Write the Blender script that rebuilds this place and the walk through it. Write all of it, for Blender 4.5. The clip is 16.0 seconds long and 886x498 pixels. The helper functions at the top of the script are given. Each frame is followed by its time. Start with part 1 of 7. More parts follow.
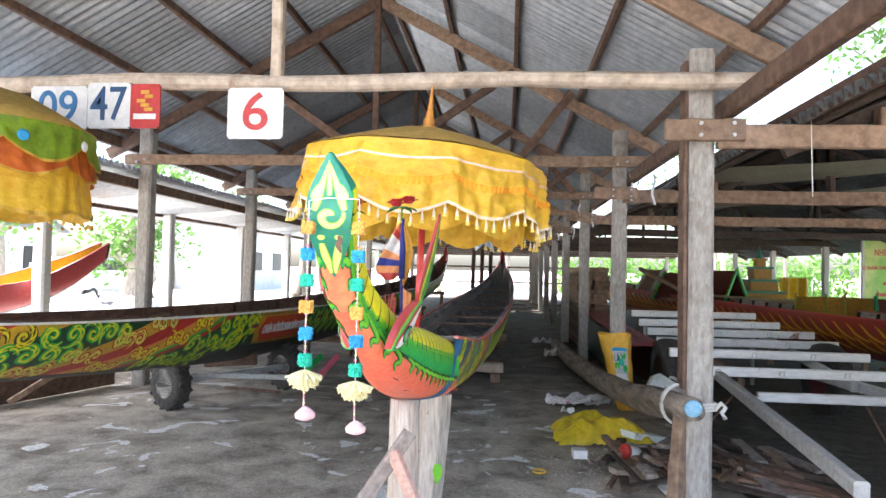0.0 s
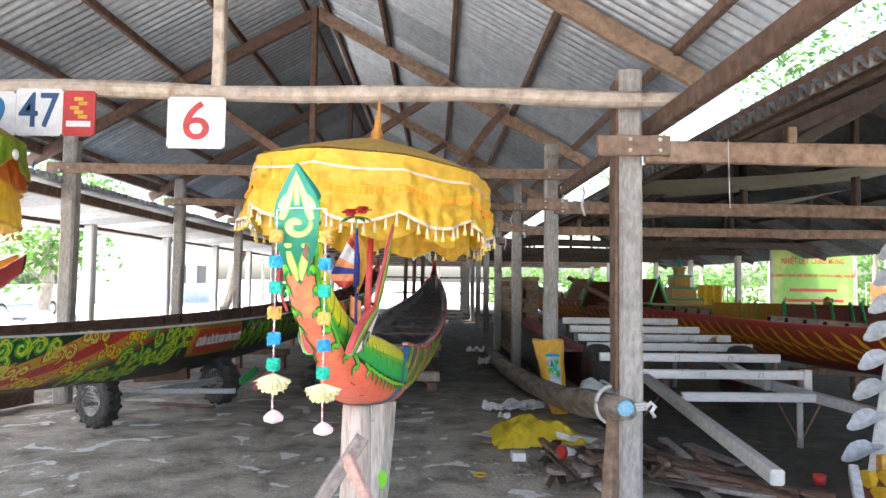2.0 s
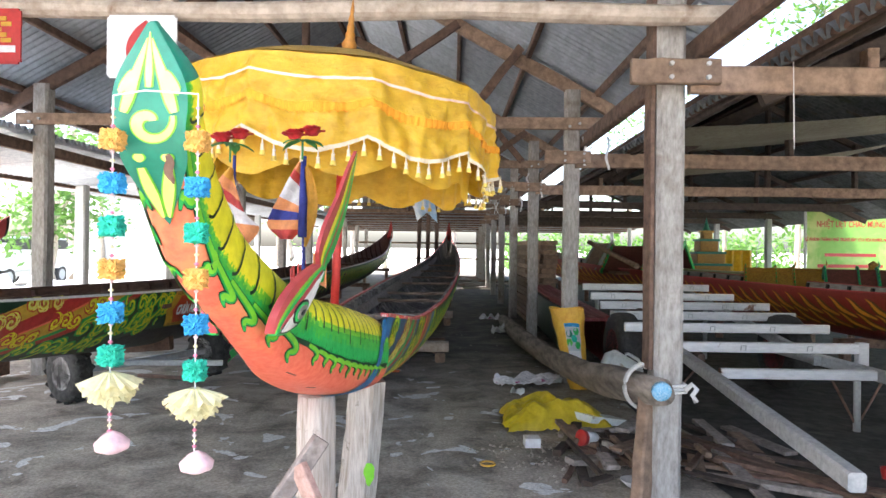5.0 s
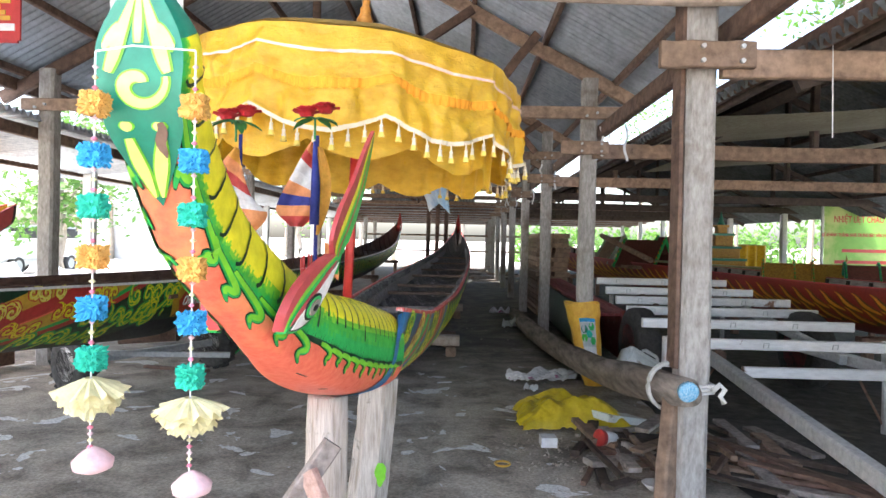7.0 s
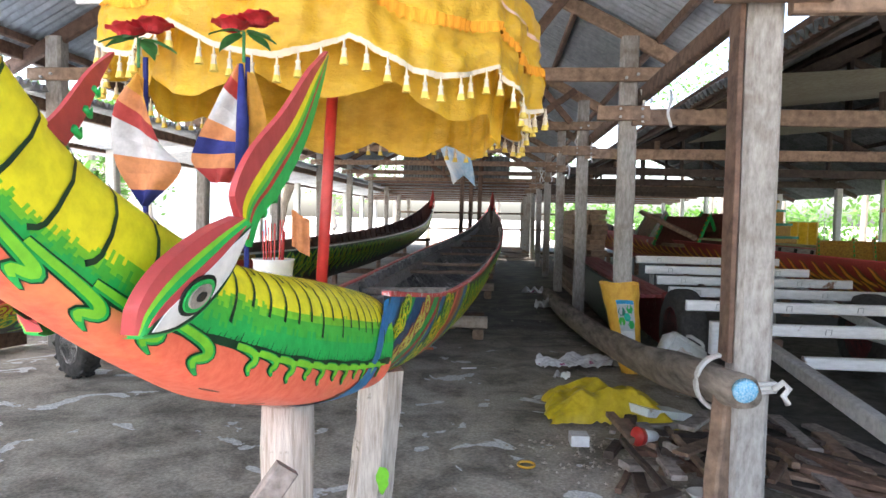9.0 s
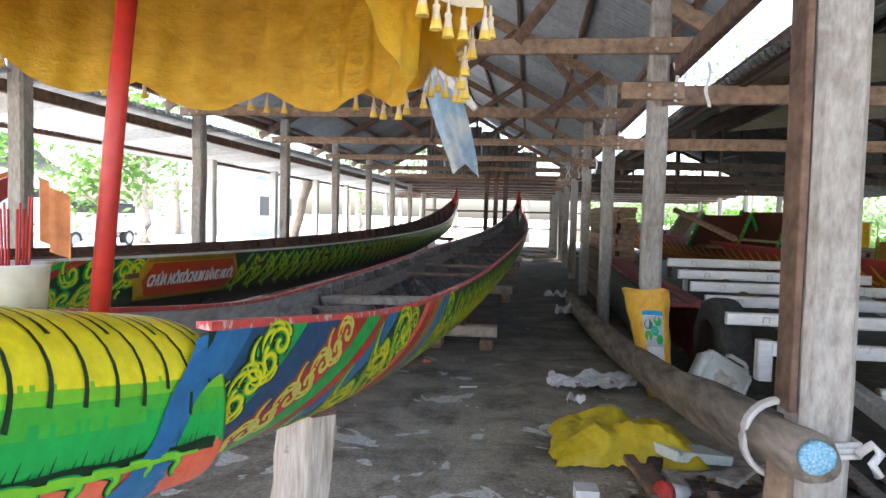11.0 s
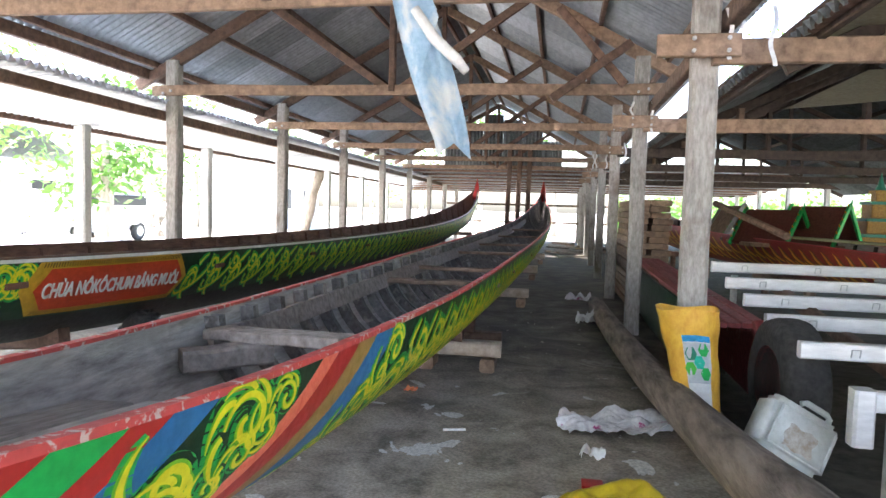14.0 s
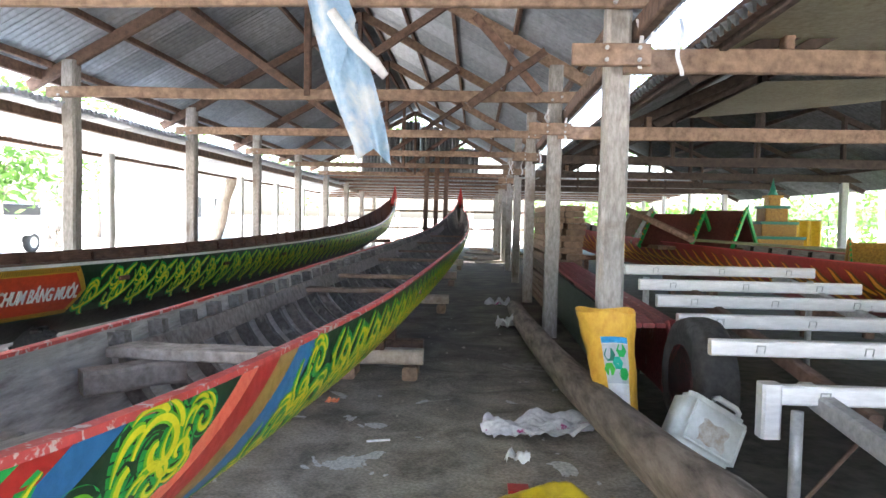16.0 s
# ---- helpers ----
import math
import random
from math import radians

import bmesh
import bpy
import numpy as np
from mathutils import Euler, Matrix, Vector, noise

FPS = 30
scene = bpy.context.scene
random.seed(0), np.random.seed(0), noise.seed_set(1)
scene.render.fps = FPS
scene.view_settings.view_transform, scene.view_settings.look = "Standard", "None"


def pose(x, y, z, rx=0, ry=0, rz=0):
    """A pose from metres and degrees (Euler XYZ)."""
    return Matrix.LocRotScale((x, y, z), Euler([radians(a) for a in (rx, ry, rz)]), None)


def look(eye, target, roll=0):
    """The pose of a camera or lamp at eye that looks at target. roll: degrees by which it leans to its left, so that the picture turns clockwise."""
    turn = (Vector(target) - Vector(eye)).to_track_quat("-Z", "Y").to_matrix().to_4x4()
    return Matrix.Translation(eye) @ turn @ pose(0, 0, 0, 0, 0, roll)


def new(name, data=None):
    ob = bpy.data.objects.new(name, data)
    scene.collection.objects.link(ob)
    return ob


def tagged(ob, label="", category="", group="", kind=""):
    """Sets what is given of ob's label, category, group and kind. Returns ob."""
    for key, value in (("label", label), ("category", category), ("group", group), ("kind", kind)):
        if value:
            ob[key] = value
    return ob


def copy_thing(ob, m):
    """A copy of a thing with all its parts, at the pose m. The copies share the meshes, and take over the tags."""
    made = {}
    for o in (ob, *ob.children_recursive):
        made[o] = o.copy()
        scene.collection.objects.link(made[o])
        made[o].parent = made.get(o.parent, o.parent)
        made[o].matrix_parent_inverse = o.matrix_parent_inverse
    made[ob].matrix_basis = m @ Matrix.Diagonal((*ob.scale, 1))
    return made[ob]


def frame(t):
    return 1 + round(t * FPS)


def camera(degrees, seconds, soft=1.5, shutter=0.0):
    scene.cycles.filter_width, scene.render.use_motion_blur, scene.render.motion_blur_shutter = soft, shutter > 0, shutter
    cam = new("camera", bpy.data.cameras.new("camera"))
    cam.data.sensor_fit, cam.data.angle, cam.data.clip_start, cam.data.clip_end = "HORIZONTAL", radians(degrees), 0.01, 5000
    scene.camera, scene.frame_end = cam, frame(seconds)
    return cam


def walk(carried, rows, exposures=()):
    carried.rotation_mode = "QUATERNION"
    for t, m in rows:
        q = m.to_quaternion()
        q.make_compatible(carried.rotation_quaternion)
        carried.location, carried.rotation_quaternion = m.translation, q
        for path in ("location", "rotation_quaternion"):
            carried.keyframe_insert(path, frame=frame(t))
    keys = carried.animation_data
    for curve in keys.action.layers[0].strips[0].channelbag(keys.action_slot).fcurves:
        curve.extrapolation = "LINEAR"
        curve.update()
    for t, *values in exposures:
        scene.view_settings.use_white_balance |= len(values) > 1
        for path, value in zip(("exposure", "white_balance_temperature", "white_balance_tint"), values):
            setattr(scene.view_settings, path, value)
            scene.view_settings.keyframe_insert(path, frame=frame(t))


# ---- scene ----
cam = camera(68.0, 16.0)
PATH = [
    (0, (0.259, 0.034, 1.422), (0.068, 2.023, 1.485), 1.2),
    (0.5, (0.181, -0.046, 1.428), (0.117, 1.951, 1.513), 0.9),
    (1, (0.17, -0.066, 1.434), (0.143, 1.932, 1.517), 0.4),
    (1.5, (0.19, -0.08, 1.423), (0.186, 1.918, 1.523), 0.5),
    (2, (0.178, -0.068, 1.407), (0.2, 1.929, 1.507), 0.7),
    (2.5, (0.169, -0.041, 1.397), (0.209, 1.957, 1.48), 0.5),
    (3, (0.181, 0.065, 1.386), (0.228, 2.063, 1.446), 0.5),
    (3.5, (0.248, 0.276, 1.392), (0.288, 2.275, 1.424), 0.3),
    (4, (0.293, 0.389, 1.389), (0.294, 2.389, 1.427), 0.6),
    (4.2, (0.299, 0.446, 1.382), (0.288, 2.445, 1.411), 0.6),
    (6.5, (0.252, 0.808, 1.351), (0.205, 2.807, 1.336), 1.0),
    (7, (0.242, 0.807, 1.352), (0.188, 2.806, 1.327), 1.2),
    (7.5, (0.212, 0.814, 1.343), (0.157, 2.812, 1.286), 1.2),
    (8, (0.235, 0.896, 1.328), (0.169, 2.893, 1.251), 0.8),
    (8.5, (0.301, 1.122, 1.335), (0.194, 3.117, 1.249), 0.9),
    (9, (0.338, 1.273, 1.322), (0.174, 3.264, 1.23), 1.1),
    (9.2, (0.345, 1.337, 1.326), (0.167, 3.328, 1.234), 1.3),
    (11.3, (0.558, 2.186, 1.278), (0.295, 4.167, 1.18), 1.4),
    (11.5, (0.562, 2.252, 1.27), (0.304, 4.232, 1.162), 1.4),
    (12, (0.576, 2.498, 1.279), (0.319, 4.476, 1.133), 1.2),
    (12.5, (0.6, 2.693, 1.278), (0.342, 4.672, 1.14), 1.2),
    (13, (0.669, 2.945, 1.298), (0.375, 4.918, 1.154), 1.1),
    (13.5, (0.698, 3.107, 1.298), (0.359, 5.073, 1.159), 1.6),
    (14, (0.678, 3.235, 1.306), (0.333, 5.201, 1.187), 1.6),
    (14.5, (0.634, 3.308, 1.305), (0.349, 5.284, 1.177), 1.4),
    (15, (0.622, 3.337, 1.304), (0.409, 5.323, 1.199), 1.2),
    (15.5, (0.631, 3.315, 1.3), (0.471, 5.306, 1.201), 1.1),
    (16, (0.65, 3.284, 1.3), (0.552, 5.28, 1.208), 1.1),
]
walk(cam, [(t, look(eye, target, roll)) for t, eye, target, roll in PATH], exposures=[(0, 2.95, 6350, 12), (7, 2.92, 6350, 12), (9, 2.97, 6350, 12), (11.3, 3.03, 6350, 12), (12, 3.18, 6350, 12), (13, 3.45, 6350, 12), (14, 3.7, 6350, 12), (16, 3.82, 6350, 12)])

# ---- world and light ----
world = bpy.data.worlds.new("world")
scene.world = world
world.use_nodes = True
wn = world.node_tree
sky = wn.nodes.new("ShaderNodeTexSky")
sky.sky_type, sky.sun_disc = "NISHITA", False
sky.sun_elevation, sky.sun_rotation = radians(58), radians(250)
sky.air_density, sky.dust_density, sky.ozone_density = 1.0, 4.0, 1.0
wn.links.new(sky.outputs[0], wn.nodes["Background"].inputs[0])
wn.nodes["Background"].inputs[1].default_value = 0.15
sun = new("sun", bpy.data.lights.new("sun", "SUN"))
sun.data.energy, sun.data.angle, sun.data.color = 3.0, radians(6), (1.0, 0.98, 0.95)
sun.matrix_world = look((0, 0, 0), (math.cos(radians(58)) * 0.94, -math.cos(radians(58)) * 0.34, -math.sin(radians(58))))

# ---- materials ----
def node(nt, kind, **values):
    n = nt.nodes.new(kind)
    for key, value in values.items():
        n.inputs[key].default_value = value
    return n


def ramp(nt, fac, stops):
    r = nt.nodes.new("ShaderNodeValToRGB")
    while len(r.color_ramp.elements) < len(stops):
        r.color_ramp.elements.new(0.5)
    for e, (p, c) in zip(r.color_ramp.elements, stops):
        e.position, e.color = p, (*c, 1)
    nt.links.new(fac, r.inputs[0])
    return r.outputs[0]


def mixed(nt, fac, a, b, how="MIX"):
    m = nt.nodes.new("ShaderNodeMixRGB")
    m.blend_type = how
    for k, v in ((0, fac), (1, a), (2, b)):
        if isinstance(v, (int, float)):
            m.inputs[k].default_value = v
        elif isinstance(v, tuple):
            m.inputs[k].default_value = (*v, 1)
        else:
            nt.links.new(v, m.inputs[k])
    return m.outputs[0]


def surface(name, colour, dark=None, scale=(6, 6, 6), rough=0.6, metal=0.0, bump=0.15, stain=None, stain_scale=1.3, stain_at=(0.52, 0.62),
            vary=0.25, coat=0.0, fine=5.0, through_light=0.0):
    """A worn surface: colour to dark by stretched grain, stains with edges of their own, and a lightness of its own for each piece."""
    m = bpy.data.materials.new(name)
    m.use_nodes = True
    nt = m.node_tree
    b = nt.nodes["Principled BSDF"]
    tc = nt.nodes.new("ShaderNodeTexCoord")
    info = nt.nodes.new("ShaderNodeObjectInfo")
    mp = node(nt, "ShaderNodeMapping")
    mp.inputs["Scale"].default_value = scale
    shift = node(nt, "ShaderNodeVectorMath")
    shift.operation = "SCALE"
    spread = node(nt, "ShaderNodeCombineXYZ")
    for k in range(3):
        nt.links.new(info.outputs["Random"], spread.inputs[k])
    nt.links.new(spread.outputs[0], shift.inputs[0])
    shift.inputs["Scale"].default_value = 17.0
    nt.links.new(tc.outputs["Object"], mp.inputs["Vector"])
    nt.links.new(shift.outputs[0], mp.inputs["Location"])
    n1 = node(nt, "ShaderNodeTexNoise", Scale=fine, Detail=8.0, Roughness=0.65)
    nt.links.new(mp.outputs[0], n1.inputs["Vector"])
    dark = dark or tuple(c * 0.6 for c in colour)
    col = ramp(nt, n1.outputs[0], [(0.3, dark), (0.65, colour)])
    n2 = node(nt, "ShaderNodeTexNoise", Scale=stain_scale, Detail=6.0, Roughness=0.6, Distortion=0.4)
    nt.links.new(tc.outputs["Object"], n2.inputs["Vector"])
    if stain:
        fac = ramp(nt, n2.outputs[0], [(stain_at[0], (0, 0, 0)), (stain_at[1], (1, 1, 1))])
        col = mixed(nt, fac, col, stain)
    else:
        fac = ramp(nt, n2.outputs[0], [(0.3, (0.82, 0.82, 0.82)), (0.7, (1.1, 1.1, 1.1))])
        col = mixed(nt, 1.0, col, fac, "MULTIPLY")
    if vary:
        v = ramp(nt, info.outputs["Random"], [(0.0, (1 - vary,) * 3), (1.0, (1 + vary * 0.6,) * 3)])
        col = mixed(nt, 1.0, col, v, "MULTIPLY")
    nt.links.new(col, b.inputs["Base Color"])
    rr = ramp(nt, n1.outputs[0], [(0.2, (min(1, rough * 1.25),) * 3), (0.8, (rough * 0.8,) * 3)])
    nt.links.new(rr, b.inputs["Roughness"])
    b.inputs["Metallic"].default_value = metal
    b.inputs["Coat Weight"].default_value = coat
    bp = node(nt, "ShaderNodeBump", Strength=bump, Distance=0.02)
    nt.links.new(n1.outputs[0], bp.inputs["Height"])
    nt.links.new(bp.outputs[0], b.inputs["Normal"])
    if through_light:
        tr = node(nt, "ShaderNodeBsdfTranslucent")
        nt.links.new(col, tr.inputs[0])
        mx = node(nt, "ShaderNodeMixShader", Fac=through_light)
        nt.links.new(b.outputs[0], mx.inputs[1])
        nt.links.new(tr.outputs[0], mx.inputs[2])
        nt.links.new(mx.outputs[0], nt.nodes["Material Output"].inputs[0])
    return m


def paint(name, colour, **kw):
    kw.setdefault("dark", tuple(c * 0.72 for c in colour))
    kw.setdefault("rough", 0.42)
    kw.setdefault("bump", 0.04)
    kw.setdefault("vary", 0.0)
    return surface(name, colour, **kw)


ZINC = surface("weathered_zinc_sheet", (0.5, 0.545, 0.59), (0.34, 0.375, 0.41), scale=(3, 1, 3), rough=0.4, metal=0.55, bump=0.0, vary=0.3, stain=(0.3, 0.27, 0.24), stain_scale=0.9, stain_at=(0.62, 0.72))
ZINC_OLD = surface("old_zinc_sheet", (0.26, 0.28, 0.28), (0.13, 0.14, 0.14), scale=(3, 1, 3), rough=0.5, metal=0.45, bump=0.04, vary=0.35, stain=(0.2, 0.15, 0.1), stain_scale=1.1, stain_at=(0.55, 0.68))
TIMBER = surface("grey_brown_timber", (0.34, 0.225, 0.15), (0.14, 0.09, 0.06), scale=(1, 1, 1), rough=0.75, bump=0.25, fine=14, vary=0.3)
TIMBER_RED = surface("reddish_brown_timber", (0.2, 0.115, 0.075), (0.07, 0.04, 0.028), scale=(1, 1, 1), rough=0.7, bump=0.25, fine=14, vary=0.3)
# for dark offcuts, and for shade put into the side frame's colour
TIMBER_DARK = surface("dark_shaded_timber", (0.075, 0.05, 0.035), (0.03, 0.02, 0.014), scale=(1, 1, 1), rough=0.75, bump=0.25, fine=14, vary=0.3)
TIMBER_PALE = surface("pale_weathered_timber", (0.56, 0.47, 0.38), (0.3, 0.23, 0.17), scale=(1, 1, 1), rough=0.8, bump=0.25, fine=12, vary=0.12, stain=(0.22, 0.14, 0.09), stain_scale=3, stain_at=(0.6, 0.7))
CONCRETE_POST = surface("stained_concrete", (0.46, 0.43, 0.39), (0.24, 0.215, 0.19), scale=(6, 6, 2), rough=0.85, bump=0.3, fine=7, vary=0.15, stain=(0.2, 0.16, 0.13), stain_scale=2.2, stain_at=(0.55, 0.7))
CONCRETE_PALE = surface("limewashed_concrete", (0.66, 0.66, 0.64), (0.5, 0.5, 0.48), rough=0.9, bump=0.2, vary=0.1)
RED = paint("red_gloss_paint", (0.5, 0.03, 0.025))
CRIMSON = paint("faded_crimson_paint", (0.45, 0.055, 0.06), dark=(0.34, 0.05, 0.05), stain=(0.55, 0.36, 0.33), stain_scale=22, stain_at=(0.68, 0.71), rough=0.5)
RIM = paint("chipped_red_rim_paint", (0.58, 0.07, 0.06), dark=(0.42, 0.06, 0.055), stain=(0.55, 0.42, 0.38), stain_scale=30, stain_at=(0.56, 0.6), rough=0.6)
CORAL = paint("coral_paint", (0.82, 0.18, 0.1), dark=(0.72, 0.11, 0.06), fine=9, stain=(0.8, 0.32, 0.12), stain_scale=3.2, stain_at=(0.52, 0.7))
GREEN = paint("leaf_green_paint", (0.015, 0.42, 0.08))
TEAL = paint("deep_green_paint", (0.01, 0.2, 0.12))
GRASS = paint("grass_green_paint", (0.06, 0.45, 0.045))
LIME = paint("lime_green_paint", (0.2, 0.58, 0.03))
YELLOW = paint("lemon_yellow_paint", (0.85, 0.76, 0.02))
GOLD = paint("ochre_gold_paint", (0.62, 0.36, 0.03))
BLUE = paint("blue_paint", (0.025, 0.16, 0.36))
NAVY = paint("dark_blue_paint", (0.015, 0.07, 0.17))
FACE_YELLOW = paint("pale_yellow_paint", (0.8, 0.74, 0.2))
BABY_PINK = paint("pale_pink_ribbon", (0.82, 0.55, 0.45), rough=0.7)
BLACK = paint("black_paint", (0.015, 0.014, 0.012), rough=0.5)
DARKGREEN = paint("blackish_green_paint", (0.006, 0.04, 0.015))
OLIVE = paint("olive_brown_paint", (0.36, 0.22, 0.05))
DEEP_RED = paint("deep_red_paint", (0.27, 0.022, 0.018))
FLAME_ORANGE = paint("orange_gold_paint", (0.75, 0.33, 0.03))
VERMILION = paint("vermilion_paint", (0.6, 0.06, 0.02))
BROWN_MARK = paint("dark_brown_paint", (0.12, 0.06, 0.01))
WHITE = paint("white_paint", (0.78, 0.77, 0.74))
PINK = paint("pink_paint", (0.75, 0.12, 0.2))
BOAT_WOOD = surface("grey_tarred_boat_wood", (0.47, 0.44, 0.405), (0.18, 0.165, 0.15), scale=(9, 1.2, 9), rough=0.7, bump=0.4, fine=4, vary=0.2, stain=(0.3, 0.28, 0.255), stain_scale=3, stain_at=(0.52, 0.64))
RIB_WOOD = surface("dark_grey_rib_wood", (0.24, 0.215, 0.195), (0.08, 0.07, 0.062), rough=0.75, bump=0.4, fine=6, vary=0.35, stain=(0.42, 0.38, 0.34), stain_scale=9, stain_at=(0.6, 0.66))
BOARD_GREY = surface("silvered_board", (0.36, 0.31, 0.27), (0.16, 0.13, 0.11), scale=(3, 3, 3), rough=0.8, bump=0.35, fine=9, vary=0.2)
BOAT_WOOD_RED = surface("red_brown_boat_wood", (0.2, 0.1, 0.065), (0.08, 0.04, 0.03), scale=(8, 1.5, 8), rough=0.6, bump=0.2, fine=4)
STEEL_WHITE = surface("scuffed_white_steel", (0.8, 0.79, 0.77), (0.62, 0.61, 0.59), scale=(2, 8, 8), rough=0.45, metal=0.1, bump=0.05, vary=0.1, stain=(0.24, 0.12, 0.07), stain_scale=5, stain_at=(0.66, 0.7))
STEEL_GREY = surface("galvanised_steel", (0.5, 0.5, 0.48), (0.32, 0.32, 0.31), rough=0.45, metal=0.25, bump=0.05, vary=0.1, stain=(0.28, 0.14, 0.07), stain_scale=5, stain_at=(0.66, 0.72))
RUBBER = surface("dusty_rubber", (0.06, 0.056, 0.05), (0.025, 0.024, 0.022), rough=0.85, bump=0.3, vary=0.1)
SILK = surface("golden_yellow_satin", (0.82, 0.53, 0.045), (0.62, 0.34, 0.015), scale=(6, 6, 10), rough=0.3, bump=0.75, vary=0.0, fine=2.2, through_light=0.3)
SILK_TOP = surface("dull_ochre_canopy_cloth", (0.52, 0.34, 0.08), (0.38, 0.24, 0.05), rough=0.7, bump=0.1, vary=0.0, through_light=0.3)
TASSEL_WHITE = surface("cream_trim", (0.68, 0.58, 0.42), (0.6, 0.5, 0.35), rough=0.8, vary=0.05)
ORANGE_FRINGE = surface("orange_fringe", (0.85, 0.36, 0.01), (0.62, 0.22, 0.01), scale=(60, 60, 6), rough=0.8, vary=0.0)
SHEET_WHITE = surface("white_plastic_panel", (0.76, 0.75, 0.73), (0.6, 0.59, 0.57), rough=0.5, bump=0.03, vary=0.05)


def front_lit_floor():
    m = bpy.data.materials.new("damp_concrete_lit_front")
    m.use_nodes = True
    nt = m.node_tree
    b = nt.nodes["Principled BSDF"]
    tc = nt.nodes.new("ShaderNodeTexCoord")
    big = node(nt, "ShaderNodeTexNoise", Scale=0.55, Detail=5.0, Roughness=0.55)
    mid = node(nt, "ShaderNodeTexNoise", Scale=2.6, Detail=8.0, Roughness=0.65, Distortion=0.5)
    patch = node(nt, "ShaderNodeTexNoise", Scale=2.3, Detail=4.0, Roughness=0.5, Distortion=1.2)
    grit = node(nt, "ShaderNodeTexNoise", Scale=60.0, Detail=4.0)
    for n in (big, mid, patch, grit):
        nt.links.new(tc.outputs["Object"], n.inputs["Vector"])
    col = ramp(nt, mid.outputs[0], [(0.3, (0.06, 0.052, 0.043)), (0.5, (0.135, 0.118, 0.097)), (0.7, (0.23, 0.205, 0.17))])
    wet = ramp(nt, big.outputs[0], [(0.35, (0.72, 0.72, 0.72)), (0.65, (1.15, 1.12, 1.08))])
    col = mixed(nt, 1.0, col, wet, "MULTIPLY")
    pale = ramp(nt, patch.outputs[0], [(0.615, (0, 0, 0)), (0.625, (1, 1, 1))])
    # pale worn patches and the painted-in daylight both fade out from y 6.4 to 9.6
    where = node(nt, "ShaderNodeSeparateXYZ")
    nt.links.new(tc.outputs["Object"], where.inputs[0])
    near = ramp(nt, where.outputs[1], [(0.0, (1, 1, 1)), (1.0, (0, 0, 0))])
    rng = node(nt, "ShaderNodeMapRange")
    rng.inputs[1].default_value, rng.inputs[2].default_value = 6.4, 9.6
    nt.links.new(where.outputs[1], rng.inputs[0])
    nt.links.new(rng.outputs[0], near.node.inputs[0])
    # lighter floor colour towards the open front stands in for daylight falling in
    front_light = ramp(nt, mid.outputs[0], [(0.36, (0.3, 0.3, 0.3)), (0.6, (1.0, 1.0, 1.0))])
    front_light = mixed(nt, 1.0, front_light, near, "MULTIPLY")
    col = mixed(nt, front_light, col, (0.47, 0.41, 0.33))
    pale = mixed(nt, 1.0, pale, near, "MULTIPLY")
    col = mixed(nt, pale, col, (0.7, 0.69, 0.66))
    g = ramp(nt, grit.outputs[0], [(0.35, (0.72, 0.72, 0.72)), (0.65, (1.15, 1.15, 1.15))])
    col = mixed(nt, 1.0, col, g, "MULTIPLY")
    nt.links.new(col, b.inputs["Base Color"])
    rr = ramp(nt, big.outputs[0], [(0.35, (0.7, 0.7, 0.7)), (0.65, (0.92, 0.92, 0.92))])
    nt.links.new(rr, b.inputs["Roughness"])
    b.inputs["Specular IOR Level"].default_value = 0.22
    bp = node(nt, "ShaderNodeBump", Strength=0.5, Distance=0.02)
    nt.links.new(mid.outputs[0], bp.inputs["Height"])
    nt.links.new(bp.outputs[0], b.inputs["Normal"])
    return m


FLOOR = front_lit_floor()
EARTH = surface("shade_darkened_earth", (0.06, 0.054, 0.043), (0.02, 0.018, 0.015), scale=(1, 1, 1), rough=0.85, bump=0.5, fine=9, vary=0, stain=(0.085, 0.078, 0.06), stain_scale=2.2, stain_at=(0.58, 0.66))
SAND = surface("pale_sandy_ground", (0.62, 0.6, 0.56), (0.48, 0.46, 0.42), scale=(1, 1, 1), rough=0.95, bump=0.3, fine=3, vary=0, stain=(0.2, 0.24, 0.1), stain_scale=0.15, stain_at=(0.55, 0.65))
BARK = surface("pale_bark", (0.42, 0.36, 0.29), (0.22, 0.18, 0.14), scale=(4, 4, 1), rough=0.9, bump=0.5, vary=0.25)
LEAF = surface("sunlit_leaf", (0.12, 0.24, 0.04), (0.05, 0.13, 0.02), rough=0.55, bump=0.0, vary=0.35, through_light=0.45)


# ---- building blocks ----
def part(name, bm, material, parent=None, label="", smooth=False):
    me = bpy.data.meshes.new(name)
    bm.to_mesh(me)
    bm.free()
    for m in material if isinstance(material, (list, tuple)) else (material,):
        me.materials.append(m)
    if smooth:
        for p in me.polygons:
            p.use_smooth = True
    ob = new(name, me)
    if parent is not None:
        ob.parent = parent
    if label:
        ob["label"] = label
    return ob


def thing(name, label, category, group="", at=(0, 0, 0), kind=""):
    ob = new(name)
    ob.location = at
    ob.empty_display_size = 0.1
    return tagged(ob, label, category, group, kind)


def box(bm, c, size, m=None):
    vs = bmesh.ops.create_cube(bm, size=1.0)["verts"]
    mat = (m or Matrix()) @ Matrix.Translation(c) @ Matrix.Diagonal((*size, 1))
    bmesh.ops.transform(bm, matrix=mat, verts=vs)
    return vs


def axes(p0, p1):
    d = Vector(p1) - Vector(p0)
    w = d.normalized()
    side = w.cross(Vector((0, 0, 1)))
    side = Vector((1, 0, 0)) if side.length < 0.02 else side.normalized()
    return d, w, side, side.cross(w)


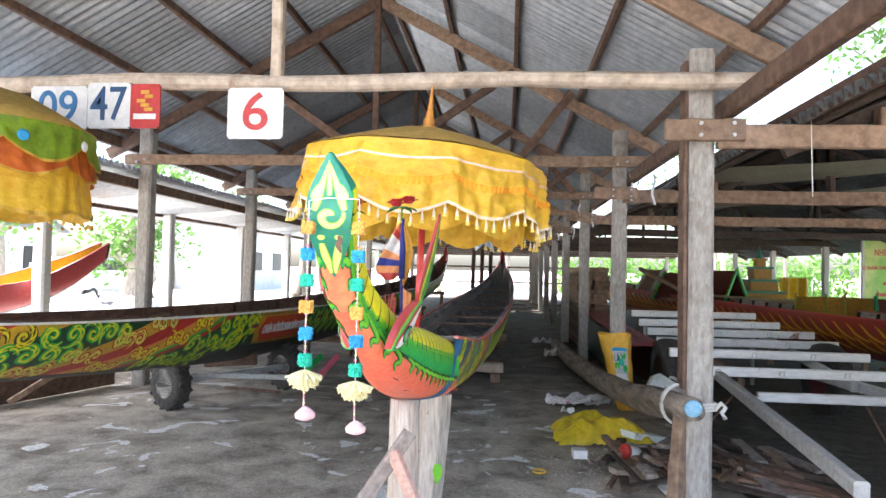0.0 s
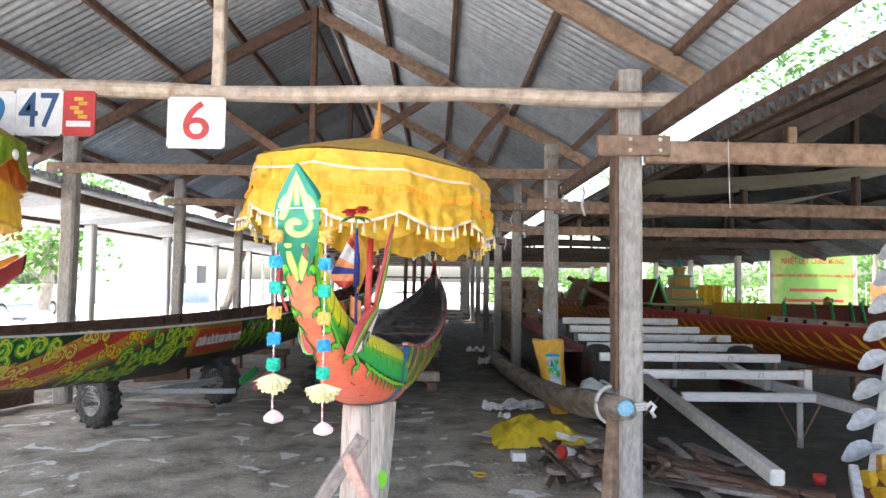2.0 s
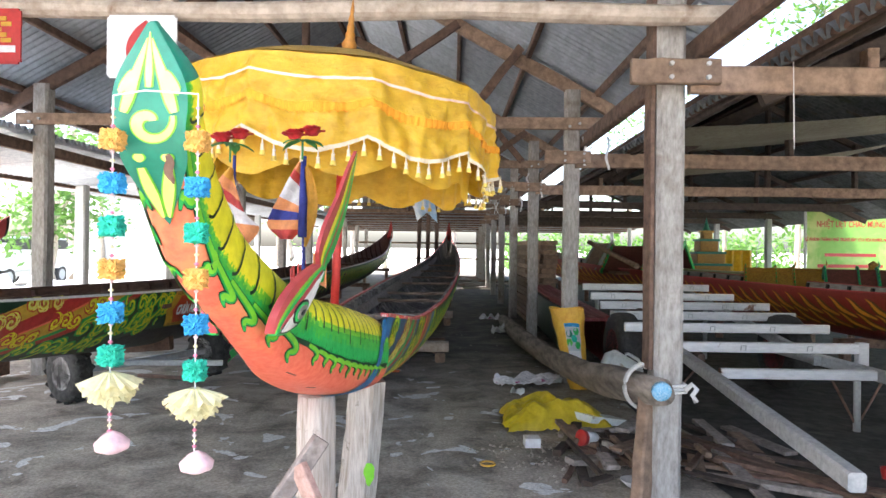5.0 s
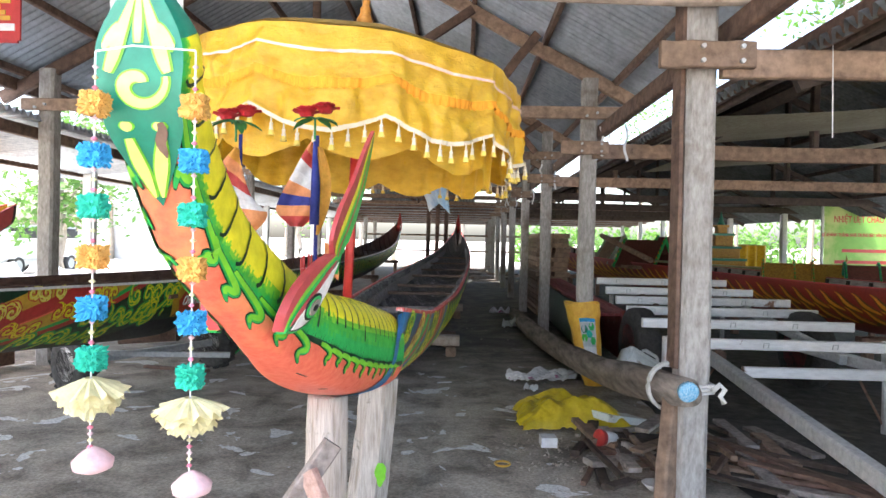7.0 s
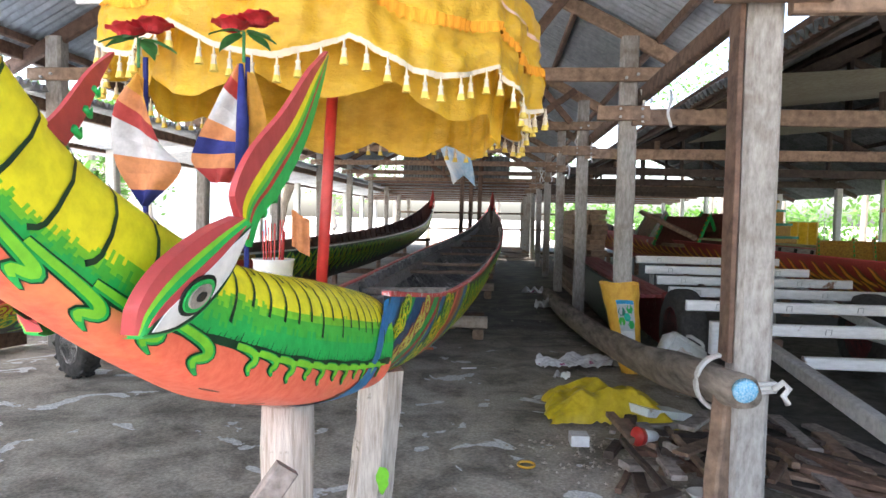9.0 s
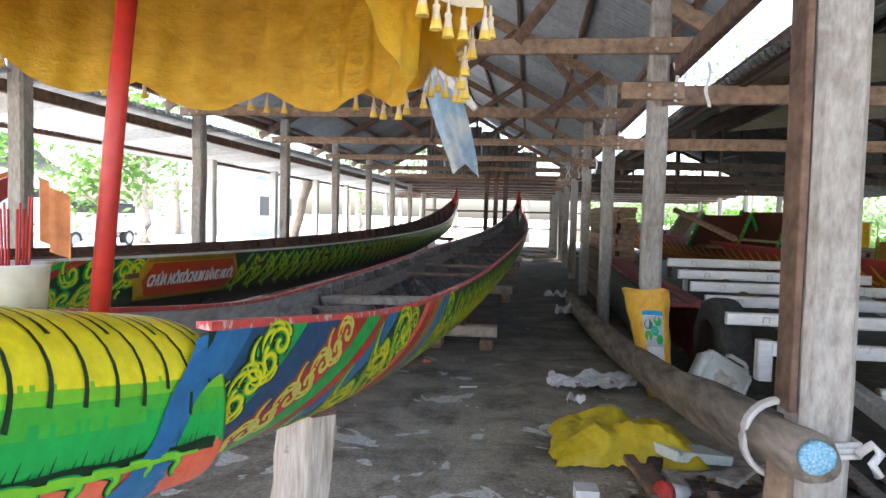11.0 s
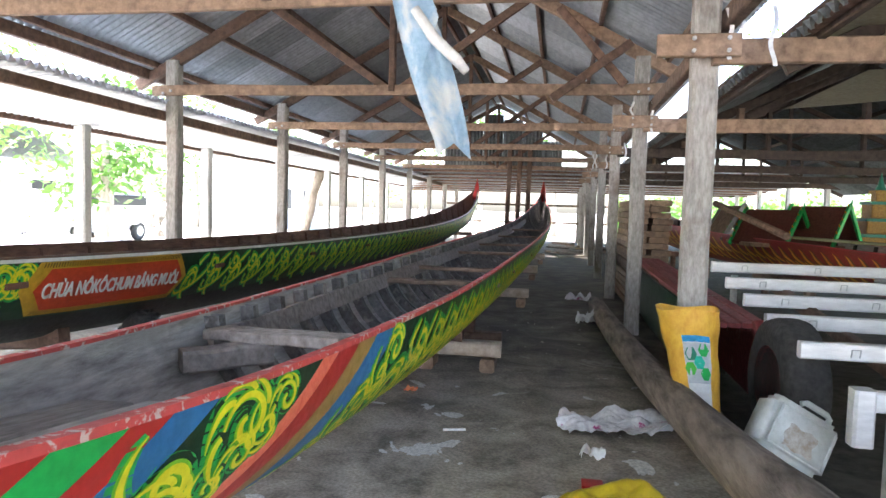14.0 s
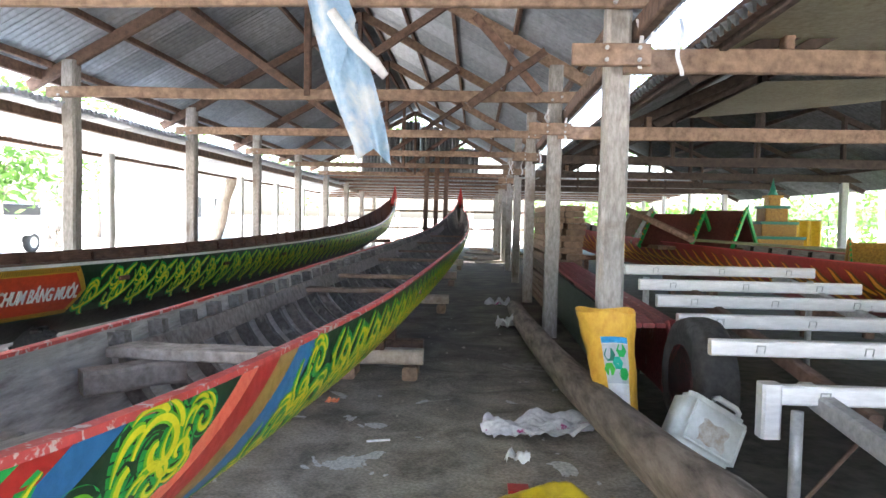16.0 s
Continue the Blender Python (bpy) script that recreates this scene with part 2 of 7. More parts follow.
def timber(bm, p0, p1, w, h, seg=6, wob=0.005, bow=0.0, seed=0):
    """A sawn beam with chamfered, slightly uneven edges; bow bends it up in the middle."""
    d, way, side, up = axes(p0, p1)
    c = min(w, h) * 0.14
    prof = [(-w / 2 + c, -h / 2), (w / 2 - c, -h / 2), (w / 2, -h / 2 + c), (w / 2, h / 2 - c), (w / 2 - c, h / 2), (-w / 2 + c, h / 2), (-w / 2, h / 2 - c), (-w / 2, -h / 2 + c)]
    rings = []
    for i in range(seg + 1):
        t = i / seg
        o = Vector(p0) + d * t + up * bow * math.sin(math.pi * t)
        o += side * wob * 1.5 * noise.noise((t * 4, seed, 3)) + up * wob * 1.5 * noise.noise((t * 4, seed, 9))
        k = 1 + wob * 6 * noise.noise((t * 5, seed + 4, 1))
        rings.append([bm.verts.new(o + side * a * k + up * b * k) for a, b in prof])
    for r0, r1 in zip(rings, rings[1:]):
        for i in range(8):
            bm.faces.new((r0[i], r0[(i + 1) % 8], r1[(i + 1) % 8], r1[i]))
    bm.faces.new(rings[0][::-1])
    bm.faces.new(rings[-1])


def tube(bm, points, radii, n=10, caps=True, lump=0.0, seed=0):
    """A round tube along points."""
    pts = [Vector(p) for p in points]
    rings = []
    ref = Vector((0, 0, 1))
    for i, p in enumerate(pts):
        d = (pts[min(i + 1, len(pts) - 1)] - pts[max(i - 1, 0)]).normalized()
        a = d.cross(ref)
        if a.length < 0.1:
            a = d.cross(Vector((1, 0, 0)))
        a.normalize()
        b = a.cross(d)
        r = radii[i] if isinstance(radii, (list, tuple)) else radii
        ring = []
        for k in range(n):
            an = 2 * math.pi * k / n
            q = r * (1 + lump * noise.noise((math.cos(an) * 1.2 + seed, math.sin(an) * 1.2, i * 0.7)))
            ring.append(bm.verts.new(p + a * math.cos(an) * q + b * math.sin(an) * q))
        rings.append(ring)
    for r0, r1 in zip(rings, rings[1:]):
        for k in range(n):
            bm.faces.new((r0[k], r0[(k + 1) % n], r1[(k + 1) % n], r1[k]))
    if caps:
        bm.faces.new(rings[0][::-1])
        bm.faces.new(rings[-1])


def lathe(bm, profile, centre, n=24, axis=None):
    """Revolves (radius, height) pairs about z at centre, or by the matrix axis."""
    rings = []
    for r, z in profile:
        ring = []
        for k in range(n):
            v = Vector((r * math.cos(2 * math.pi * k / n), r * math.sin(2 * math.pi * k / n), z))
            v = axis @ v if axis is not None else v
            ring.append(bm.verts.new(Vector(centre) + v))
        rings.append(ring)
    for r0, r1 in zip(rings, rings[1:]):
        for k in range(n):
            bm.faces.new((r0[k], r0[(k + 1) % n], r1[(k + 1) % n], r1[k]))
    if profile[0][0] > 0.0005:
        bm.faces.new(rings[0][::-1])
    if profile[-1][0] > 0.0005:
        bm.faces.new(rings[-1])


def single(name, build, material, label, category, group="", smooth=False, kind=""):
    bm = bmesh.new()
    build(bm)
    return tagged(part(name, bm, material, smooth=smooth), label, category, group, kind)


def sheet(bm, f, nu, nv, thick=0.0):
    """A surface f(u, v) -> point over the unit square; with thick, a second skin."""
    g = [[bm.verts.new(f(i / nu, j / nv)) for j in range(nv + 1)] for i in range(nu + 1)]
    for i in range(nu):
        for j in range(nv):
            bm.faces.new((g[i][j], g[i + 1][j], g[i + 1][j + 1], g[i][j + 1]))
    if thick:
        bmesh.ops.solidify(bm, geom=bm.faces[:], thickness=thick)


# ---- the shed ----
BAY, Y0 = 3.2, 4.25
ROWS_Y = [Y0 + BAY * k for k in range(-1, 10)]
RX, RZ, SLOPE = -1.235, 4.52, 0.55
XL, XR = -4.0, 1.5
ROOF_END = Y0 + BAY * 6 + 0.3


def rafter_z(x):
    return RZ - SLOPE * abs(x - RX)


def ground_sheet(bm):
    for v in [(-2500, -2500, -0.06), (2500, -2500, -0.06), (2500, 2500, -0.06), (-2500, 2500, -0.06)]:
        bm.verts.new(v)
    bm.faces.new(bm.verts[:])


tagged(single("ground", ground_sheet, SAND, "pale dry sandy ground round the open shed", "ground"), kind="structure")


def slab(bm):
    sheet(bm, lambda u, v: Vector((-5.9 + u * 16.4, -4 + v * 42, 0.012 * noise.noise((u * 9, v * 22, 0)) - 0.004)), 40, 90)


tagged(single("floor", slab, FLOOR, "dark damp worn concrete floor, pale patches, painted lighter towards the daylight", "floor", smooth=True), kind="structure")

# earth sheet coloured extra dark to deepen the shade under the steel trailer
tagged(single("side_floor", lambda bm: sheet(bm, lambda u, v: Vector((1.78 + 0.12 * noise.noise((v * 30, 0, 5)) + u * 8.6, -1 + v * 34, 0.02 + 0.014 * noise.noise((u * 12, v * 30, 3)))), 40, 90), EARTH, "trodden earth floor of the neighbouring shed, darkened to carry shade", "floor", smooth=True), kind="structure")

# posts
posts = thing("post_row", "rows of square stained concrete posts carrying the roofs", "posts", kind="structure")


def post(x, y, w, top, mat=CONCRETE_POST, seed=0):
    bm = bmesh.new()
    timber(bm, (x, y, -0.1), (x, y, top), w, w, seg=10, wob=0.006, seed=seed)
    return part("concrete_post", bm, mat, posts)


for k, y in enumerate(ROWS_Y):
    post(XR - (0.05 if k == 1 else 0), y, 0.152, (2.82 if k == 1 else 3.0) if y < ROOF_END else 2.6, seed=k)
    if k != 1:
        post(XL, y, 0.16, 3.02 if y < ROOF_END else 2.6, seed=k + 40)
    post(-5.75, y + 0.6, 0.17, 2.42, CONCRETE_PALE, seed=k + 80)
    if k != 4:
        post(8.1, y, 0.14, 2.5, CONCRETE_PALE, seed=k + 120)

bm = bmesh.new()
timber(bm, (XR - 0.142, Y0 + 0.012, 0.72), (XR - 0.142, Y0 + 0.012, 2.75), 0.024, 0.13, seg=14, wob=0.008)
part("bark_plank", bm, TIMBER_RED, posts, "rough brown plank strapped to a post")

# roof frame
frame_main = thing("roof_frame", "weathered brown timber roof frame bolted to concrete posts", "roof frame", kind="structure")


def member(name, p0, p1, w, h, mat=TIMBER, parent=None, **kw):
    bm = bmesh.new()
    timber(bm, p0, p1, w, h, **kw)
    return part(name, bm, mat, parent or frame_main)


for k, y in enumerate(ROWS_Y):
    if y > ROOF_END:
        continue
    if k == 1:
        bm = bmesh.new()
        tube(bm, [(-5.2 + 7.0 * i / 14, y - 0.15, 2.605 + 0.012 * math.sin(i * 1.3)) for i in range(15)], [0.053 + 0.005 * math.sin(i * 2.1) for i in range(15)], n=12, lump=0.12)
        part("tie_beam", bm, TIMBER_PALE, frame_main, "pale peeled pole")
    else:
        member("tie_beam", (XL - 0.2, y - 0.13, 2.64), (XR + 0.28, y - 0.13, 2.64), 0.055, 0.12, TIMBER, seg=10, wob=0.012, seed=k)
    member("king_post", (RX, y - 0.13, 2.62), (RX, y - 0.13, RZ), 0.07, 0.09, TIMBER_PALE if k == 1 else TIMBER_RED, seed=k + 7)
    for s, xe in ((-1, XL - 0.5), (1, XR + 0.42)):
        member("rafter", (xe, y, rafter_z(xe)), (RX, y, RZ), 0.07, 0.13, TIMBER if s > 0 else TIMBER_RED, wob=0.01, seed=k + 11 * s)
        xm = RX + s * 1.55
        if k > 1:
            member("strut", (RX + s * 0.1, y - 0.06, 2.68), (xm, y - 0.06, rafter_z(xm)), 0.05, 0.09, TIMBER_RED, seed=k + 30)
    for x in (XL, XR):
        bm = bmesh.new()
        for dx in (-0.05, 0.05):
            tube(bm, [(x + dx, y - 0.18, 2.62 + dx * 0.3), (x + dx, y - 0.145, 2.62 + dx * 0.3)], 0.014, n=8)
        part("bolt", bm, STEEL_GREY, frame_main)
y_a, y_b = ROWS_Y[0] - 0.6, ROOF_END
for s in (-1, 1):
    for j in range(5):
        d = 0.12 + j * 0.72
        x = RX + s * d
        member("purlin", (x, y_a, RZ - SLOPE * d + 0.1), (x, y_b, RZ - SLOPE * d + 0.1), 0.05, 0.075, TIMBER_RED, seg=20, wob=0.01, seed=j + s)
for x, z in ((XR + 0.12, 2.47), (XL - 0.36, 2.86)):
    member("eave_beam", (x, y_a, z), (x, y_b, z), 0.07, 0.13, TIMBER_RED, seg=20, wob=0.012, seed=int(x))
member("eave_beam", (XL - 0.14, y_a, 2.36), (XL - 0.14, 34, 2.36), 0.06, 0.12, TIMBER_RED, seg=24, wob=0.012, seed=3)
member("eave_beam", (-5.85, y_a, 2.3), (-5.85, 34, 2.3), 0.06, 0.11, TIMBER_RED, seg=24, wob=0.012, seed=5)


def corrugated(wide, long, pitch=0.105, amp=0.034, rows=4, bend=0.0):
    """One corrugated sheet in its own frame: x along its length, y across the waves."""
    bm = bmesh.new()
    n = max(4, round(wide / pitch)) * 6
    sheet(bm, lambda u, v: Vector((u * long, v * wide, amp * math.sin(v * wide / pitch * 2 * math.pi) + bend * math.sin(math.pi * u))), rows, n)
    me = bpy.data.meshes.new("roof_sheet")
    bm.to_mesh(me)
    bm.free()
    for p in me.polygons:
        p.use_smooth = True
    return me


def roof(name, label, edge, top, ya, yb, wide, mat, rows=2, gap=None):
    """Sheets from the eave point edge (x, z) up to top (x, z), between ya and yb."""
    root = tagged(new(name), label, "roof", kind="structure")
    dx, dz = top[0] - edge[0], top[1] - edge[1]
    full = math.hypot(dx, dz)
    long = full / rows + 0.08
    me = corrugated(wide + 0.06, long)
    me.materials.append(mat)
    rnd = random.Random(len(name))
    tilt = math.degrees(math.atan2(dz, abs(dx)))
    for i in range(int((yb - ya) / wide + 0.999)):
        for r in range(rows):
            ob = new("roof_sheet", me)
            ob.parent = root
            f = r / rows
            x, z = edge[0] + dx * f, edge[1] + dz * f + 0.012 * r
            y = ya + i * wide
            if dx > 0:
                ob.matrix_basis = pose(x, y, z, 0, -tilt, 0) @ pose(0, 0, 0.006 * (i % 2), rnd.uniform(-0.2, 0.2), 0, 0)
            else:
                ob.matrix_basis = pose(x, y + wide + 0.06, z, 0, 0, 180) @ pose(0, 0, 0.006 * (i % 2), 0, -tilt, 0)
    return root


UP = 0.155
roof("roof_left", "grey corrugated zinc roof slope on timber purlins", (XL - 0.55, RZ - SLOPE * (RX - XL + 0.55) + UP), (RX, RZ + UP), y_a, y_b, 0.84, ZINC)
roof("roof_right", "grey corrugated zinc roof slope with pale sheets", (XR + 0.58, RZ - SLOPE * (XR + 0.58 - RX) + UP), (RX, RZ + UP), y_a, y_b, 0.84, ZINC)
roof("roof_lean_to", "low corrugated lean-to roof along the open side", (-6.3, 2.28), (XL - 0.1, 2.5), y_a, 34, 0.84, ZINC, rows=1)

# neighbouring shed
# rafters, purlins, far beams and inner struts coloured near black as painted shade
frame_side = thing("side_roof_frame", "timber frame of the neighbouring lower shed, shade painted on deeper parts", "roof frame", kind="structure")
SX, SZ, SS = 5.0, 3.57, 0.45
for k, y in enumerate(ROWS_Y):
    if y > ROOF_END:
        continue
    # from the fifth row on, the dark copy of TIMBER stands in for shade
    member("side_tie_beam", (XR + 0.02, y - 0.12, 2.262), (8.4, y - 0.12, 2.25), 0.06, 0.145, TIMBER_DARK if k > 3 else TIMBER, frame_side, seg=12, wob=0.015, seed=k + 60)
    member("corbel", (XR - 0.3, y - 0.178, 2.29), (XR + 0.16, y - 0.178, 2.29), 0.05, 0.13, TIMBER, frame_side, seed=k)
    bm = bmesh.new()
    for dx in (-0.1, 0.09):
        for dz in (-0.035, 0.035):
            tube(bm, [(XR + dx, y - 0.222, 2.29 + dz), (XR + dx, y - 0.198, 2.29 + dz)], 0.012, n=8)
    part("bolt", bm, STEEL_GREY, frame_side)
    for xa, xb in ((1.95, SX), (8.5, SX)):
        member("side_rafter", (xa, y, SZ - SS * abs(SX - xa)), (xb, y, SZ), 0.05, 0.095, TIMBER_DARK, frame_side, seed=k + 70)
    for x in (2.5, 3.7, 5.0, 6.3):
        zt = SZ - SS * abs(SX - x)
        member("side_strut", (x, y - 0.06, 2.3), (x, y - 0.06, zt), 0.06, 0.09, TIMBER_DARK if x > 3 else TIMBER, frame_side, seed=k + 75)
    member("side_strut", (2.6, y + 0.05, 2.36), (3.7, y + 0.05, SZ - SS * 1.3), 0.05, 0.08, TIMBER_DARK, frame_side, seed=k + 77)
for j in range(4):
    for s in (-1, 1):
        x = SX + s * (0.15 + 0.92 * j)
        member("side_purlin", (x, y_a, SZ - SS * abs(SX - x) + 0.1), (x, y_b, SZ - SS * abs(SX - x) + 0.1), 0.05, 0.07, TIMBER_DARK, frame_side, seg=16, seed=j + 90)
member("side_eave_beam", (2.02, y_a, 2.4), (2.02, y_b, 2.4), 0.06, 0.11, TIMBER_RED, frame_side, seg=16, seed=97)
roof("side_roof_left", "old grey corrugated roof slope of the neighbouring shed", (1.97, SZ - SS * (SX - 1.97) + 0.15), (SX, SZ + 0.15), y_a, y_b, 0.84, ZINC_OLD)
roof("side_roof_right", "old grey corrugated roof slope with brown stains", (8.7, SZ - SS * (8.7 - SX) + 0.15), (SX, SZ + 0.15), y_a, y_b, 0.84, ZINC_OLD)

# low roof across the far end, and the gable above it
far_roof = tagged(new("far_roof"), "low corrugated roof across the far end of the shed", "roof", kind="structure")
me = corrugated(0.9, 10.2, rows=3)
me.materials.append(ZINC_OLD)
for i in range(17):
    ob = new("roof_sheet", me)
    ob.parent = far_roof
    ob.matrix_basis = pose(-6.2 + i * 0.88, 24.0, 2.66, 0, 0, 90) @ pose(0, -0.9, 0, 0, 2.2, 0)
for j in range(8):
    member("far_purlin", (-6.2, 24.3 + j * 1.3, 2.58 - j * 0.05), (8.6, 24.3 + j * 1.3, 2.58 - j * 0.05), 0.05, 0.07, TIMBER_RED, seg=16, seed=j)
gable = tagged(new("gable_sheets"), "dark upright corrugated sheets closing the gable", "gable", kind="structure")
for i in range(6):
    x = -2.9 + i * 0.6
    zt = min(rafter_z(x), rafter_z(x + 0.6))
    me = corrugated(0.6, zt - 2.7, rows=2)
    me.materials.append(ZINC_OLD)
    ob = new("roof_sheet", me)
    ob.parent = gable
    ob.matrix_basis = pose(x, ROOF_END - 0.2, 2.7) @ Matrix(((0, 1, 0, 0), (0, 0, 1, 0), (1, 0, 0, 0), (0, 0, 0, 1)))


# ---- boats ----
def smooth_table(rows):
    """Catmull-Rom through rows whose first number runs along."""
    rows = [tuple(map(float, r)) for r in rows]

    def at(s):
        s = min(max(s, rows[0][0]), rows[-1][0])
        i = 0
        while i < len(rows) - 2 and s > rows[i + 1][0]:
            i += 1
        a, b = rows[i], rows[i + 1]
        p, n = rows[max(i - 1, 0)], rows[min(i + 2, len(rows) - 1)]
        h = b[0] - a[0]
        t = (s - a[0]) / h
        out = []
        for k in range(1, len(a)):
            ma = (b[k] - p[k]) / (b[0] - p[0]) * h
            mb = (n[k] - a[k]) / (n[0] - a[0]) * h
            out.append((2 * t ** 3 - 3 * t * t + 1) * a[k] + (t ** 3 - 2 * t * t + t) * ma + (-2 * t ** 3 + 3 * t * t) * b[k] + (t ** 3 - t * t) * mb)
        return out
    return at


def hull_surface(table, inset=0.0):
    """point(y, v): v = -1 at the gunwale towards -x, 0 at the keel, 1 at the gunwale towards +x."""
    at = smooth_table(table)

    def point(y, v):
        cx, hw, keel, gun = at(y)
        hw, keel = max(hw - inset, 0.004), keel + inset
        a = abs(v) * math.pi / 2
        return Vector((cx + math.copysign(hw * math.sin(a) ** 0.85, v), y, keel + max(gun - keel, 0.0) * (1 - math.cos(a)) ** 0.85))
    return point, at


def normal_at(f, s, v, e=0.01):
    n = (f(s + e, v) - f(s - e, v)).cross(f(s, v + e) - f(s, v - e))
    return n.normalized() if n.length > 1e-9 else Vector((0, 0, 1))


def ribbon(bm, f, pts, widths, lift=0.003, sign=1.0, aspect=1.0):
    """A painted stroke on the surface f, along (s, v) points, with a half width at each; aspect: metres of v per unit."""
    left, right = [], []
    n = len(pts)
    for i, (s, v) in enumerate(pts):
        s0, v0 = pts[max(i - 1, 0)]
        s1, v1 = pts[min(i + 1, n - 1)]
        ds, dv = s1 - s0, (v1 - v0) * aspect
        L = math.hypot(ds, dv) or 1e-6
        w = widths[i] if isinstance(widths, (list, tuple)) else widths
        ns, nv = -dv / L * w, ds / L * w / aspect
        for side, q in ((left, 1), (right, -1)):
            a, b = s + ns * q, v + nv * q
            b = max(-1.0, min(1.0, b))
            side.append(bm.verts.new(f(a, b) + normal_at(f, a, b) * lift * sign))
    for i in range(n - 1):
        bm.faces.new((left[i], left[i + 1], right[i + 1], right[i]))


def tapered(n, w, k=0.8):
    return [w * (math.sin(math.pi * (0.12 + 0.88 * i / (n - 1))) ** k) + 0.0015 for i in range(n)]


def spiral(s, v, r, turn, start, aspect, n=16, flip=1):
    """(s, v) points of a curl that opens from its middle to radius r."""
    pts = []
    for i in range(n):
        t = i / (n - 1)
        a = start + flip * turn * t
        q = r * (0.18 + 0.82 * t)
        pts.append((s + q * math.cos(a), v + q * math.sin(a) / aspect))
    return pts


def hull(root, table, y0, y1, outside, inside, rim, steps=90, rings=26, thick=0.016, ribs=0.0, rib_mat=None, rib_from=0.6, rib_deep=0.03, rib_wide=0.02):
    f, at = hull_surface(table)
    g, _ = hull_surface(table, thick)
    bm = bmesh.new()
    sheet(bm, lambda u, v: f(y0 + (y1 - y0) * u, -1 + 2 * v), steps, rings)
    shell = part("hull", bm, outside, root, smooth=True)
    bm = bmesh.new()
    sheet(bm, lambda u, v: g(y0 + (y1 - y0) * u, 1 - 2 * v), steps, rings)
    part("inner_planking", bm, inside, root, smooth=True)
    for sgn in (-1, 1):
        bm = bmesh.new()
        rings_ = []
        for i in range(steps + 1):
            y = y0 + (y1 - y0) * i / steps
            a, b = f(y, sgn), g(y, sgn)
            o, q = a + Vector((sgn * 0.005, 0, 0.0)), Vector((b.x - sgn * 0.006, y, a.z))
            rings_.append([bm.verts.new(p) for p in (o - Vector((0, 0, 0.01)), o + Vector((0, 0, 0.005)), q + Vector((0, 0, 0.005)), q - Vector((0, 0, 0.006)))])
        for r0, r1 in zip(rings_, rings_[1:]):
            for k in range(4):
                bm.faces.new((r0[k], r0[(k + 1) % 4], r1[(k + 1) % 4], r1[k]))
        bm.faces.new(rings_[0])
        bm.faces.new(rings_[-1][::-1])
        part("gunwale", bm, rim, root, smooth=False)
    y = y0 + rib_from
    while ribs and y < y1 - 0.8:
        bm = bmesh.new()
        q, _ = hull_surface(table, thick + rib_deep)
        vs = [-0.97 + 1.94 * i / 16 for i in range(17)]
        a = [[bm.verts.new((g if o else q)(y + dy, v)) for v in vs] for dy, o in ((-rib_wide, 1), (-rib_wide, 0), (rib_wide, 0), (rib_wide, 1))]
        for r0, r1 in zip(a, a[1:]):
            for i in range(16):
                bm.faces.new((r0[i], r0[i + 1], r1[i + 1], r1[i]))
        part("rib", bm, rib_mat or inside, root)
        y += ribs
    return f, g, at


# the long boat beside the path: y, centre x, half width, keel, gunwale
NAGA = [(2.6, -0.14, 0.15, 0.91, 1.17), (3.1, -0.14, 0.19, 0.825, 1.11), (4.2, -0.17, 0.27, 0.645, 0.985), (5.0, -0.19, 0.33, 0.55, 0.94), (6.6, -0.19, 0.42, 0.46, 0.91),
        (9.5, -0.15, 0.48, 0.4, 0.92), (13, -0.08, 0.5, 0.4, 0.95), (17, 0.0, 0.48, 0.45, 1.02), (20, 0.06, 0.42, 0.56, 1.15), (22.3, 0.1, 0.3, 0.8, 1.38), (24, 0.12, 0.13, 1.15, 1.68), (25, 0.13, 0.03, 1.6, 2.0)]
naga = thing("naga_boat", "long carved racing boat with a painted serpent head resting on posts", "boat", "boats in the shed")
nf, ng, nat = hull(naga, NAGA, 3.05, 25.0, DARKGREEN, BOAT_WOOD, RIM, steps=120, rings=30, ribs=0.3, rib_mat=RIB_WOOD, rib_from=2.3, rib_deep=0.055, rib_wide=0.026)

# the boat behind it
SECOND = [(1.0, -2.9, 0.2, 1.1, 1.5), (2.2, -2.88, 0.4, 0.86, 1.2), (3.4, -2.86, 0.5, 0.72, 1.09), (5, -2.78, 0.52, 0.56, 1.02), (7, -2.67, 0.54, 0.4, 0.97), (10, -2.6, 0.55, 0.32, 0.93),
          (14, -2.5, 0.55, 0.32, 0.95), (18, -2.35, 0.5, 0.42, 1.05), (21, -2.2, 0.4, 0.66, 1.25), (23, -2.05, 0.22, 0.95, 1.6), (24.2, -1.95, 0.05, 1.45, 2.0)]
second = thing("painted_boat", "long dark racing boat with green scrollwork and a name panel", "boat", "boats in the shed")
sf, sg, sat = hull(second, SECOND, 1.0, 24.2, BLACK, BOAT_WOOD_RED, BOAT_WOOD_RED, steps=110, rings=26, ribs=0.5, rib_mat=BOAT_WOOD_RED)

# the red boat in the neighbouring shed
THIRD = [(4.2, 5.3, 0.1, 0.95, 1.4), (5.2, 5.2, 0.36, 0.6, 1.1), (7, 5.05, 0.52, 0.45, 0.98), (10, 4.9, 0.56, 0.38, 0.95), (13, 4.6, 0.56, 0.38, 0.97), (16, 4.0, 0.5, 0.45, 1.03), (19, 3.2, 0.32, 0.65, 1.2), (20.5, 2.85, 0.05, 1.05, 1.5)]
third = thing("red_boat", "long red racing boat with gold scrollwork on its side", "boat", "boats in the shed")
tf, tg, tat = hull(third, THIRD, 4.2, 20.5, DEEP_RED, BOAT_WOOD, CRIMSON, steps=80, rings=22, ribs=0.45, rib_mat=BLACK)

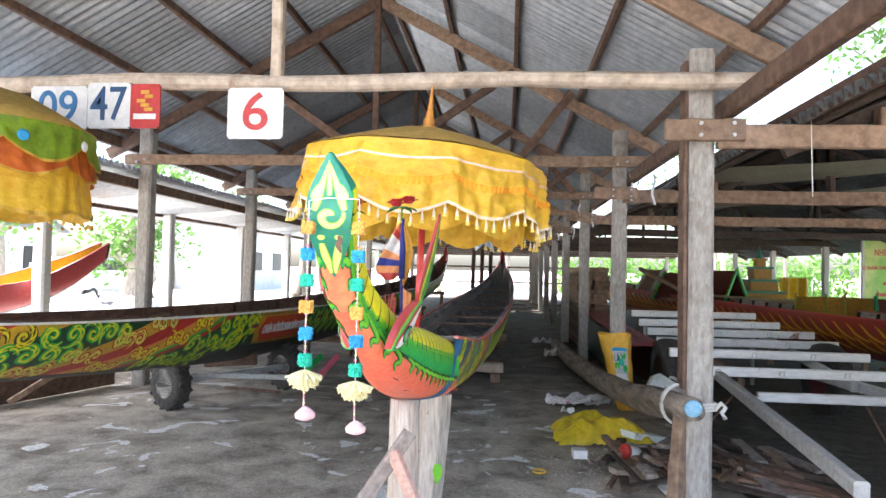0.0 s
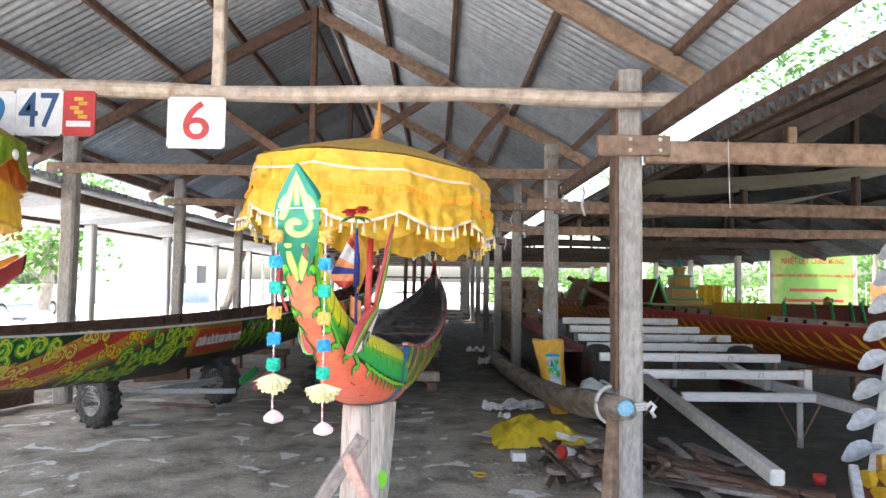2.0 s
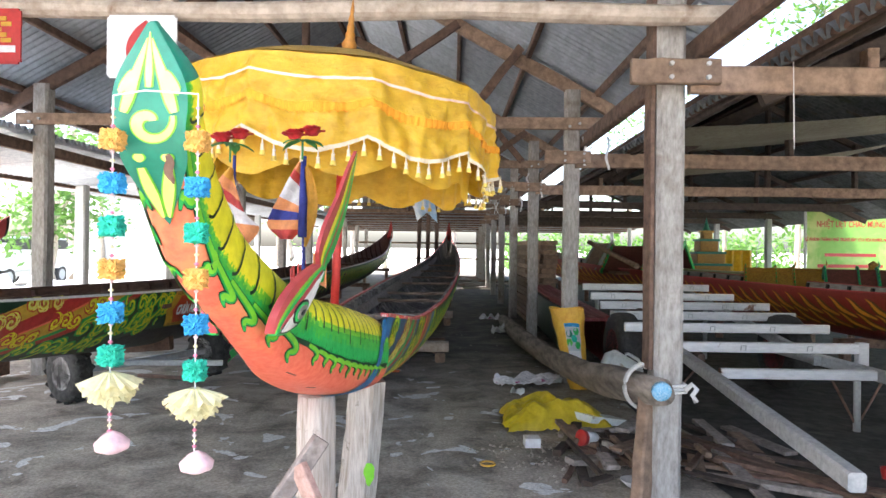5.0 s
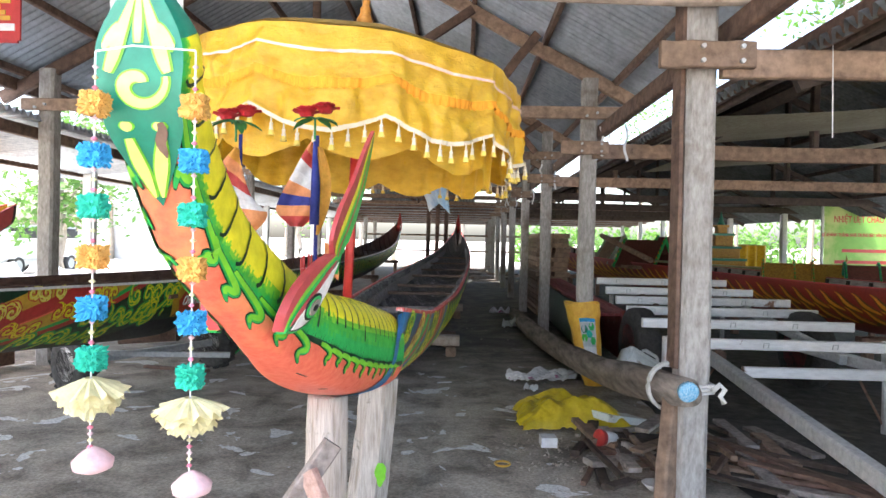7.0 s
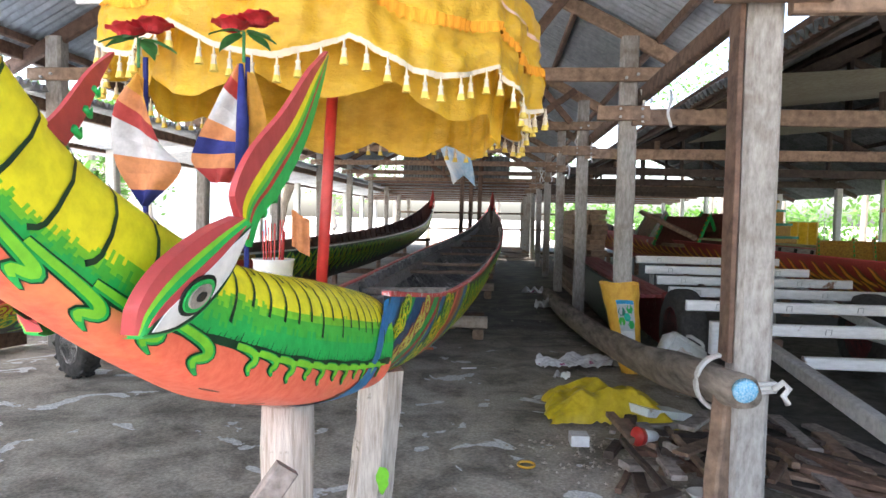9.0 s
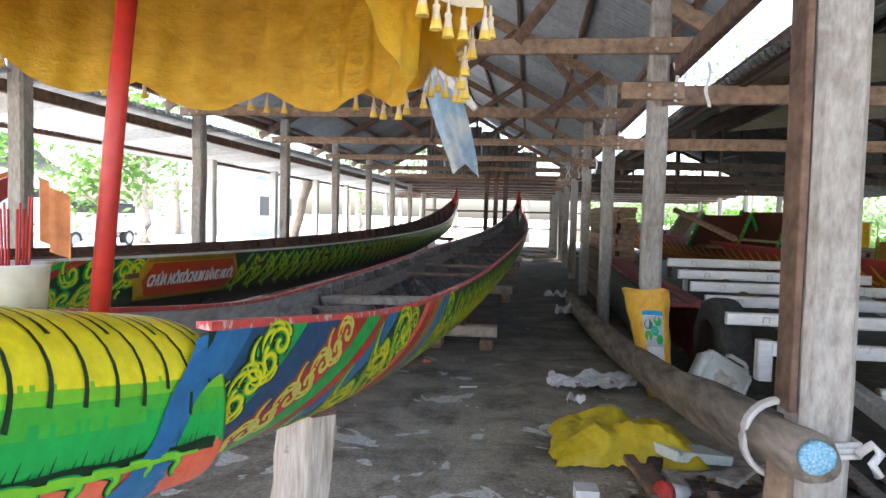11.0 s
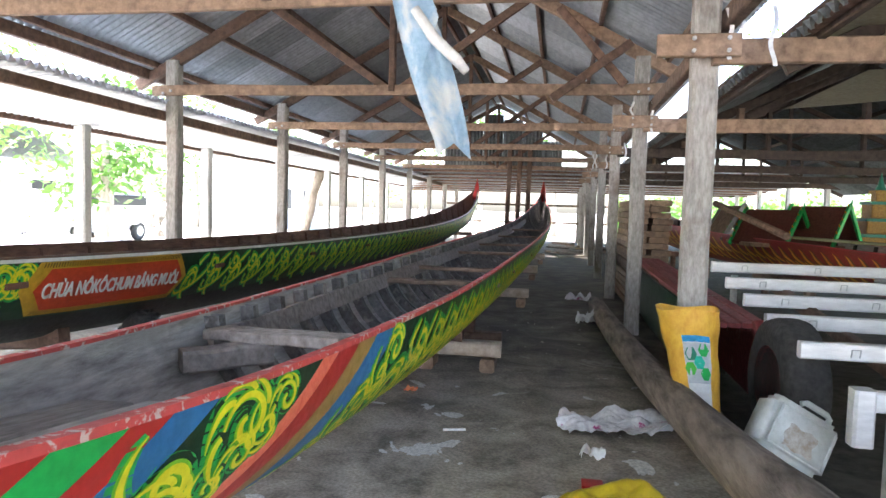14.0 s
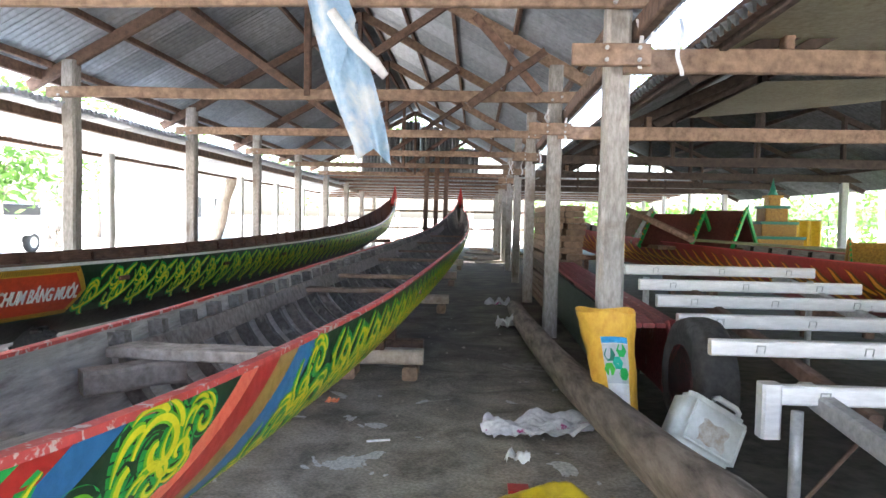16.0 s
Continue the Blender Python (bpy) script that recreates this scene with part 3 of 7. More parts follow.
# stern tips
for root, f, y, m in ((naga, nf, 25.0, RED), (second, sf, 24.2, RED)):
    p = f(y, 0)
    top = f(y, 1)
    bm = bmesh.new()
    tube(bm, [(p.x, y - 0.35, top.z - 0.28), (p.x, y - 0.1, top.z - 0.08), (p.x, y + 0.03, top.z + 0.1), (p.x, y + 0.02, top.z + 0.32)], [0.1, 0.09, 0.06, 0.012], n=12)
    part("stern_tip", bm, m, root, "red pointed stern tip", smooth=True)

# ---- serpent head ----
HEAD = [  # along, throat y, throat z, back y, back z, half width, centre x
    (0.0, 1.70, 1.72, 1.712, 1.725, 0.005, -0.202), (0.1, 1.675, 1.612, 1.755, 1.65, 0.055, -0.192), (0.2, 1.685, 1.53, 1.795, 1.583, 0.054, -0.194), (0.38, 1.76, 1.405, 1.895, 1.488, 0.05, -0.197),
    (0.55, 1.86, 1.285, 2.0, 1.398, 0.054, -0.188), (0.7, 2.0, 1.182, 2.12, 1.33, 0.054, -0.166), (0.85, 2.17, 1.088, 2.28, 1.265, 0.074, -0.155), (1.0, 2.38, 0.994, 2.48, 1.218, 0.112, -0.148), (1.2, 2.72, 0.892, 2.77, 1.176, 0.149, -0.142), (1.45, 3.1, 0.822, 3.1, 1.118, 0.192, -0.14)]
head_at = smooth_table(HEAD)


def hf(s, v):
    """Round the head: v = 0 on the throat, 1 on the back by way of +x, -1 by way of -x."""
    ty, tz, by, bz, hw, cx = head_at(s)
    a = v * math.pi
    c, q = math.cos(a), math.sin(a)
    k = 0.5 - 0.5 * math.copysign(abs(c) ** 0.75, c)
    return Vector((cx + hw * math.copysign(abs(q) ** (0.45 if s < 0.5 else 0.7), q), ty + (by - ty) * k, tz + (bz - tz) * k))


bm = bmesh.new()
NS, NV = 290, 120
rnd = random.Random(31)
brush = [[rnd.uniform(-1, 1) for _ in range(NS + 1)] for _ in range(4)]
grid = [[bm.verts.new(hf(1.45 * i / NS, -1 + 2 * j / NV)) for j in range(NV)] for i in range(NS + 1)]


def band_edge(s):
    """Where the coral of the throat meets the green, along the neck."""
    return 0.235 + 0.185 * min(1.0, max(0.0, (s - 0.5) / 0.4))


for i in range(NS):
    for j in range(NV):
        fc = bm.faces.new((grid[i][j], grid[i + 1][j], grid[i + 1][(j + 1) % NV], grid[i][(j + 1) % NV]))
        s, v = 1.45 * (i + 0.5) / NS, abs(-1 + 2 * (j + 0.5) / NV)
        b0, b1, b2, b3 = (q[i] * (1.0 if s < 0.95 else 0.35) for q in brush)
        G0 = band_edge(s)
        if s < 0.1:
            fc.material_index = 1
        elif v > G0 + 0.165 + 0.022 * b3:
            fc.material_index = 3
        elif v > G0 + 0.13 + 0.022 * b2:
            fc.material_index = 4
        elif v > G0 + 0.085 + 0.022 * b1:
            fc.material_index = 5
        elif v > G0 + 0.02 * (b0 > 0.2):
            fc.material_index = 2
bm.faces.new(grid[NS][::-1])
serpent = part("serpent_head", bm, [CORAL, TEAL, GREEN, YELLOW, LIME, GRASS], naga, "coral, green and yellow painted serpent head", smooth=True)


def strokes(name, f, material, items, lift, parent, aspect=0.3, label=""):
    bm = bmesh.new()
    for pts, w in items:
        ribbon(bm, f, pts, w, lift, 1.0, aspect)
    return tagged(part(name, bm, material, parent, label), kind="stuff")


def wavy(s0, v0, s1, v1, amp, n=14, turns=1.0):
    out = []
    for i in range(n):
        t = i / (n - 1)
        k = amp * math.sin(2 * math.pi * turns * t)
        out.append((s0 + (s1 - s0) * t + k, v0 + (v1 - v0) * t))
    return out


def curve(pts, n=24):
    """A smooth line through a few (s, v) points."""
    out = []
    m = len(pts) - 1
    for k in range(n):
        t = m * k / (n - 1)
        i = min(int(t), m - 1)
        t -= i
        p0, p1, p2, p3 = pts[max(i - 1, 0)], pts[i], pts[i + 1], pts[min(i + 2, m)]
        out.append(tuple(0.5 * (2 * b + (c - a) * t + (2 * a - 5 * b + 4 * c - d) * t * t + (3 * b - a - 3 * c + d) * t ** 3) for a, b, c, d in zip(p0, p1, p2, p3)))
    return out


# both cheeks: hooked flames that hang from the green band into the coral, scale lines over the yellow
flame_dark, flame_green, flame_yellow, scale_lines = [], [], [], []


def hook(s0, v0, length, drop, w, sg_):
    """One flame: along the edge of the band, then down in an S to a point."""
    p = curve([(s0 + length * a, sg_ * (v0 - drop * b)) for a, b in ((0, 0), (0.45, 0.02), (0.8, 0.14), (0.88, 0.38), (0.76, 0.6), (0.84, 0.82), (0.98, 1.0))])
    prof = [w * (0.55 + 0.55 * math.sin(math.pi * min(1, 0.08 + k / 26))) * (1 if k < 14 else max(0.0, 1 - (k - 13) / 11) ** 0.7) for k in range(24)]
    flame_dark.append((p, [q + 0.0012 for q in prof]))
    flame_green.append((p[:-1], [q * 0.8 + 0.0005 for q in prof[:-1]]))
    flame_yellow.append(([(a - 0.1 * w, b + sg_ * 0.35 * w) for a, b in p[:-4]], [q * 0.55 for q in prof[:-4]]))


for sg_ in (1, -1):
    for i in range(7):
        hook(0.2 + i * 0.092, band_edge(0.25 + i * 0.092) + 0.02, 0.165 - 0.007 * i, 0.2 - 0.04 * (i % 2) + 0.004 * i, 0.0175 - 0.0011 * i, sg_)
    for i in range(11):
        hook(0.9 + i * 0.044, 0.415, 0.046 - 0.0012 * i, 0.13 - 0.004 * i - 0.03 * (i % 2), 0.0075 - 0.0002 * i, sg_)
    flame_dark.append(([(0.28 + 1.15 * k / 60, sg_ * (band_edge(0.28 + 1.15 * k / 60) + 0.004 * math.sin(k * 1.3))) for k in range(61)], [0.002 + 0.004 * min(1, k / 20) for k in range(61)]))
    flame_yellow.append(([(0.9 + 0.5 * k / 30, sg_ * 0.408) for k in range(31)], tapered(31, 0.0018)))
    s0, i = 0.13, 0
    while s0 < 1.42:
        low = band_edge(s0) + 0.1 + 0.03 * (i % 2) + 0.02 * math.sin(i * 2.3)
        bend = 0.05 if s0 < 0.8 else 0.012
        scale_lines.append((curve([(s0, sg_ * 0.99), (s0 + bend * 0.5, sg_ * 0.85), (s0 + bend, sg_ * (low + 0.1)), (s0 + bend * 0.75, sg_ * low)], 12), [(0.0016 + 0.0028 * (k / 11)) * (1.0 if s0 < 0.8 else 0.65) for k in range(12)]))
        if i % 2:
            scale_lines.append((curve([(s0 + 0.02, sg_ * 0.99), (s0 + 0.02 + bend * 0.4, sg_ * 0.86), (s0 + 0.02 + bend * 0.5, sg_ * 0.76)], 8), [0.0012 + 0.0018 * (k / 7) for k in range(8)]))
        s0 += 0.078 if s0 < 0.8 else 0.036
        i += 1
    for i in range(110):
        s0 = 0.3 + i * 0.0102
        scale_lines.append(([(s0, sg_ * (band_edge(s0) + 0.002)), (s0 + 0.005, sg_ * (band_edge(s0) + 0.03 + 0.012 * (i % 3)))], [0.0013, 0.0003]))
strokes("flame_outline", hf, DARKGREEN, flame_dark, 0.0022, naga)
strokes("flame", hf, GREEN, flame_green, 0.0034, naga)
strokes("flame_light", hf, LIME, flame_yellow, 0.0046, naga)
strokes("scale_line", hf, DARKGREEN, scale_lines, 0.0026, naga)
# the face plate: a curl, two dots and drops, with a light edge round each
def face_f(a, w):
    ty, tz, by, bz, hw, cx = head_at(a)
    n = Vector((0, -0.94, -0.3)) if a > 0.1 else Vector((0, -0.96, 0.25))
    return Vector((cx + hw * 1.03 * w, ty, tz)) + n * (0.004 - 0.002 * w * w)


bm = bmesh.new()
sheet(bm, lambda u, v: face_f(0.004 + 0.39 * u, (2 * v - 1) * (1.0 if u < 0.6 else 1.0 - ((u - 0.6) / 0.4) ** 1.4)), 40, 10)
part("face_plate", bm, TEAL, naga, smooth=True)
face, edge_ = [], []
AF = 0.062
for lst, dw in ((edge_, 0.0035), (face, 0.0)):
    lst.append((spiral(0.17, 0.02, 0.041, 6.0, 2.2, AF, n=26), [0.003 + 0.0065 * math.sin(math.pi * (0.15 + 0.85 * k / 25)) + dw for k in range(26)]))
    for sgn in (-1, 1):
        lst.append((wavy(0.15, sgn * 0.68, 0.03, sgn * 0.16, 0.006, n=14), [v + dw for v in tapered(14, 0.0075)]))
        lst.append((wavy(0.112, sgn * 0.82, 0.082, sgn * 0.5, 0.004, n=8), [v + dw for v in tapered(8, 0.005)]))
        lst.append(([(0.232 + 0.0035 * k, sgn * 0.42) for k in range(6)], [v + dw for v in tapered(6, 0.0085)]))
        lst.append((wavy(0.262, sgn * 0.42, 0.375, sgn * 0.1, 0.004, n=12), [v + dw for v in tapered(12, 0.0095)]))
    lst.append((wavy(0.105, 0.0, 0.02, 0.0, 0.0, n=10), [v + dw for v in tapered(10, 0.0055)]))
strokes("face_edge", face_f, LIME, edge_, 0.0012, naga, AF)
strokes("face_curl", face_f, FACE_YELLOW, face, 0.0024, naga, AF)
chip = [([(0.232 + 0.008 * k, 0.45 + 0.05 * math.sin(k)) for k in range(9)], tapered(9, 0.0075))]
strokes("bare_wood_chip", face_f, TIMBER_RED, chip, 0.004, naga, AF)
chip = [([(0.9 + 0.006 * k, 0.1 + 0.006 * k) for k in range(6)], tapered(6, 0.001)), ([(1.02 + 0.005 * k, 0.08 + 0.01 * k) for k in range(5)], tapered(5, 0.0012))]
strokes("bare_wood_chip", hf, TIMBER_RED, chip, 0.005, naga, 0.3)

# brow plates, horns and eyes
BROW_OUT = smooth_table([(0.0, 2.01, 1.178), (0.2, 2.0, 1.216), (0.45, 2.03, 1.26), (0.75, 2.105, 1.3), (1.0, 2.17, 1.32)])
BROW_IN = smooth_table([(0.0, 2.014, 1.172), (0.2, 2.052, 1.17), (0.45, 2.113, 1.185), (0.7, 2.168, 1.226), (0.88, 2.194, 1.27), (1.0, 2.204, 1.302)])
HORN_OUT = smooth_table([(0.0, 2.165, 1.322), (0.12, 2.14, 1.352), (0.35, 2.18, 1.412), (0.6, 2.295, 1.488), (0.85, 2.41, 1.578), (1.0, 2.5, 1.632)])
HORN_IN = smooth_table([(0.0, 2.215, 1.275), (0.15, 2.235, 1.318), (0.35, 2.305, 1.36), (0.6, 2.415, 1.455), (0.85, 2.48, 1.56), (1.0, 2.506, 1.625)])


def solid(bm, sgn, depth):
    bmesh.ops.recalc_face_normals(bm, faces=bm.faces[:])
    geo = bmesh.ops.extrude_face_region(bm, geom=bm.faces[:])
    bmesh.ops.translate(bm, vec=(-sgn * depth, 0, 0), verts=[g for g in geo["geom"] if isinstance(g, bmesh.types.BMVert)])
    bmesh.ops.recalc_face_normals(bm, faces=bm.faces[:])
    return bm


for sgn in (1, -1):
    def brow(t, w, o=0.0, sgn=sgn):
        """On the brow plate: t from the jaw corner to the notch, w from the brow's edge to the cheek."""
        a, b = BROW_OUT(t), BROW_IN(t)
        return Vector((-0.152 + sgn * (0.066 + 0.064 * t + 0.008 * math.sin(math.pi * w) + o), a[0] + (b[0] - a[0]) * w, a[1] + (b[1] - a[1]) * w))

    def horn_f(t, w, o=0.0, sgn=sgn):
        a, b = HORN_OUT(t), HORN_IN(t)
        w = w if sgn > 0 else 0.45 * w
        return Vector((-0.152 + sgn * (0.13 + 0.035 * t + o + (0.05 + 0.05 * t if sgn < 0 else 0)), a[0] + (b[0] - a[0]) * w, a[1] + (b[1] - a[1]) * w))
    bm = bmesh.new()
    sheet(bm, lambda u, v: brow(u, v), 36, 12)
    for i, fc in enumerate(bm.faces):
        w = i % 12
        fc.material_index = 0 if w < 2 else (1 if w == 2 else 2)
    part("brow", solid(bm, sgn, 0.018), [CRIMSON, LIME, GREEN], naga, "red and green brow round the eye")
    bm = bmesh.new()
    sheet(bm, lambda u, v: horn_f(u, v), 40, 12)
    for i, fc in enumerate(bm.faces):
        w = i % 12
        fc.material_index = 0 if w < 4 or sgn < 0 else (1 if w < 6 else (2 if w == 6 else (3 if w == 7 else (4 if w == 8 else 3))))
    part("horn", solid(bm, sgn, 0.009), [CRIMSON, YELLOW, LIME, GREEN, RED] if sgn > 0 else [CRIMSON], naga, "red, yellow and green horn" if sgn > 0 else "red painted horn")
    for i in range(6):
        bm = bmesh.new()
        p = horn_f(0.22 + 0.11 * i, 1.0)
        k = 1 - 0.1 * i
        tube(bm, [p + Vector((-sgn * 0.011, -0.012, 0.006)), p + Vector((-sgn * 0.011, 0.008 * k, -0.006)), p + Vector((-sgn * 0.011, 0.016 * k, 0.01))], [0.011 * k, 0.009 * k, 0.0015], n=7)
        part("horn_frill", bm, GREEN, naga, smooth=True)
    for nm, mat, t0, t1, w0, w1, o in (("eye_lid", CRIMSON, 0.1, 0.96, 0.34, 0.46, 0.002), ("eye_outline", DARKGREEN, 0.06, 1.0, 0.37, 0.96, 0.001), ("eye_white", WHITE, 0.1, 0.97, 0.45, 0.87, 0.003)):
        bm = bmesh.new()
        sheet(bm, lambda u, v: brow(t0 + (t1 - t0) * u, w0 + (w1 - w0) * (0.5 + (v - 0.5) * min(1, 5 * u, 5 * (1 - u)) ** 0.6), o), 24, 6)
        part(nm, solid(bm, sgn, 0.004), mat, naga)
    for nm, mat, r, o in (("iris", BLACK, 0.037, 0.0045), ("iris_ring", GREEN, 0.03, 0.0065), ("iris_light", BOARD_GREY, 0.022, 0.0085), ("pupil", BLACK, 0.009, 0.0105)):
        bm = bmesh.new()
        bm.faces.new([bm.verts.new(brow(0.47 + r / 0.26 * math.cos(2 * math.pi * k / 28), 0.63 + r / 0.15 * math.sin(2 * math.pi * k / 28), o)) for k in range(28)])
        part(nm, solid(bm, sgn, 0.004), mat, naga)

# ---- painted bands and scrolls on the hulls ----
SLANT = 0.85


def slant_at(c):
    """The bands lean little at the neck and more along the hull."""
    return 0.33 + (SLANT - 0.33) * min(1.0, max(0.0, (c - 3.1) / 0.8))


def band_f(c, v):
    """Slanting bands: on the head forward of the open hull, then on the hull."""
    y = c - slant_at(c) * (1 - abs(v))
    w = min(1.0, max(0.0, (y - 2.95) / 0.15))
    b = nf(max(y, 3.05), v)
    if w >= 1:
        return b
    s = 1.2 + (y - 2.72) * (0.658 if y > 2.72 else 0.54)
    return hf(s, 0.7 * v).lerp(b, w)


BANDS = [(3.02, 3.2, BLUE), (3.2, 3.27, NAVY), (3.27, 3.46, GREEN), (3.46, 3.69, NAVY), (3.69, 3.93, RED), (3.93, 4.07, GREEN), (4.07, 4.17, RED), (4.17, 4.3, BLUE), (4.3, 4.75, DARKGREEN),
         (4.75, 4.85, CORAL), (4.85, 5.0, RED), (5.0, 5.15, OLIVE), (5.15, 5.36, BLUE)]
for c0, c1, m in BANDS:
    bm = bmesh.new()
    sheet(bm, lambda u, v: band_f(c0 + (c1 - c0) * u, 0.02 + 0.97 * v) + normal_at(band_f, c0 + (c1 - c0) * u, 0.02 + 0.97 * v) * 0.004, 4, 22)
    part("painted_band", bm, m, naga)


def vine_cell(fat, thin, cx, cv, r, aspect, flip, start):
    """One acanthus curl: a ribbon that rolls in to an eye, with a few comma leaves springing from its back."""
    n, turn = 32, 7.4
    fat.append((spiral(cx, cv, r, turn, start, aspect, n=n, flip=flip), [r * (0.06 + 0.16 * math.sin(math.pi * min(1, 0.1 + 0.88 * k / (n - 1))) ** 0.8) for k in range(n)]))
    for j in range(4):
        a = start + flip * (turn + 0.15 - j * 0.95)
        q0 = r * (1.06 - 0.06 * j)
        pts = []
        for k in range(11):
            t = k / 10
            q, an = q0 + r * (0.75 - 0.12 * j) * t ** 0.8, a + flip * (0.55 * t * t + 0.55 * t)
            pts.append((cx + q * math.cos(an), cv + q * math.sin(an) / aspect))
        thin.append((pts, [r * 0.17 * math.sin(math.pi * (0.3 + 0.69 * k / 10)) ** 0.9 + 0.0008 for k in range(11)]))


def scroll_run(y0, y1, va, vb, step, aspect, lean=0.5, seed=1):
    """Leaf scrolls along a stretch of hull: alternating curls with leaves, bound by a waving stem."""
    rnd = random.Random(seed)
    fat, thin = [], []
    n = max(1, round(abs(y1 - y0) / step))
    w = (y1 - y0) / n
    h = vb - va
    r = min(0.27 * h * aspect, 0.4 * abs(w))
    for i in range(n):
        y = y0 + w * i + rnd.uniform(-0.03, 0.03) * w

        def pt(a, b):
            return (y + w * a + lean * w * (b - 0.5), va + h * b)
        for (a, b), k, flip, st in (((0.28, 0.32), 1.0, 1, 2.4), ((0.74, 0.7), 0.8, -1, 5.2)):
            q = pt(a, b)
            vine_cell(fat, thin, q[0], q[1], r * k, aspect, flip, st + rnd.uniform(-0.3, 0.3))
        fat.append((curve([pt(-0.05, 0.1), pt(0.2, 0.02), pt(0.5, 0.3), pt(0.6, 0.6), pt(0.5, 0.95)], 20), [r * 0.17 * math.sin(math.pi * (0.12 + 0.86 * k / 19)) + 0.001 for k in range(20)]))
        for a, b, da, db in ((0.1, 0.72, 0.2, 0.24), (0.85, 0.3, 0.2, -0.2), (0.98, 0.55, 0.14, 0.3)):
            thin.append((curve([pt(a, b), pt(a + da * 0.35, b + db * 0.6), pt(a + da, b + db)], 9), [r * 0.17 * (1 - k / 8) ** 0.6 + 0.001 for k in range(9)]))
    return fat, thin


def lay_scrolls(root, f, fat, thin, aspect, colours):
    green, mid_, light = colours
    for nm, m, k, add, lift in (("scroll_leaf", green, 1.6, 0.006, 0.004), ("scroll_edge", mid_, 1.0, 0.0, 0.0055), ("scroll_light", light, 0.58, 0.0, 0.007)):
        strokes(nm, f, m, [(p, [a * k + add for a in w]) for p, w in fat + thin], lift, root, aspect)


def scrolls(root, f, y0, y1, va, vb, step, aspect, colours, lean=0.5, seed=1):
    fat, thin = scroll_run(y0, y1, va, vb, step, aspect, lean, seed)
    lay_scrolls(root, f, fat, thin, aspect, colours)


def band_curls(c, r, colours, down=0.0, sway=0.0):
    """Curls that climb a slanting band, each round on the hull."""
    fat, thin = [], []
    v, flip = 0.97 - r / 0.62 - down, 1
    while v > 0.15:
        vine_cell(fat, thin, c + flip * sway - slant_at(c) * (1 - v), v, r, 0.6, flip, 2.0 if flip > 0 else 4.4)
        v -= r * (1.75 if sway == 0 else 1.45) / 0.95
        flip = -flip
    lay_scrolls(naga, nf, fat, thin, 0.6, colours)


scrolls(naga, nf, 5.45, 9.5, 0.3, 0.98, 0.27, 0.6, (GREEN, LIME, YELLOW), lean=0.9, seed=2)
scrolls(naga, nf, 9.5, 23.5, 0.35, 0.97, 0.33, 0.6, (GREEN, LIME, YELLOW), lean=0.9, seed=3)
band_curls(4.47, 0.085, (GREEN, LIME, YELLOW), 0.0, 0.06)
band_curls(4.66, 0.05, (GREEN, LIME, YELLOW), 0.02)
band_curls(5.5, 0.07, (GREEN, LIME, YELLOW), 0.02)
band_curls(5.66, 0.06, (GREEN, LIME, YELLOW), 0.3)
band_curls(3.81, 0.047, (CRIMSON, YELLOW, FACE_YELLOW))
band_curls(3.365, 0.05, (DARKGREEN, LIME, YELLOW))

# second boat: bold bands at the bow, a name panel, a running frieze
def bow_f(c, v):
    return sf(c - 1.9 * (1 - v) + 0.8, v)


for c0, c1, m in ((1.6, 2.65, RED), (2.65, 3.05, GOLD), (3.05, 3.9, DARKGREEN), (3.9, 4.25, GOLD), (4.25, 4.55, RED), (4.55, 4.6, CORAL), (4.6, 4.92, GOLD), (4.92, 5.02, GREEN), (5.02, 5.16, RED), (5.16, 6.2, DARKGREEN)):
    bm = bmesh.new()
    sheet(bm, lambda u, v: bow_f(c0 + (c1 - c0) * u, 0.25 + 0.74 * v) + Vector((0.004, 0, 0)), 6, 24)
    part("painted_band", bm, m, second)
def slant_run(c0, c1, va, vb, step, colours, seed):
    """Scrolls between two slanting edges, kept round on the hull."""
    rnd = random.Random(seed)
    fat, thin = [], []
    v = va + 0.06
    while v < vb:
        y0, y1 = c0 - 1.9 * (1 - v) + 0.8, c1 - 1.9 * (1 - v) + 0.8
        n = max(1, round((y1 - y0) / step))
        for i in range(n):
            y = y0 + (y1 - y0) * (i + 0.5) / n
            q = step * 0.42
            vine_cell(fat, thin, y, v, q * 0.85, 0.65, rnd.choice((1, -1)), rnd.uniform(0, 6))
        v += step * 0.95 / 0.65
    lay_scrolls(second, sf, fat, thin, 0.65, colours)


slant_run(3.05, 3.9, 0.3, 0.97, 0.165, (GREEN, LIME, YELLOW), 7)
slant_run(5.16, 6.1, 0.3, 0.97, 0.165, (GREEN, LIME, YELLOW), 8)
slant_run(1.6, 2.65, 0.3, 0.97, 0.18, (CRIMSON, GOLD, YELLOW), 9)
slant_run(2.65, 3.05, 0.3, 0.97, 0.16, (DARKGREEN, GOLD, YELLOW), 10)
slant_run(3.9, 4.25, 0.3, 0.97, 0.13, (RED, YELLOW, FACE_YELLOW), 12)
slant_run(4.6, 4.92, 0.3, 0.97, 0.12, (RED, YELLOW, YELLOW), 13)
bm = bmesh.new()
sheet(bm, lambda u, v: sf(1.6 + 21.5 * u, 0.962 + 0.028 * v) + Vector((0.011, 0, 0)), 90, 1)
part("white_line", bm, WHITE, second)
bm = bmesh.new()
sheet(bm, lambda u, v: sf(5.2 + 18.3 * u, 0.5 + 0.48 * v) + Vector((0.003, 0, 0)), 90, 6)
part("painted_band", bm, DARKGREEN, second)
scrolls(second, sf, 7.9, 23.0, 0.55, 0.96, 0.34, 0.6, (GREEN, LIME, YELLOW), lean=0.8, seed=11)
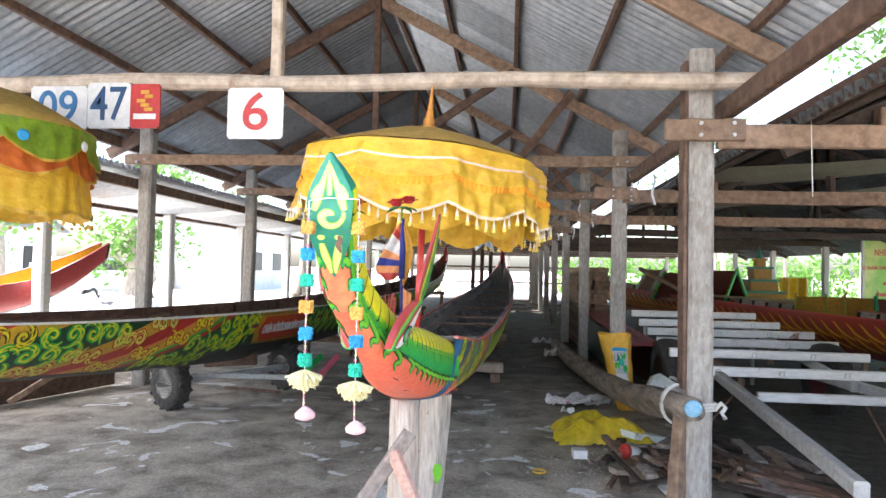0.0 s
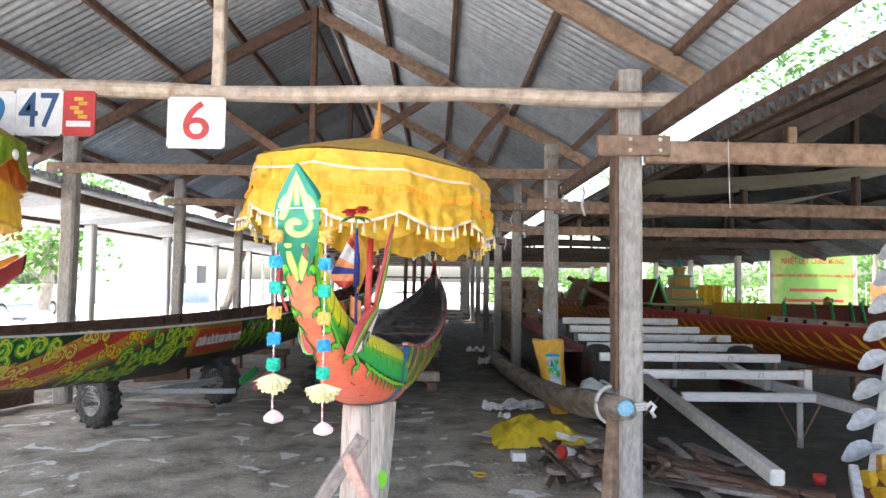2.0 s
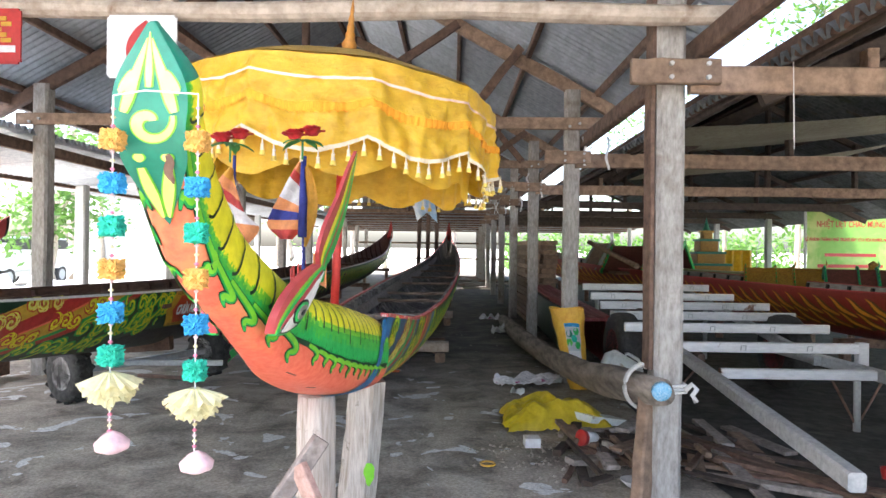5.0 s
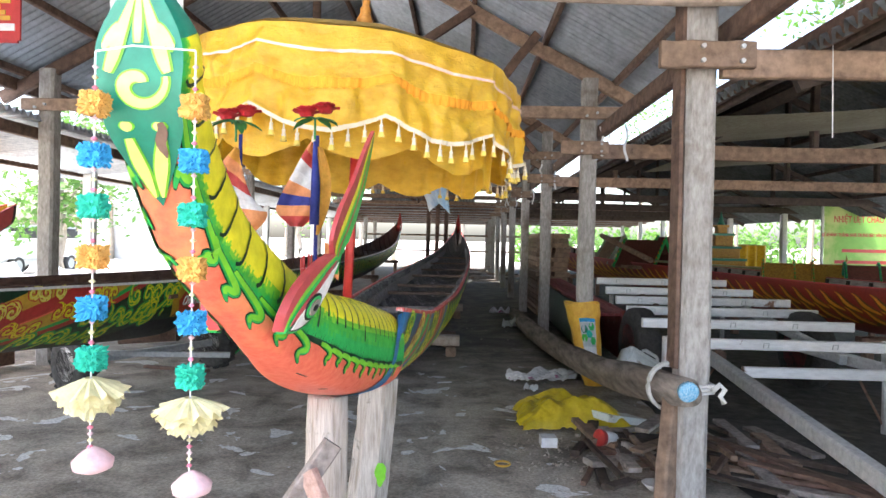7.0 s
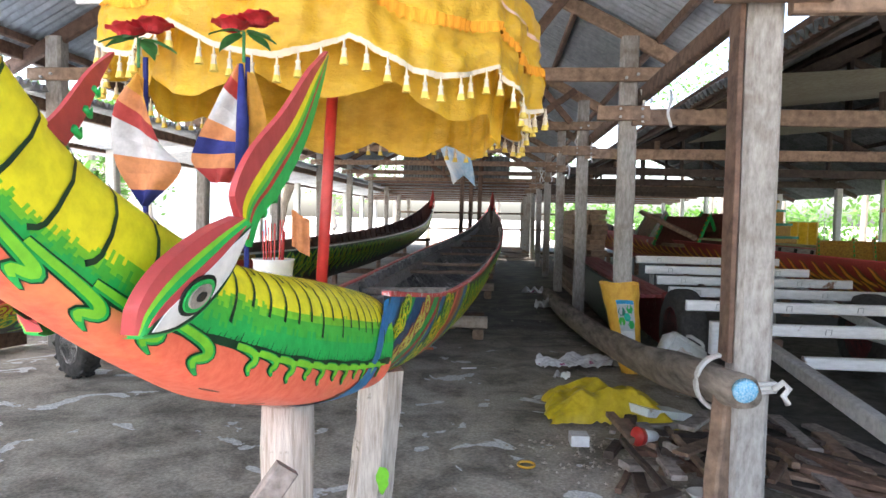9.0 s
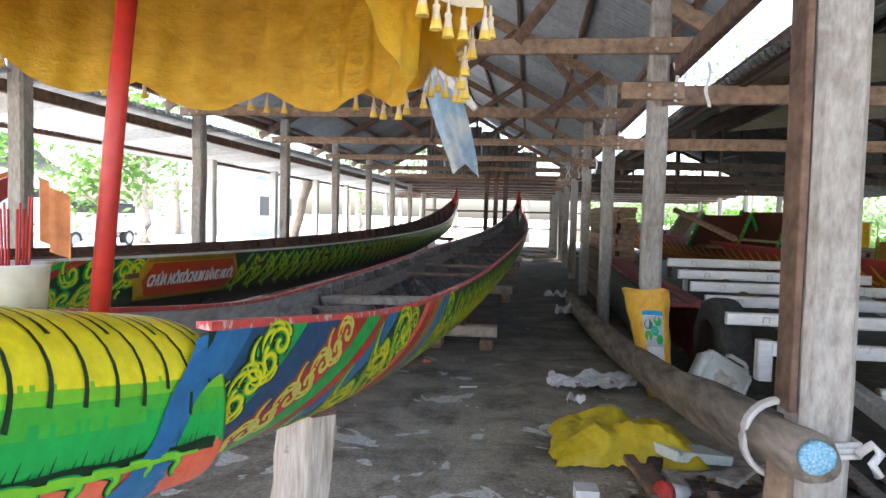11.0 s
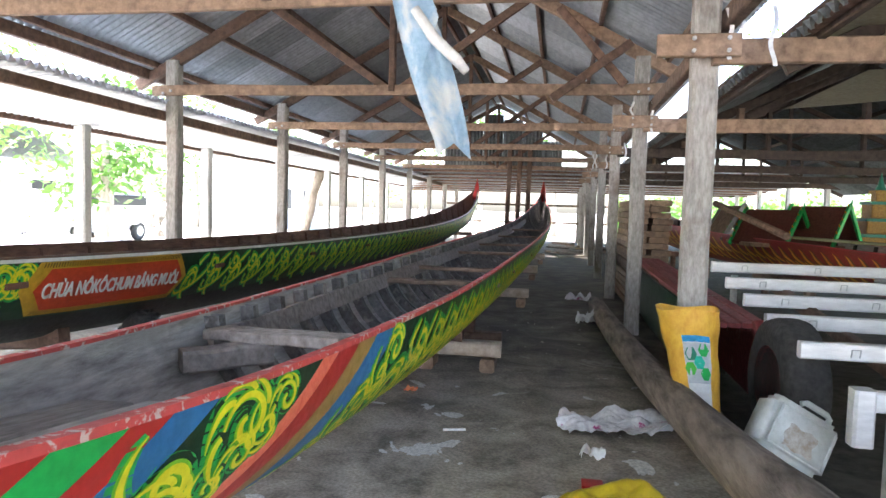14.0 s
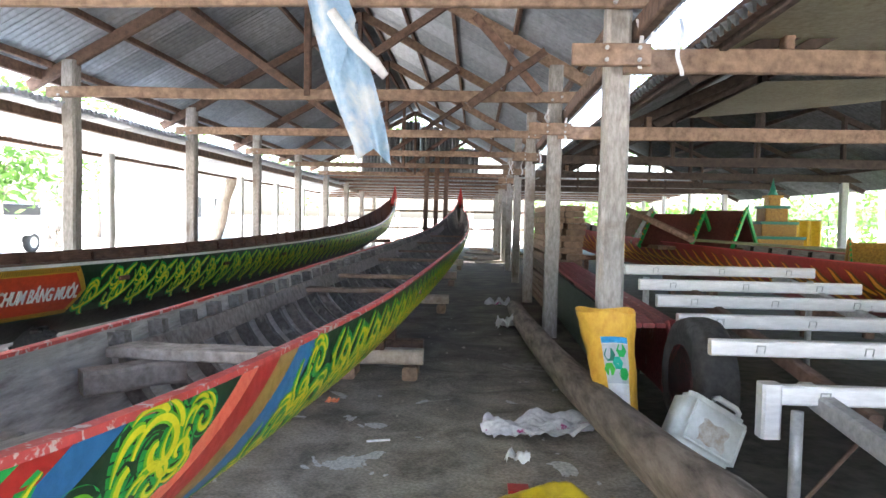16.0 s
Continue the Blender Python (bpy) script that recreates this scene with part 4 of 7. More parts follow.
scrolls(second, sf, 6.0, 6.34, 0.52, 0.96, 0.34, 0.6, (GREEN, LIME, YELLOW), lean=0.8, seed=12)


def text_bm(body, size, m, depth=0.002, align="CENTER", bold=0.0):
    cu = bpy.data.curves.new("writing", "FONT")
    cu.body, cu.size, cu.extrude, cu.align_x, cu.align_y = body, size, depth, align, "CENTER"
    cu.offset = bold
    tmp = bpy.data.objects.new("writing", cu)
    scene.collection.objects.link(tmp)
    dg = bpy.context.evaluated_depsgraph_get()
    me = bpy.data.meshes.new_from_object(tmp.evaluated_get(dg))
    bm = bmesh.new()
    bm.from_mesh(me)
    bmesh.ops.transform(bm, matrix=m, verts=bm.verts[:])
    bpy.data.objects.remove(tmp)
    bpy.data.meshes.remove(me)
    bpy.data.curves.remove(cu)
    return bm


def plaque(y0, y1, va, vb, lift, cut):
    """A panel with pointed ends that follows the hull."""
    bm = bmesh.new()

    def f(u, v):
        w = abs(2 * v - 1)
        y = y0 + cut * w + (y1 - y0 - 2 * cut * w) * u
        return sf(y, va + (vb - va) * v) + normal_at(sf, y, va + (vb - va) * v) * lift
    sheet(bm, f, 24, 6)
    return bm


part("name_panel_border", plaque(6.32, 7.84, 0.53, 0.96, 0.009, 0.12), GOLD, second)
rope = []
for k in range(64):
    y = 6.46 + 1.24 * k / 63
    for va in (0.555, 0.935):
        rope.append(([(y, va - 0.018), (y + 0.012, va + 0.018)], 0.0035))
strokes("rope_mark", sf, BROWN_MARK, rope, 0.012, second, 0.6)
part("name_panel", plaque(6.4, 7.76, 0.59, 0.91, 0.026, 0.1), VERMILION, second, "red name panel with white letters")
mid = sf(7.07, 0.75)
along = (sf(7.6, 0.75) - sf(6.5, 0.75)).normalized()
nrm = normal_at(sf, 7.07, 0.75)
upv = nrm.cross(along)
mt = Matrix((along, upv, nrm)).transposed().to_4x4()
mt.translation = mid + nrm * 0.038
bm = text_bm("CHÙA NÔKÔCHUM BÂNG MUÔL", 0.128, mt @ Matrix.Diagonal((0.645, 1, 1, 1)), bold=0.003)
part("name_writing", bm, WHITE, second, "white painted letters")

# red boat: gold flames along the side towards the path
def third_f(s, v):
    return tf(s, -v)


fl, fy = [], []
for i in range(46):
    y = 5.3 + i * 0.29
    for q in (0, 1):
        p = wavy(y + q * 0.22, 0.62 - q * 0.2, y + 0.42 + q * 0.2, 0.9 - q * 0.22, 0.05, n=12, turns=0.8)
        fl.append((p, tapered(12, 0.055)))
        fy.append((p, tapered(12, 0.026)))
    fl.append((spiral(y + 0.2, 0.55, 0.12, 4.5, 1.0, 0.8, n=14), tapered(14, 0.03)))


def strokes_flip(name, f, material, items, lift, parent, aspect=0.8):
    bm = bmesh.new()
    for pts, w in items:
        ribbon(bm, f, pts, w, lift, -1.0 if normal_at(f, 8, 0.7).x > 0 else 1.0, aspect)
    return tagged(part(name, bm, material, parent), kind="stuff")


strokes_flip("gold_flame", third_f, BROWN_MARK, fl, 0.005, third)
strokes_flip("gold_flame_light", third_f, FLAME_ORANGE, fy, 0.007, third)

# ---- inside the near boat: thwarts and loose boards ----
def thwart(root, f, y, w, z_drop, mat, skew=0.0, th=0.035, reach=0.93):
    a, b = f(y - skew, -reach), f(y + skew, reach)
    bm = bmesh.new()
    timber(bm, (a.x, y - skew, a.z - z_drop), (b.x, y + skew, b.z - z_drop), w, th, wob=0.006, seed=int(y * 10))
    part("thwart", bm, mat, root)


for y, w in ((7.9, 0.12), (9.0, 0.1), (11.2, 0.12), (13, 0.12), (15.5, 0.12), (18, 0.12)):
    thwart(naga, nf, y, w, 0.05, TIMBER, 0.02, 0.03, 0.88)
bm = bmesh.new()
timber(bm, (-0.47, 5.3, 0.865), (0.06, 5.14, 0.895), 0.11, 0.035, seg=6, wob=0.006, seed=41)
part("thwart", bm, BOARD_GREY, naga, "loose grey board laid across the boat")
bm = bmesh.new()
timber(bm, (-0.45, 5.06, 0.82), (-0.24, 5.24, 0.825), 0.09, 0.07, seg=3, seed=6)
part("chock", bm, BOARD_GREY, naga)
# flat boards over the bow space
for k in range(3):
    bm = bmesh.new()
    timber(bm, (-0.31 + 0.135 * k, 3.25, 0.995 - 0.01), (-0.37 + 0.155 * k, 4.62 + 0.03 * k, 0.815), 0.135, 0.025, seg=6, wob=0.003, seed=50 + k)
    part("bow_board", bm, BOAT_WOOD, naga)
# side stringers along the ribs
for side, v, ya, yb in ((-1, -0.79, 5.25, 21.0), (1, 0.8, 6.2, 21.0)):
    bm = bmesh.new()
    inner, _ = hull_surface(NAGA, 0.055)
    rows_ = []
    for k in range(31):
        y = ya + (yb - ya) * k / 30
        c0, c1 = inner(y, v + side * 0.08), inner(y, v - side * 0.08)
        off = Vector((-side * 0.022, 0, 0))
        rows_.append([bm.verts.new(q) for q in (c0, c0 + off, c1 + off, c1)])
    for r0, r1 in zip(rows_, rows_[1:]):
        for k in range(4):
            bm.faces.new((r0[k], r0[(k + 1) % 4], r1[(k + 1) % 4], r1[k]))
    bm.faces.new(rows_[0])
    bm.faces.new(rows_[-1][::-1])
    bmesh.ops.recalc_face_normals(bm, faces=bm.faces[:])
    part("stringer", bm, BOARD_GREY, naga)
for y in range(6, 22, 2):
    thwart(second, sf, y + 0.3, 0.14, 0.1, BOAT_WOOD_RED)

# ---- round the serpent boat ----
def fluffy(bm, c, size, jag, seed, n=6):
    """A cut-paper puff: a cube whose faces bristle."""
    rnd = random.Random(seed)
    made = {}

    def vert(p):
        key = tuple(round(q * 1000) for q in p)
        if key not in made:
            q = Vector(p) * size
            q += q.normalized() * rnd.uniform(-jag, jag * 1.4) + Vector((rnd.uniform(-jag, jag), rnd.uniform(-jag, jag), rnd.uniform(-jag, jag))) * 0.4
            made[key] = bm.verts.new(q + Vector(c))
        return made[key]
    for ax in range(3):
        for s in (-0.5, 0.5):
            def at(i, j):
                p = [i / n - 0.5, j / n - 0.5]
                p.insert(ax, s)
                return vert(p)
            for i in range(n):
                for j in range(n):
                    bm.faces.new((at(i, j), at(i + 1, j), at(i + 1, j + 1), at(i, j + 1)))
    bmesh.ops.recalc_face_normals(bm, faces=bm.faces[:])


PAPER = {n: surface(n + "_crepe_paper", c, tuple(x * 0.6 for x in c), rough=0.8, bump=0.2, vary=0.0, through_light=0.25) for n, c in
         (("orange", (0.85, 0.48, 0.12)), ("blue", (0.05, 0.42, 0.75)), ("jade", (0.03, 0.55, 0.38)), ("cream", (0.85, 0.78, 0.45)), ("rose", (0.85, 0.6, 0.62)), ("pink", (0.85, 0.25, 0.35)))}


def garland(x, y, top, seed, scale=1.0):
    g = thing("paper_garland", "hanging garland of orange, blue and green paper puffs", "garland", "garlands on the serpent head", (x, y, top))

    def put(name, mat, build, smooth=False):
        bm = bmesh.new()
        build(bm)
        return part(name, bm, PAPER[mat] if mat in PAPER else mat, g, smooth=smooth)
    L = 0.515 * scale
    put("string", WHITE, lambda bm: tube(bm, [(0, 0, 0.0), (0, 0, -L)], 0.0012, n=5))
    for i, m in enumerate(("orange", "blue", "jade", "orange", "blue", "jade")):
        z = -L * (0.128 + 0.124 * i)
        put("paper_puff", m, lambda bm: fluffy(bm, (0, 0, z), 0.0262, 0.0034, seed + i, 11))
        for q in (0.04, 0.065, 0.09):
            put("bead", ("rose", "pink", "cream")[int(q * 40) % 3], lambda bm: lathe(bm, [(0, -0.004), (0.0045, 0), (0, 0.004)], (0, 0, z + L * q), n=8), True)
    zs = -L * 0.82

    def skirt(bm):
        rnd = random.Random(seed)
        for layer in range(4):
            n = 40
            ring0 = [bm.verts.new((0.008 * math.cos(2 * math.pi * k / n), 0.008 * math.sin(2 * math.pi * k / n), zs + 0.014)) for k in range(n)]
            ring1 = []
            for k in range(n):
                a = 2 * math.pi * k / n
                q = (0.047 - 0.006 * layer) * (1 + rnd.uniform(-0.1, 0.1))
                ring1.append(bm.verts.new((q * math.cos(a), q * math.sin(a), zs - 0.004 - 0.009 * layer + rnd.uniform(-0.005, 0.005))))
            for k in range(n):
                bm.faces.new((ring0[k], ring0[(k + 1) % n], ring1[(k + 1) % n], ring1[k]))
    put("paper_skirt", "cream", skirt)
    for i in range(7):
        put("bead", ("pink", "rose", "cream")[i % 3], lambda bm: lathe(bm, [(0, -0.004), (0.0042, 0), (0, 0.004)], (0, 0, zs - 0.026 - 0.0085 * i), n=8), True)
    put("paper_tuft", "rose", lambda bm: lathe(bm, [(0.003, -L + 0.02), (0.014, -L + 0.014), (0.026, -L + 0.002), (0.024, -L - 0.008), (0.01, -L - 0.014), (0, -L - 0.014)], (0.004, 0, 0), n=18), True)
    return g


garland(-0.24, 1.655, 1.59, 3, 1.045)
garland(-0.113, 1.668, 1.596, 40, 1.12)
single("head_string", lambda bm: tube(bm, [(-0.24, 1.655, 1.59), (-0.19, 1.652, 1.597), (-0.113, 1.668, 1.596)], 0.0013, n=5), WHITE, "thin white string tied round the serpent head", "string")

# ceremonial umbrella
UX, UY, URIM, UAPEX, UR = -0.14, 3.18, 1.917, 2.1, 0.575
TILT_U = pose(UX, UY, URIM) @ pose(0, 0, 0, -2.5, 4.0, 0)
umbrella = thing("ceremonial_umbrella", "golden satin ceremonial umbrella with tasselled skirt on red pole", "umbrella")


def rim_r(a):
    k = math.pi / 5
    m = (a % k) - k / 2
    return UR * (math.cos(k / 2) / math.cos(m) * 0.75 + 0.25)


def u_part(name, mat, f, nu, nv, smooth=True, label=""):
    bm = bmesh.new()
    sheet(bm, lambda u, v: TILT_U @ f(u * 2 * math.pi, v), nu, nv)
    return part(name, bm, mat, umbrella, label, smooth)


def drop(a):
    return 0.235 + 0.055 * abs(math.sin(a * 5)) + 0.01 * math.sin(a * 3)


def skirt_pt(a, v, out=0.0):
    pleat = 0.005 * math.sin(a * 46 + 2 * math.sin(a * 5)) * v + 0.013 * math.sin(a * 13 + 1 + math.sin(a * 3) + v) * v + 0.004 * math.sin(a * 21 - 7 * v)
    crease = 0.02 * noise.noise((a * 7, v * 3.5, 1.3)) + 0.011 * noise.noise((a * 16, v * 9, 7.7))
    r = rim_r(a) + 0.012 + 0.02 * v + pleat + crease * min(1, 3 * v) + out
    return Vector((r * math.cos(a), r * math.sin(a), -v * drop(a)))


u_part("canopy", SILK_TOP, lambda a, v: Vector((rim_r(a) * (1 - v) * math.cos(a), rim_r(a) * (1 - v) * math.sin(a), (UAPEX - URIM) * (1 - (1 - v) ** 1.35) + 0.01)), 80, 8)
u_part("skirt", SILK, lambda a, v: skirt_pt(a, v), 420, 22, label="pleated golden satin skirt")
u_part("inner_skirt", SILK, lambda a, v: Vector((0.5 * math.cos(a) * (1 + 0.012 * math.sin(a * 30)), 0.5 * math.sin(a) * (1 + 0.012 * math.sin(a * 30)), -0.02 - v * (drop(a + 0.4) + 0.045))), 240, 6)
u_part("pink_ribbon", BABY_PINK, lambda a, v: skirt_pt(a, 0.24 + 0.03 * v, 0.004), 420, 1)
u_part("orange_fringe", ORANGE_FRINGE, lambda a, v: skirt_pt(a, 0.52 + 0.1 * v + 0.012 * math.sin(a * 150) * v, 0.006 + 0.004 * math.sin(a * 170)), 480, 2)
u_part("scallop_trim", TASSEL_WHITE, lambda a, v: skirt_pt(a, 0.965 + 0.045 * v, 0.004 + 0.003 * math.sin(a * 200)), 480, 2)
bm = bmesh.new()
lathe(bm, [(0.0022, 0.0), (0.0028, -0.016), (0.006, -0.02), (0.0045, -0.026), (0.009, -0.05), (0.0, -0.051)], (0, 0, 0), n=8)
tassel_me = bpy.data.meshes.new("tassel")
bm.to_mesh(tassel_me)
bm.free()
tassel_me.materials.append(TASSEL_WHITE)
bm = bmesh.new()
lathe(bm, [(0.005, -0.03), (0.0098, -0.052), (0.0, -0.053)], (0, 0, 0), n=8)
tip_me = bpy.data.meshes.new("tassel_tip")
bm.to_mesh(tip_me)
bm.free()
tip_me.materials.append(surface("yellow_thread", (0.85, 0.62, 0.12), rough=0.8, vary=0.1))
for i in range(84):
    a = 2 * math.pi * i / 84
    p = TILT_U @ skirt_pt(a, 1.0, 0.006)
    ob = new("tassel", tassel_me)
    ob.parent, ob.location = umbrella, p
    tp = new("tassel_tip", tip_me)
    tp.parent = ob
bm = bmesh.new()
lathe(bm, [(0.045, 0.0), (0.04, 0.015), (0.026, 0.03), (0.03, 0.045), (0.018, 0.07), (0.02, 0.085), (0.013, 0.1), (0.015, 0.115), (0.01, 0.13), (0.012, 0.145), (0.007, 0.165), (0.008, 0.18), (0.003, 0.22), (0, 0.235)], (0, 0, 0), n=18)
bmesh.ops.transform(bm, matrix=TILT_U @ Matrix.Translation((0, 0, UAPEX - URIM)), verts=bm.verts[:])
part("finial", bm, surface("gilded_wood", (0.55, 0.24, 0.04), (0.3, 0.11, 0.02), rough=0.4, metal=0.3, vary=0), umbrella, "gilded stepped finial", True)
bm = bmesh.new()
tube(bm, [(-0.15, 3.04, 0.95), (-0.14, 3.1, 1.5), (-0.13, 3.18, 2.1)], 0.016, n=14)
part("pole", bm, RED, umbrella, "red lacquered pole", True)
for i in range(10):
    a = 2 * math.pi * (i + 0.5) / 10
    bm = bmesh.new()
    tube(bm, [TILT_U @ Vector((0, 0, 0.14)), TILT_U @ Vector((rim_r(a) * math.cos(a), rim_r(a) * math.sin(a), 0.0))], 0.004, n=5)
    part("rib", bm, STEEL_GREY, umbrella)

# flags and flowers by the brow
FLAG = {"blue": (0.03, 0.04, 0.22), "yellow": (0.75, 0.38, 0.06), "red": (0.5, 0.06, 0.05), "white": (0.7, 0.68, 0.66), "orange": (0.75, 0.3, 0.12)}
FLAG = {k: surface("flag_cloth_" + k, v, rough=0.8, bump=0.1, vary=0.0, through_light=0.3) for k, v in FLAG.items()}
ROSE = surface("red_silk_petal", (0.55, 0.02, 0.03), (0.3, 0.01, 0.015), rough=0.6, vary=0.2, bump=0.05)
SILK_LEAF = surface("green_silk_leaf", (0.04, 0.22, 0.05), (0.02, 0.12, 0.03), rough=0.6, vary=0.2, bump=0.05)


def pennant(x, y, left, right, order, top, high):
    """A pointed flag that hangs from the head of its stick, striped aslant; left and right: its edges from the stick."""
    f = thing("temple_flag", "striped pointed temple flag hanging on a thin stick", "flag", "flags by the serpent brow", (x, y, 1.15))
    bm = bmesh.new()
    tube(bm, [(0, 0.006, 0), (0, 0.006, 0.46)], 0.005, n=8)
    part("stick", bm, FLAG["blue"], f)
    le, ri = smooth_table(left), smooth_table(right)
    for i, c in enumerate(order):
        bm = bmesh.new()

        def cloth(u, v, i=i):
            t = (i + u) / len(order)
            a, b = le(t)[0], ri(t)[0]
            return Vector((a + (b - a) * v, -0.012 - 0.01 * math.sin(v * 8 + t * 3), top - 1.15 - high * t - 0.05 * (v - 0.3) * math.sin(math.pi * min(1, t * 1.3 + 0.1))))
        sheet(bm, cloth, 6, 14)
        part("stripe", bm, FLAG[c], f, smooth=True)
    return f


pennant(-0.32, 2.45, [(0.0, -0.004), (0.3, -0.045), (0.65, -0.045), (1.0, 0.002)], [(0.0, 0.004), (0.35, 0.035), (0.7, 0.075), (1.0, 0.01)], ("yellow", "orange", "red", "white", "white", "orange", "orange", "blue"), 1.575, 0.24)
flag_b = pennant(-0.125, 2.45, [(0.0, -0.01), (0.4, -0.05), (0.8, -0.095), (1.0, -0.06)], [(0.0, 0.0), (0.4, 0.01), (0.8, 0.01), (1.0, -0.03)], ("orange", "red", "white", "white", "orange", "blue", "orange", "red"), 1.59, 0.21)
bm = bmesh.new()
sheet(bm, lambda u, v: Vector((0.004 + 0.036 * v * math.sin(math.pi * (0.1 + 0.85 * u)), -0.006 - 0.008 * math.sin(6 * v), 0.43 - 0.22 * u)), 10, 6)
part("loose_edge", bm, FLAG["yellow"], flag_b, smooth=True)
bm = bmesh.new()
tube(bm, [(0.002, -0.03, 0.44), (0.006, -0.032, 0.34), (0.004, -0.03, 0.235)], [0.004, 0.011, 0.012], n=10)
part("blue_fold", bm, FLAG["blue"], flag_b, smooth=True)


def rose(x, y, z, seed):
    f = thing("silk_flower", "red artificial roses with green leaves", "flower", "flowers over the flags", (x, y, z))
    rnd = random.Random(seed)
    for c in range(2):
        ox = Vector((-0.022 + 0.045 * c, 0.01 * c, 0.012 * c))
        for ring, (n, r, tilt) in enumerate(((4, 0.008, 0.3), (5, 0.016, 0.7), (6, 0.024, 1.1))):
            for k in range(n):
                a = 2 * math.pi * k / n + ring
                bm = bmesh.new()

                def petal(u, v):
                    w = (u - 0.5) * 0.03
                    h = v * 0.028
                    q = Vector((w, -0.012 * (u - 0.5) ** 2 * 4 * 0.4, h))
                    q = Matrix.Rotation(-tilt * (0.4 + 0.6 * v), 3, "X") @ q
                    return Matrix.Rotation(a, 3, "Z") @ (q + Vector((0, r * 0.5, 0))) + ox
                sheet(bm, petal, 5, 4)
                part("petal", bm, ROSE, f, smooth=True)
    for k in range(7):
        a = 2 * math.pi * k / 7 + rnd.random()
        L = rnd.uniform(0.045, 0.075)
        bm = bmesh.new()

        def leaf(u, v):
            w = math.sin(math.pi * (0.05 + 0.93 * u)) * 0.013
            return Matrix.Rotation(a, 3, "Z") @ Vector(((v - 0.5) * 2 * w, 0.008 + u * L, -0.004 - 0.3 * u * u * L + abs(v - 0.5) * 0.006))
        sheet(bm, leaf, 7, 2)
        part("leaf", bm, SILK_LEAF, f, smooth=True)
    bm = bmesh.new()
    tube(bm, [(0, 0, 0), (0, 0, -0.055)], 0.003, n=6)
    part("stem", bm, SILK_LEAF, f)


rose(-0.33, 2.45, 1.645, 1)
rose(-0.13, 2.45, 1.655, 2)

# incense bucket in the bow
bucket = thing("offering_bucket", "white plastic bucket of red incense sticks in the bow", "bucket", at=(-0.27, 3.02, 1.08))
bm = bmesh.new()
lathe(bm, [(0.0, 0.0), (0.045, 0.0), (0.055, 0.12), (0.059, 0.124), (0.052, 0.124), (0.044, 0.01), (0.0, 0.01)], (0, 0, 0), n=24)
part("pail", bm, SHEET_WHITE, bucket, smooth=True)
for k in range(14):
    a = k * 2.4
    bm = bmesh.new()
    tube(bm, [(0.02 * math.cos(a), 0.02 * math.sin(a), 0.02), (0.03 * math.cos(a), 0.03 * math.sin(a), 0.2 + 0.01 * (k % 4))], 0.002, n=5)
    part("incense_stick", bm, RED, bucket)
bm = bmesh.new()
sheet(bm, lambda u, v: Vector((0.05 + 0.05 * u, 0.01 * math.sin(u * 9), 0.16 + 0.1 * v - 0.03 * u)), 6, 6)
part("orange_cloth", bm, FLAG["orange"], bucket, smooth=True)

# props under the near boat
PLANK_PINK = surface("pinkish_planed_board", (0.5, 0.33, 0.27), (0.3, 0.18, 0.14), rough=0.75, bump=0.2, fine=8, vary=0.1)
PROP_WOOD = surface("debarked_pale_log", (0.62, 0.55, 0.47), (0.3, 0.24, 0.19), scale=(14, 14, 1.2), rough=0.9, bump=0.6, fine=5, vary=0.1, stain=(0.2, 0.17, 0.13), stain_scale=6, stain_at=(0.6, 0.66))


def prop(x, y, r, top, label, seed, lean=0.0, n=16):
    p = thing("prop_post", label, "post", "props under the serpent boat", (x, y, 0))
    bm = bmesh.new()
    tube(bm, [(lean * (1 - i / 8), 0, top * i / 8) for i in range(9)], [r * (1.08 - 0.1 * i / 8) for i in range(9)], n=n, lump=0.1, seed=seed)
    part("log", bm, PROP_WOOD, p, smooth=n > 8)
    return p


prop(-0.155, 2.8, 0.064, 0.875, "pale debarked round log post propping the boat", 1)
p2 = prop(-0.15, 4.12, 0.096, 0.662, "pale split log post with a green paint mark", 5, -0.06, n=7)
bm = bmesh.new()
sheet(bm, lambda u, v: Vector((0.02 + 0.026 * v * (1 + 0.15 * math.sin(u * 29)) * math.cos(2 * math.pi * u), -0.103, 0.2 + 0.06 * v * (1 + 0.15 * math.sin(u * 19)) * math.sin(2 * math.pi * u))), 28, 3)
part("paint_mark", bm, LIME, p2)
for a, b, m in (((-0.6, 2.42, 0.03), (-0.11, 2.66, 0.77), BOARD_GREY), ((0.22, 2.36, 0.03), (-0.17, 2.62, 0.7), PLANK_PINK)):
    single("brace_board", lambda bm: timber(bm, a, b, 0.03, 0.055, seg=4), m, "short weathered board braced against the prop log", "board", "brace boards")
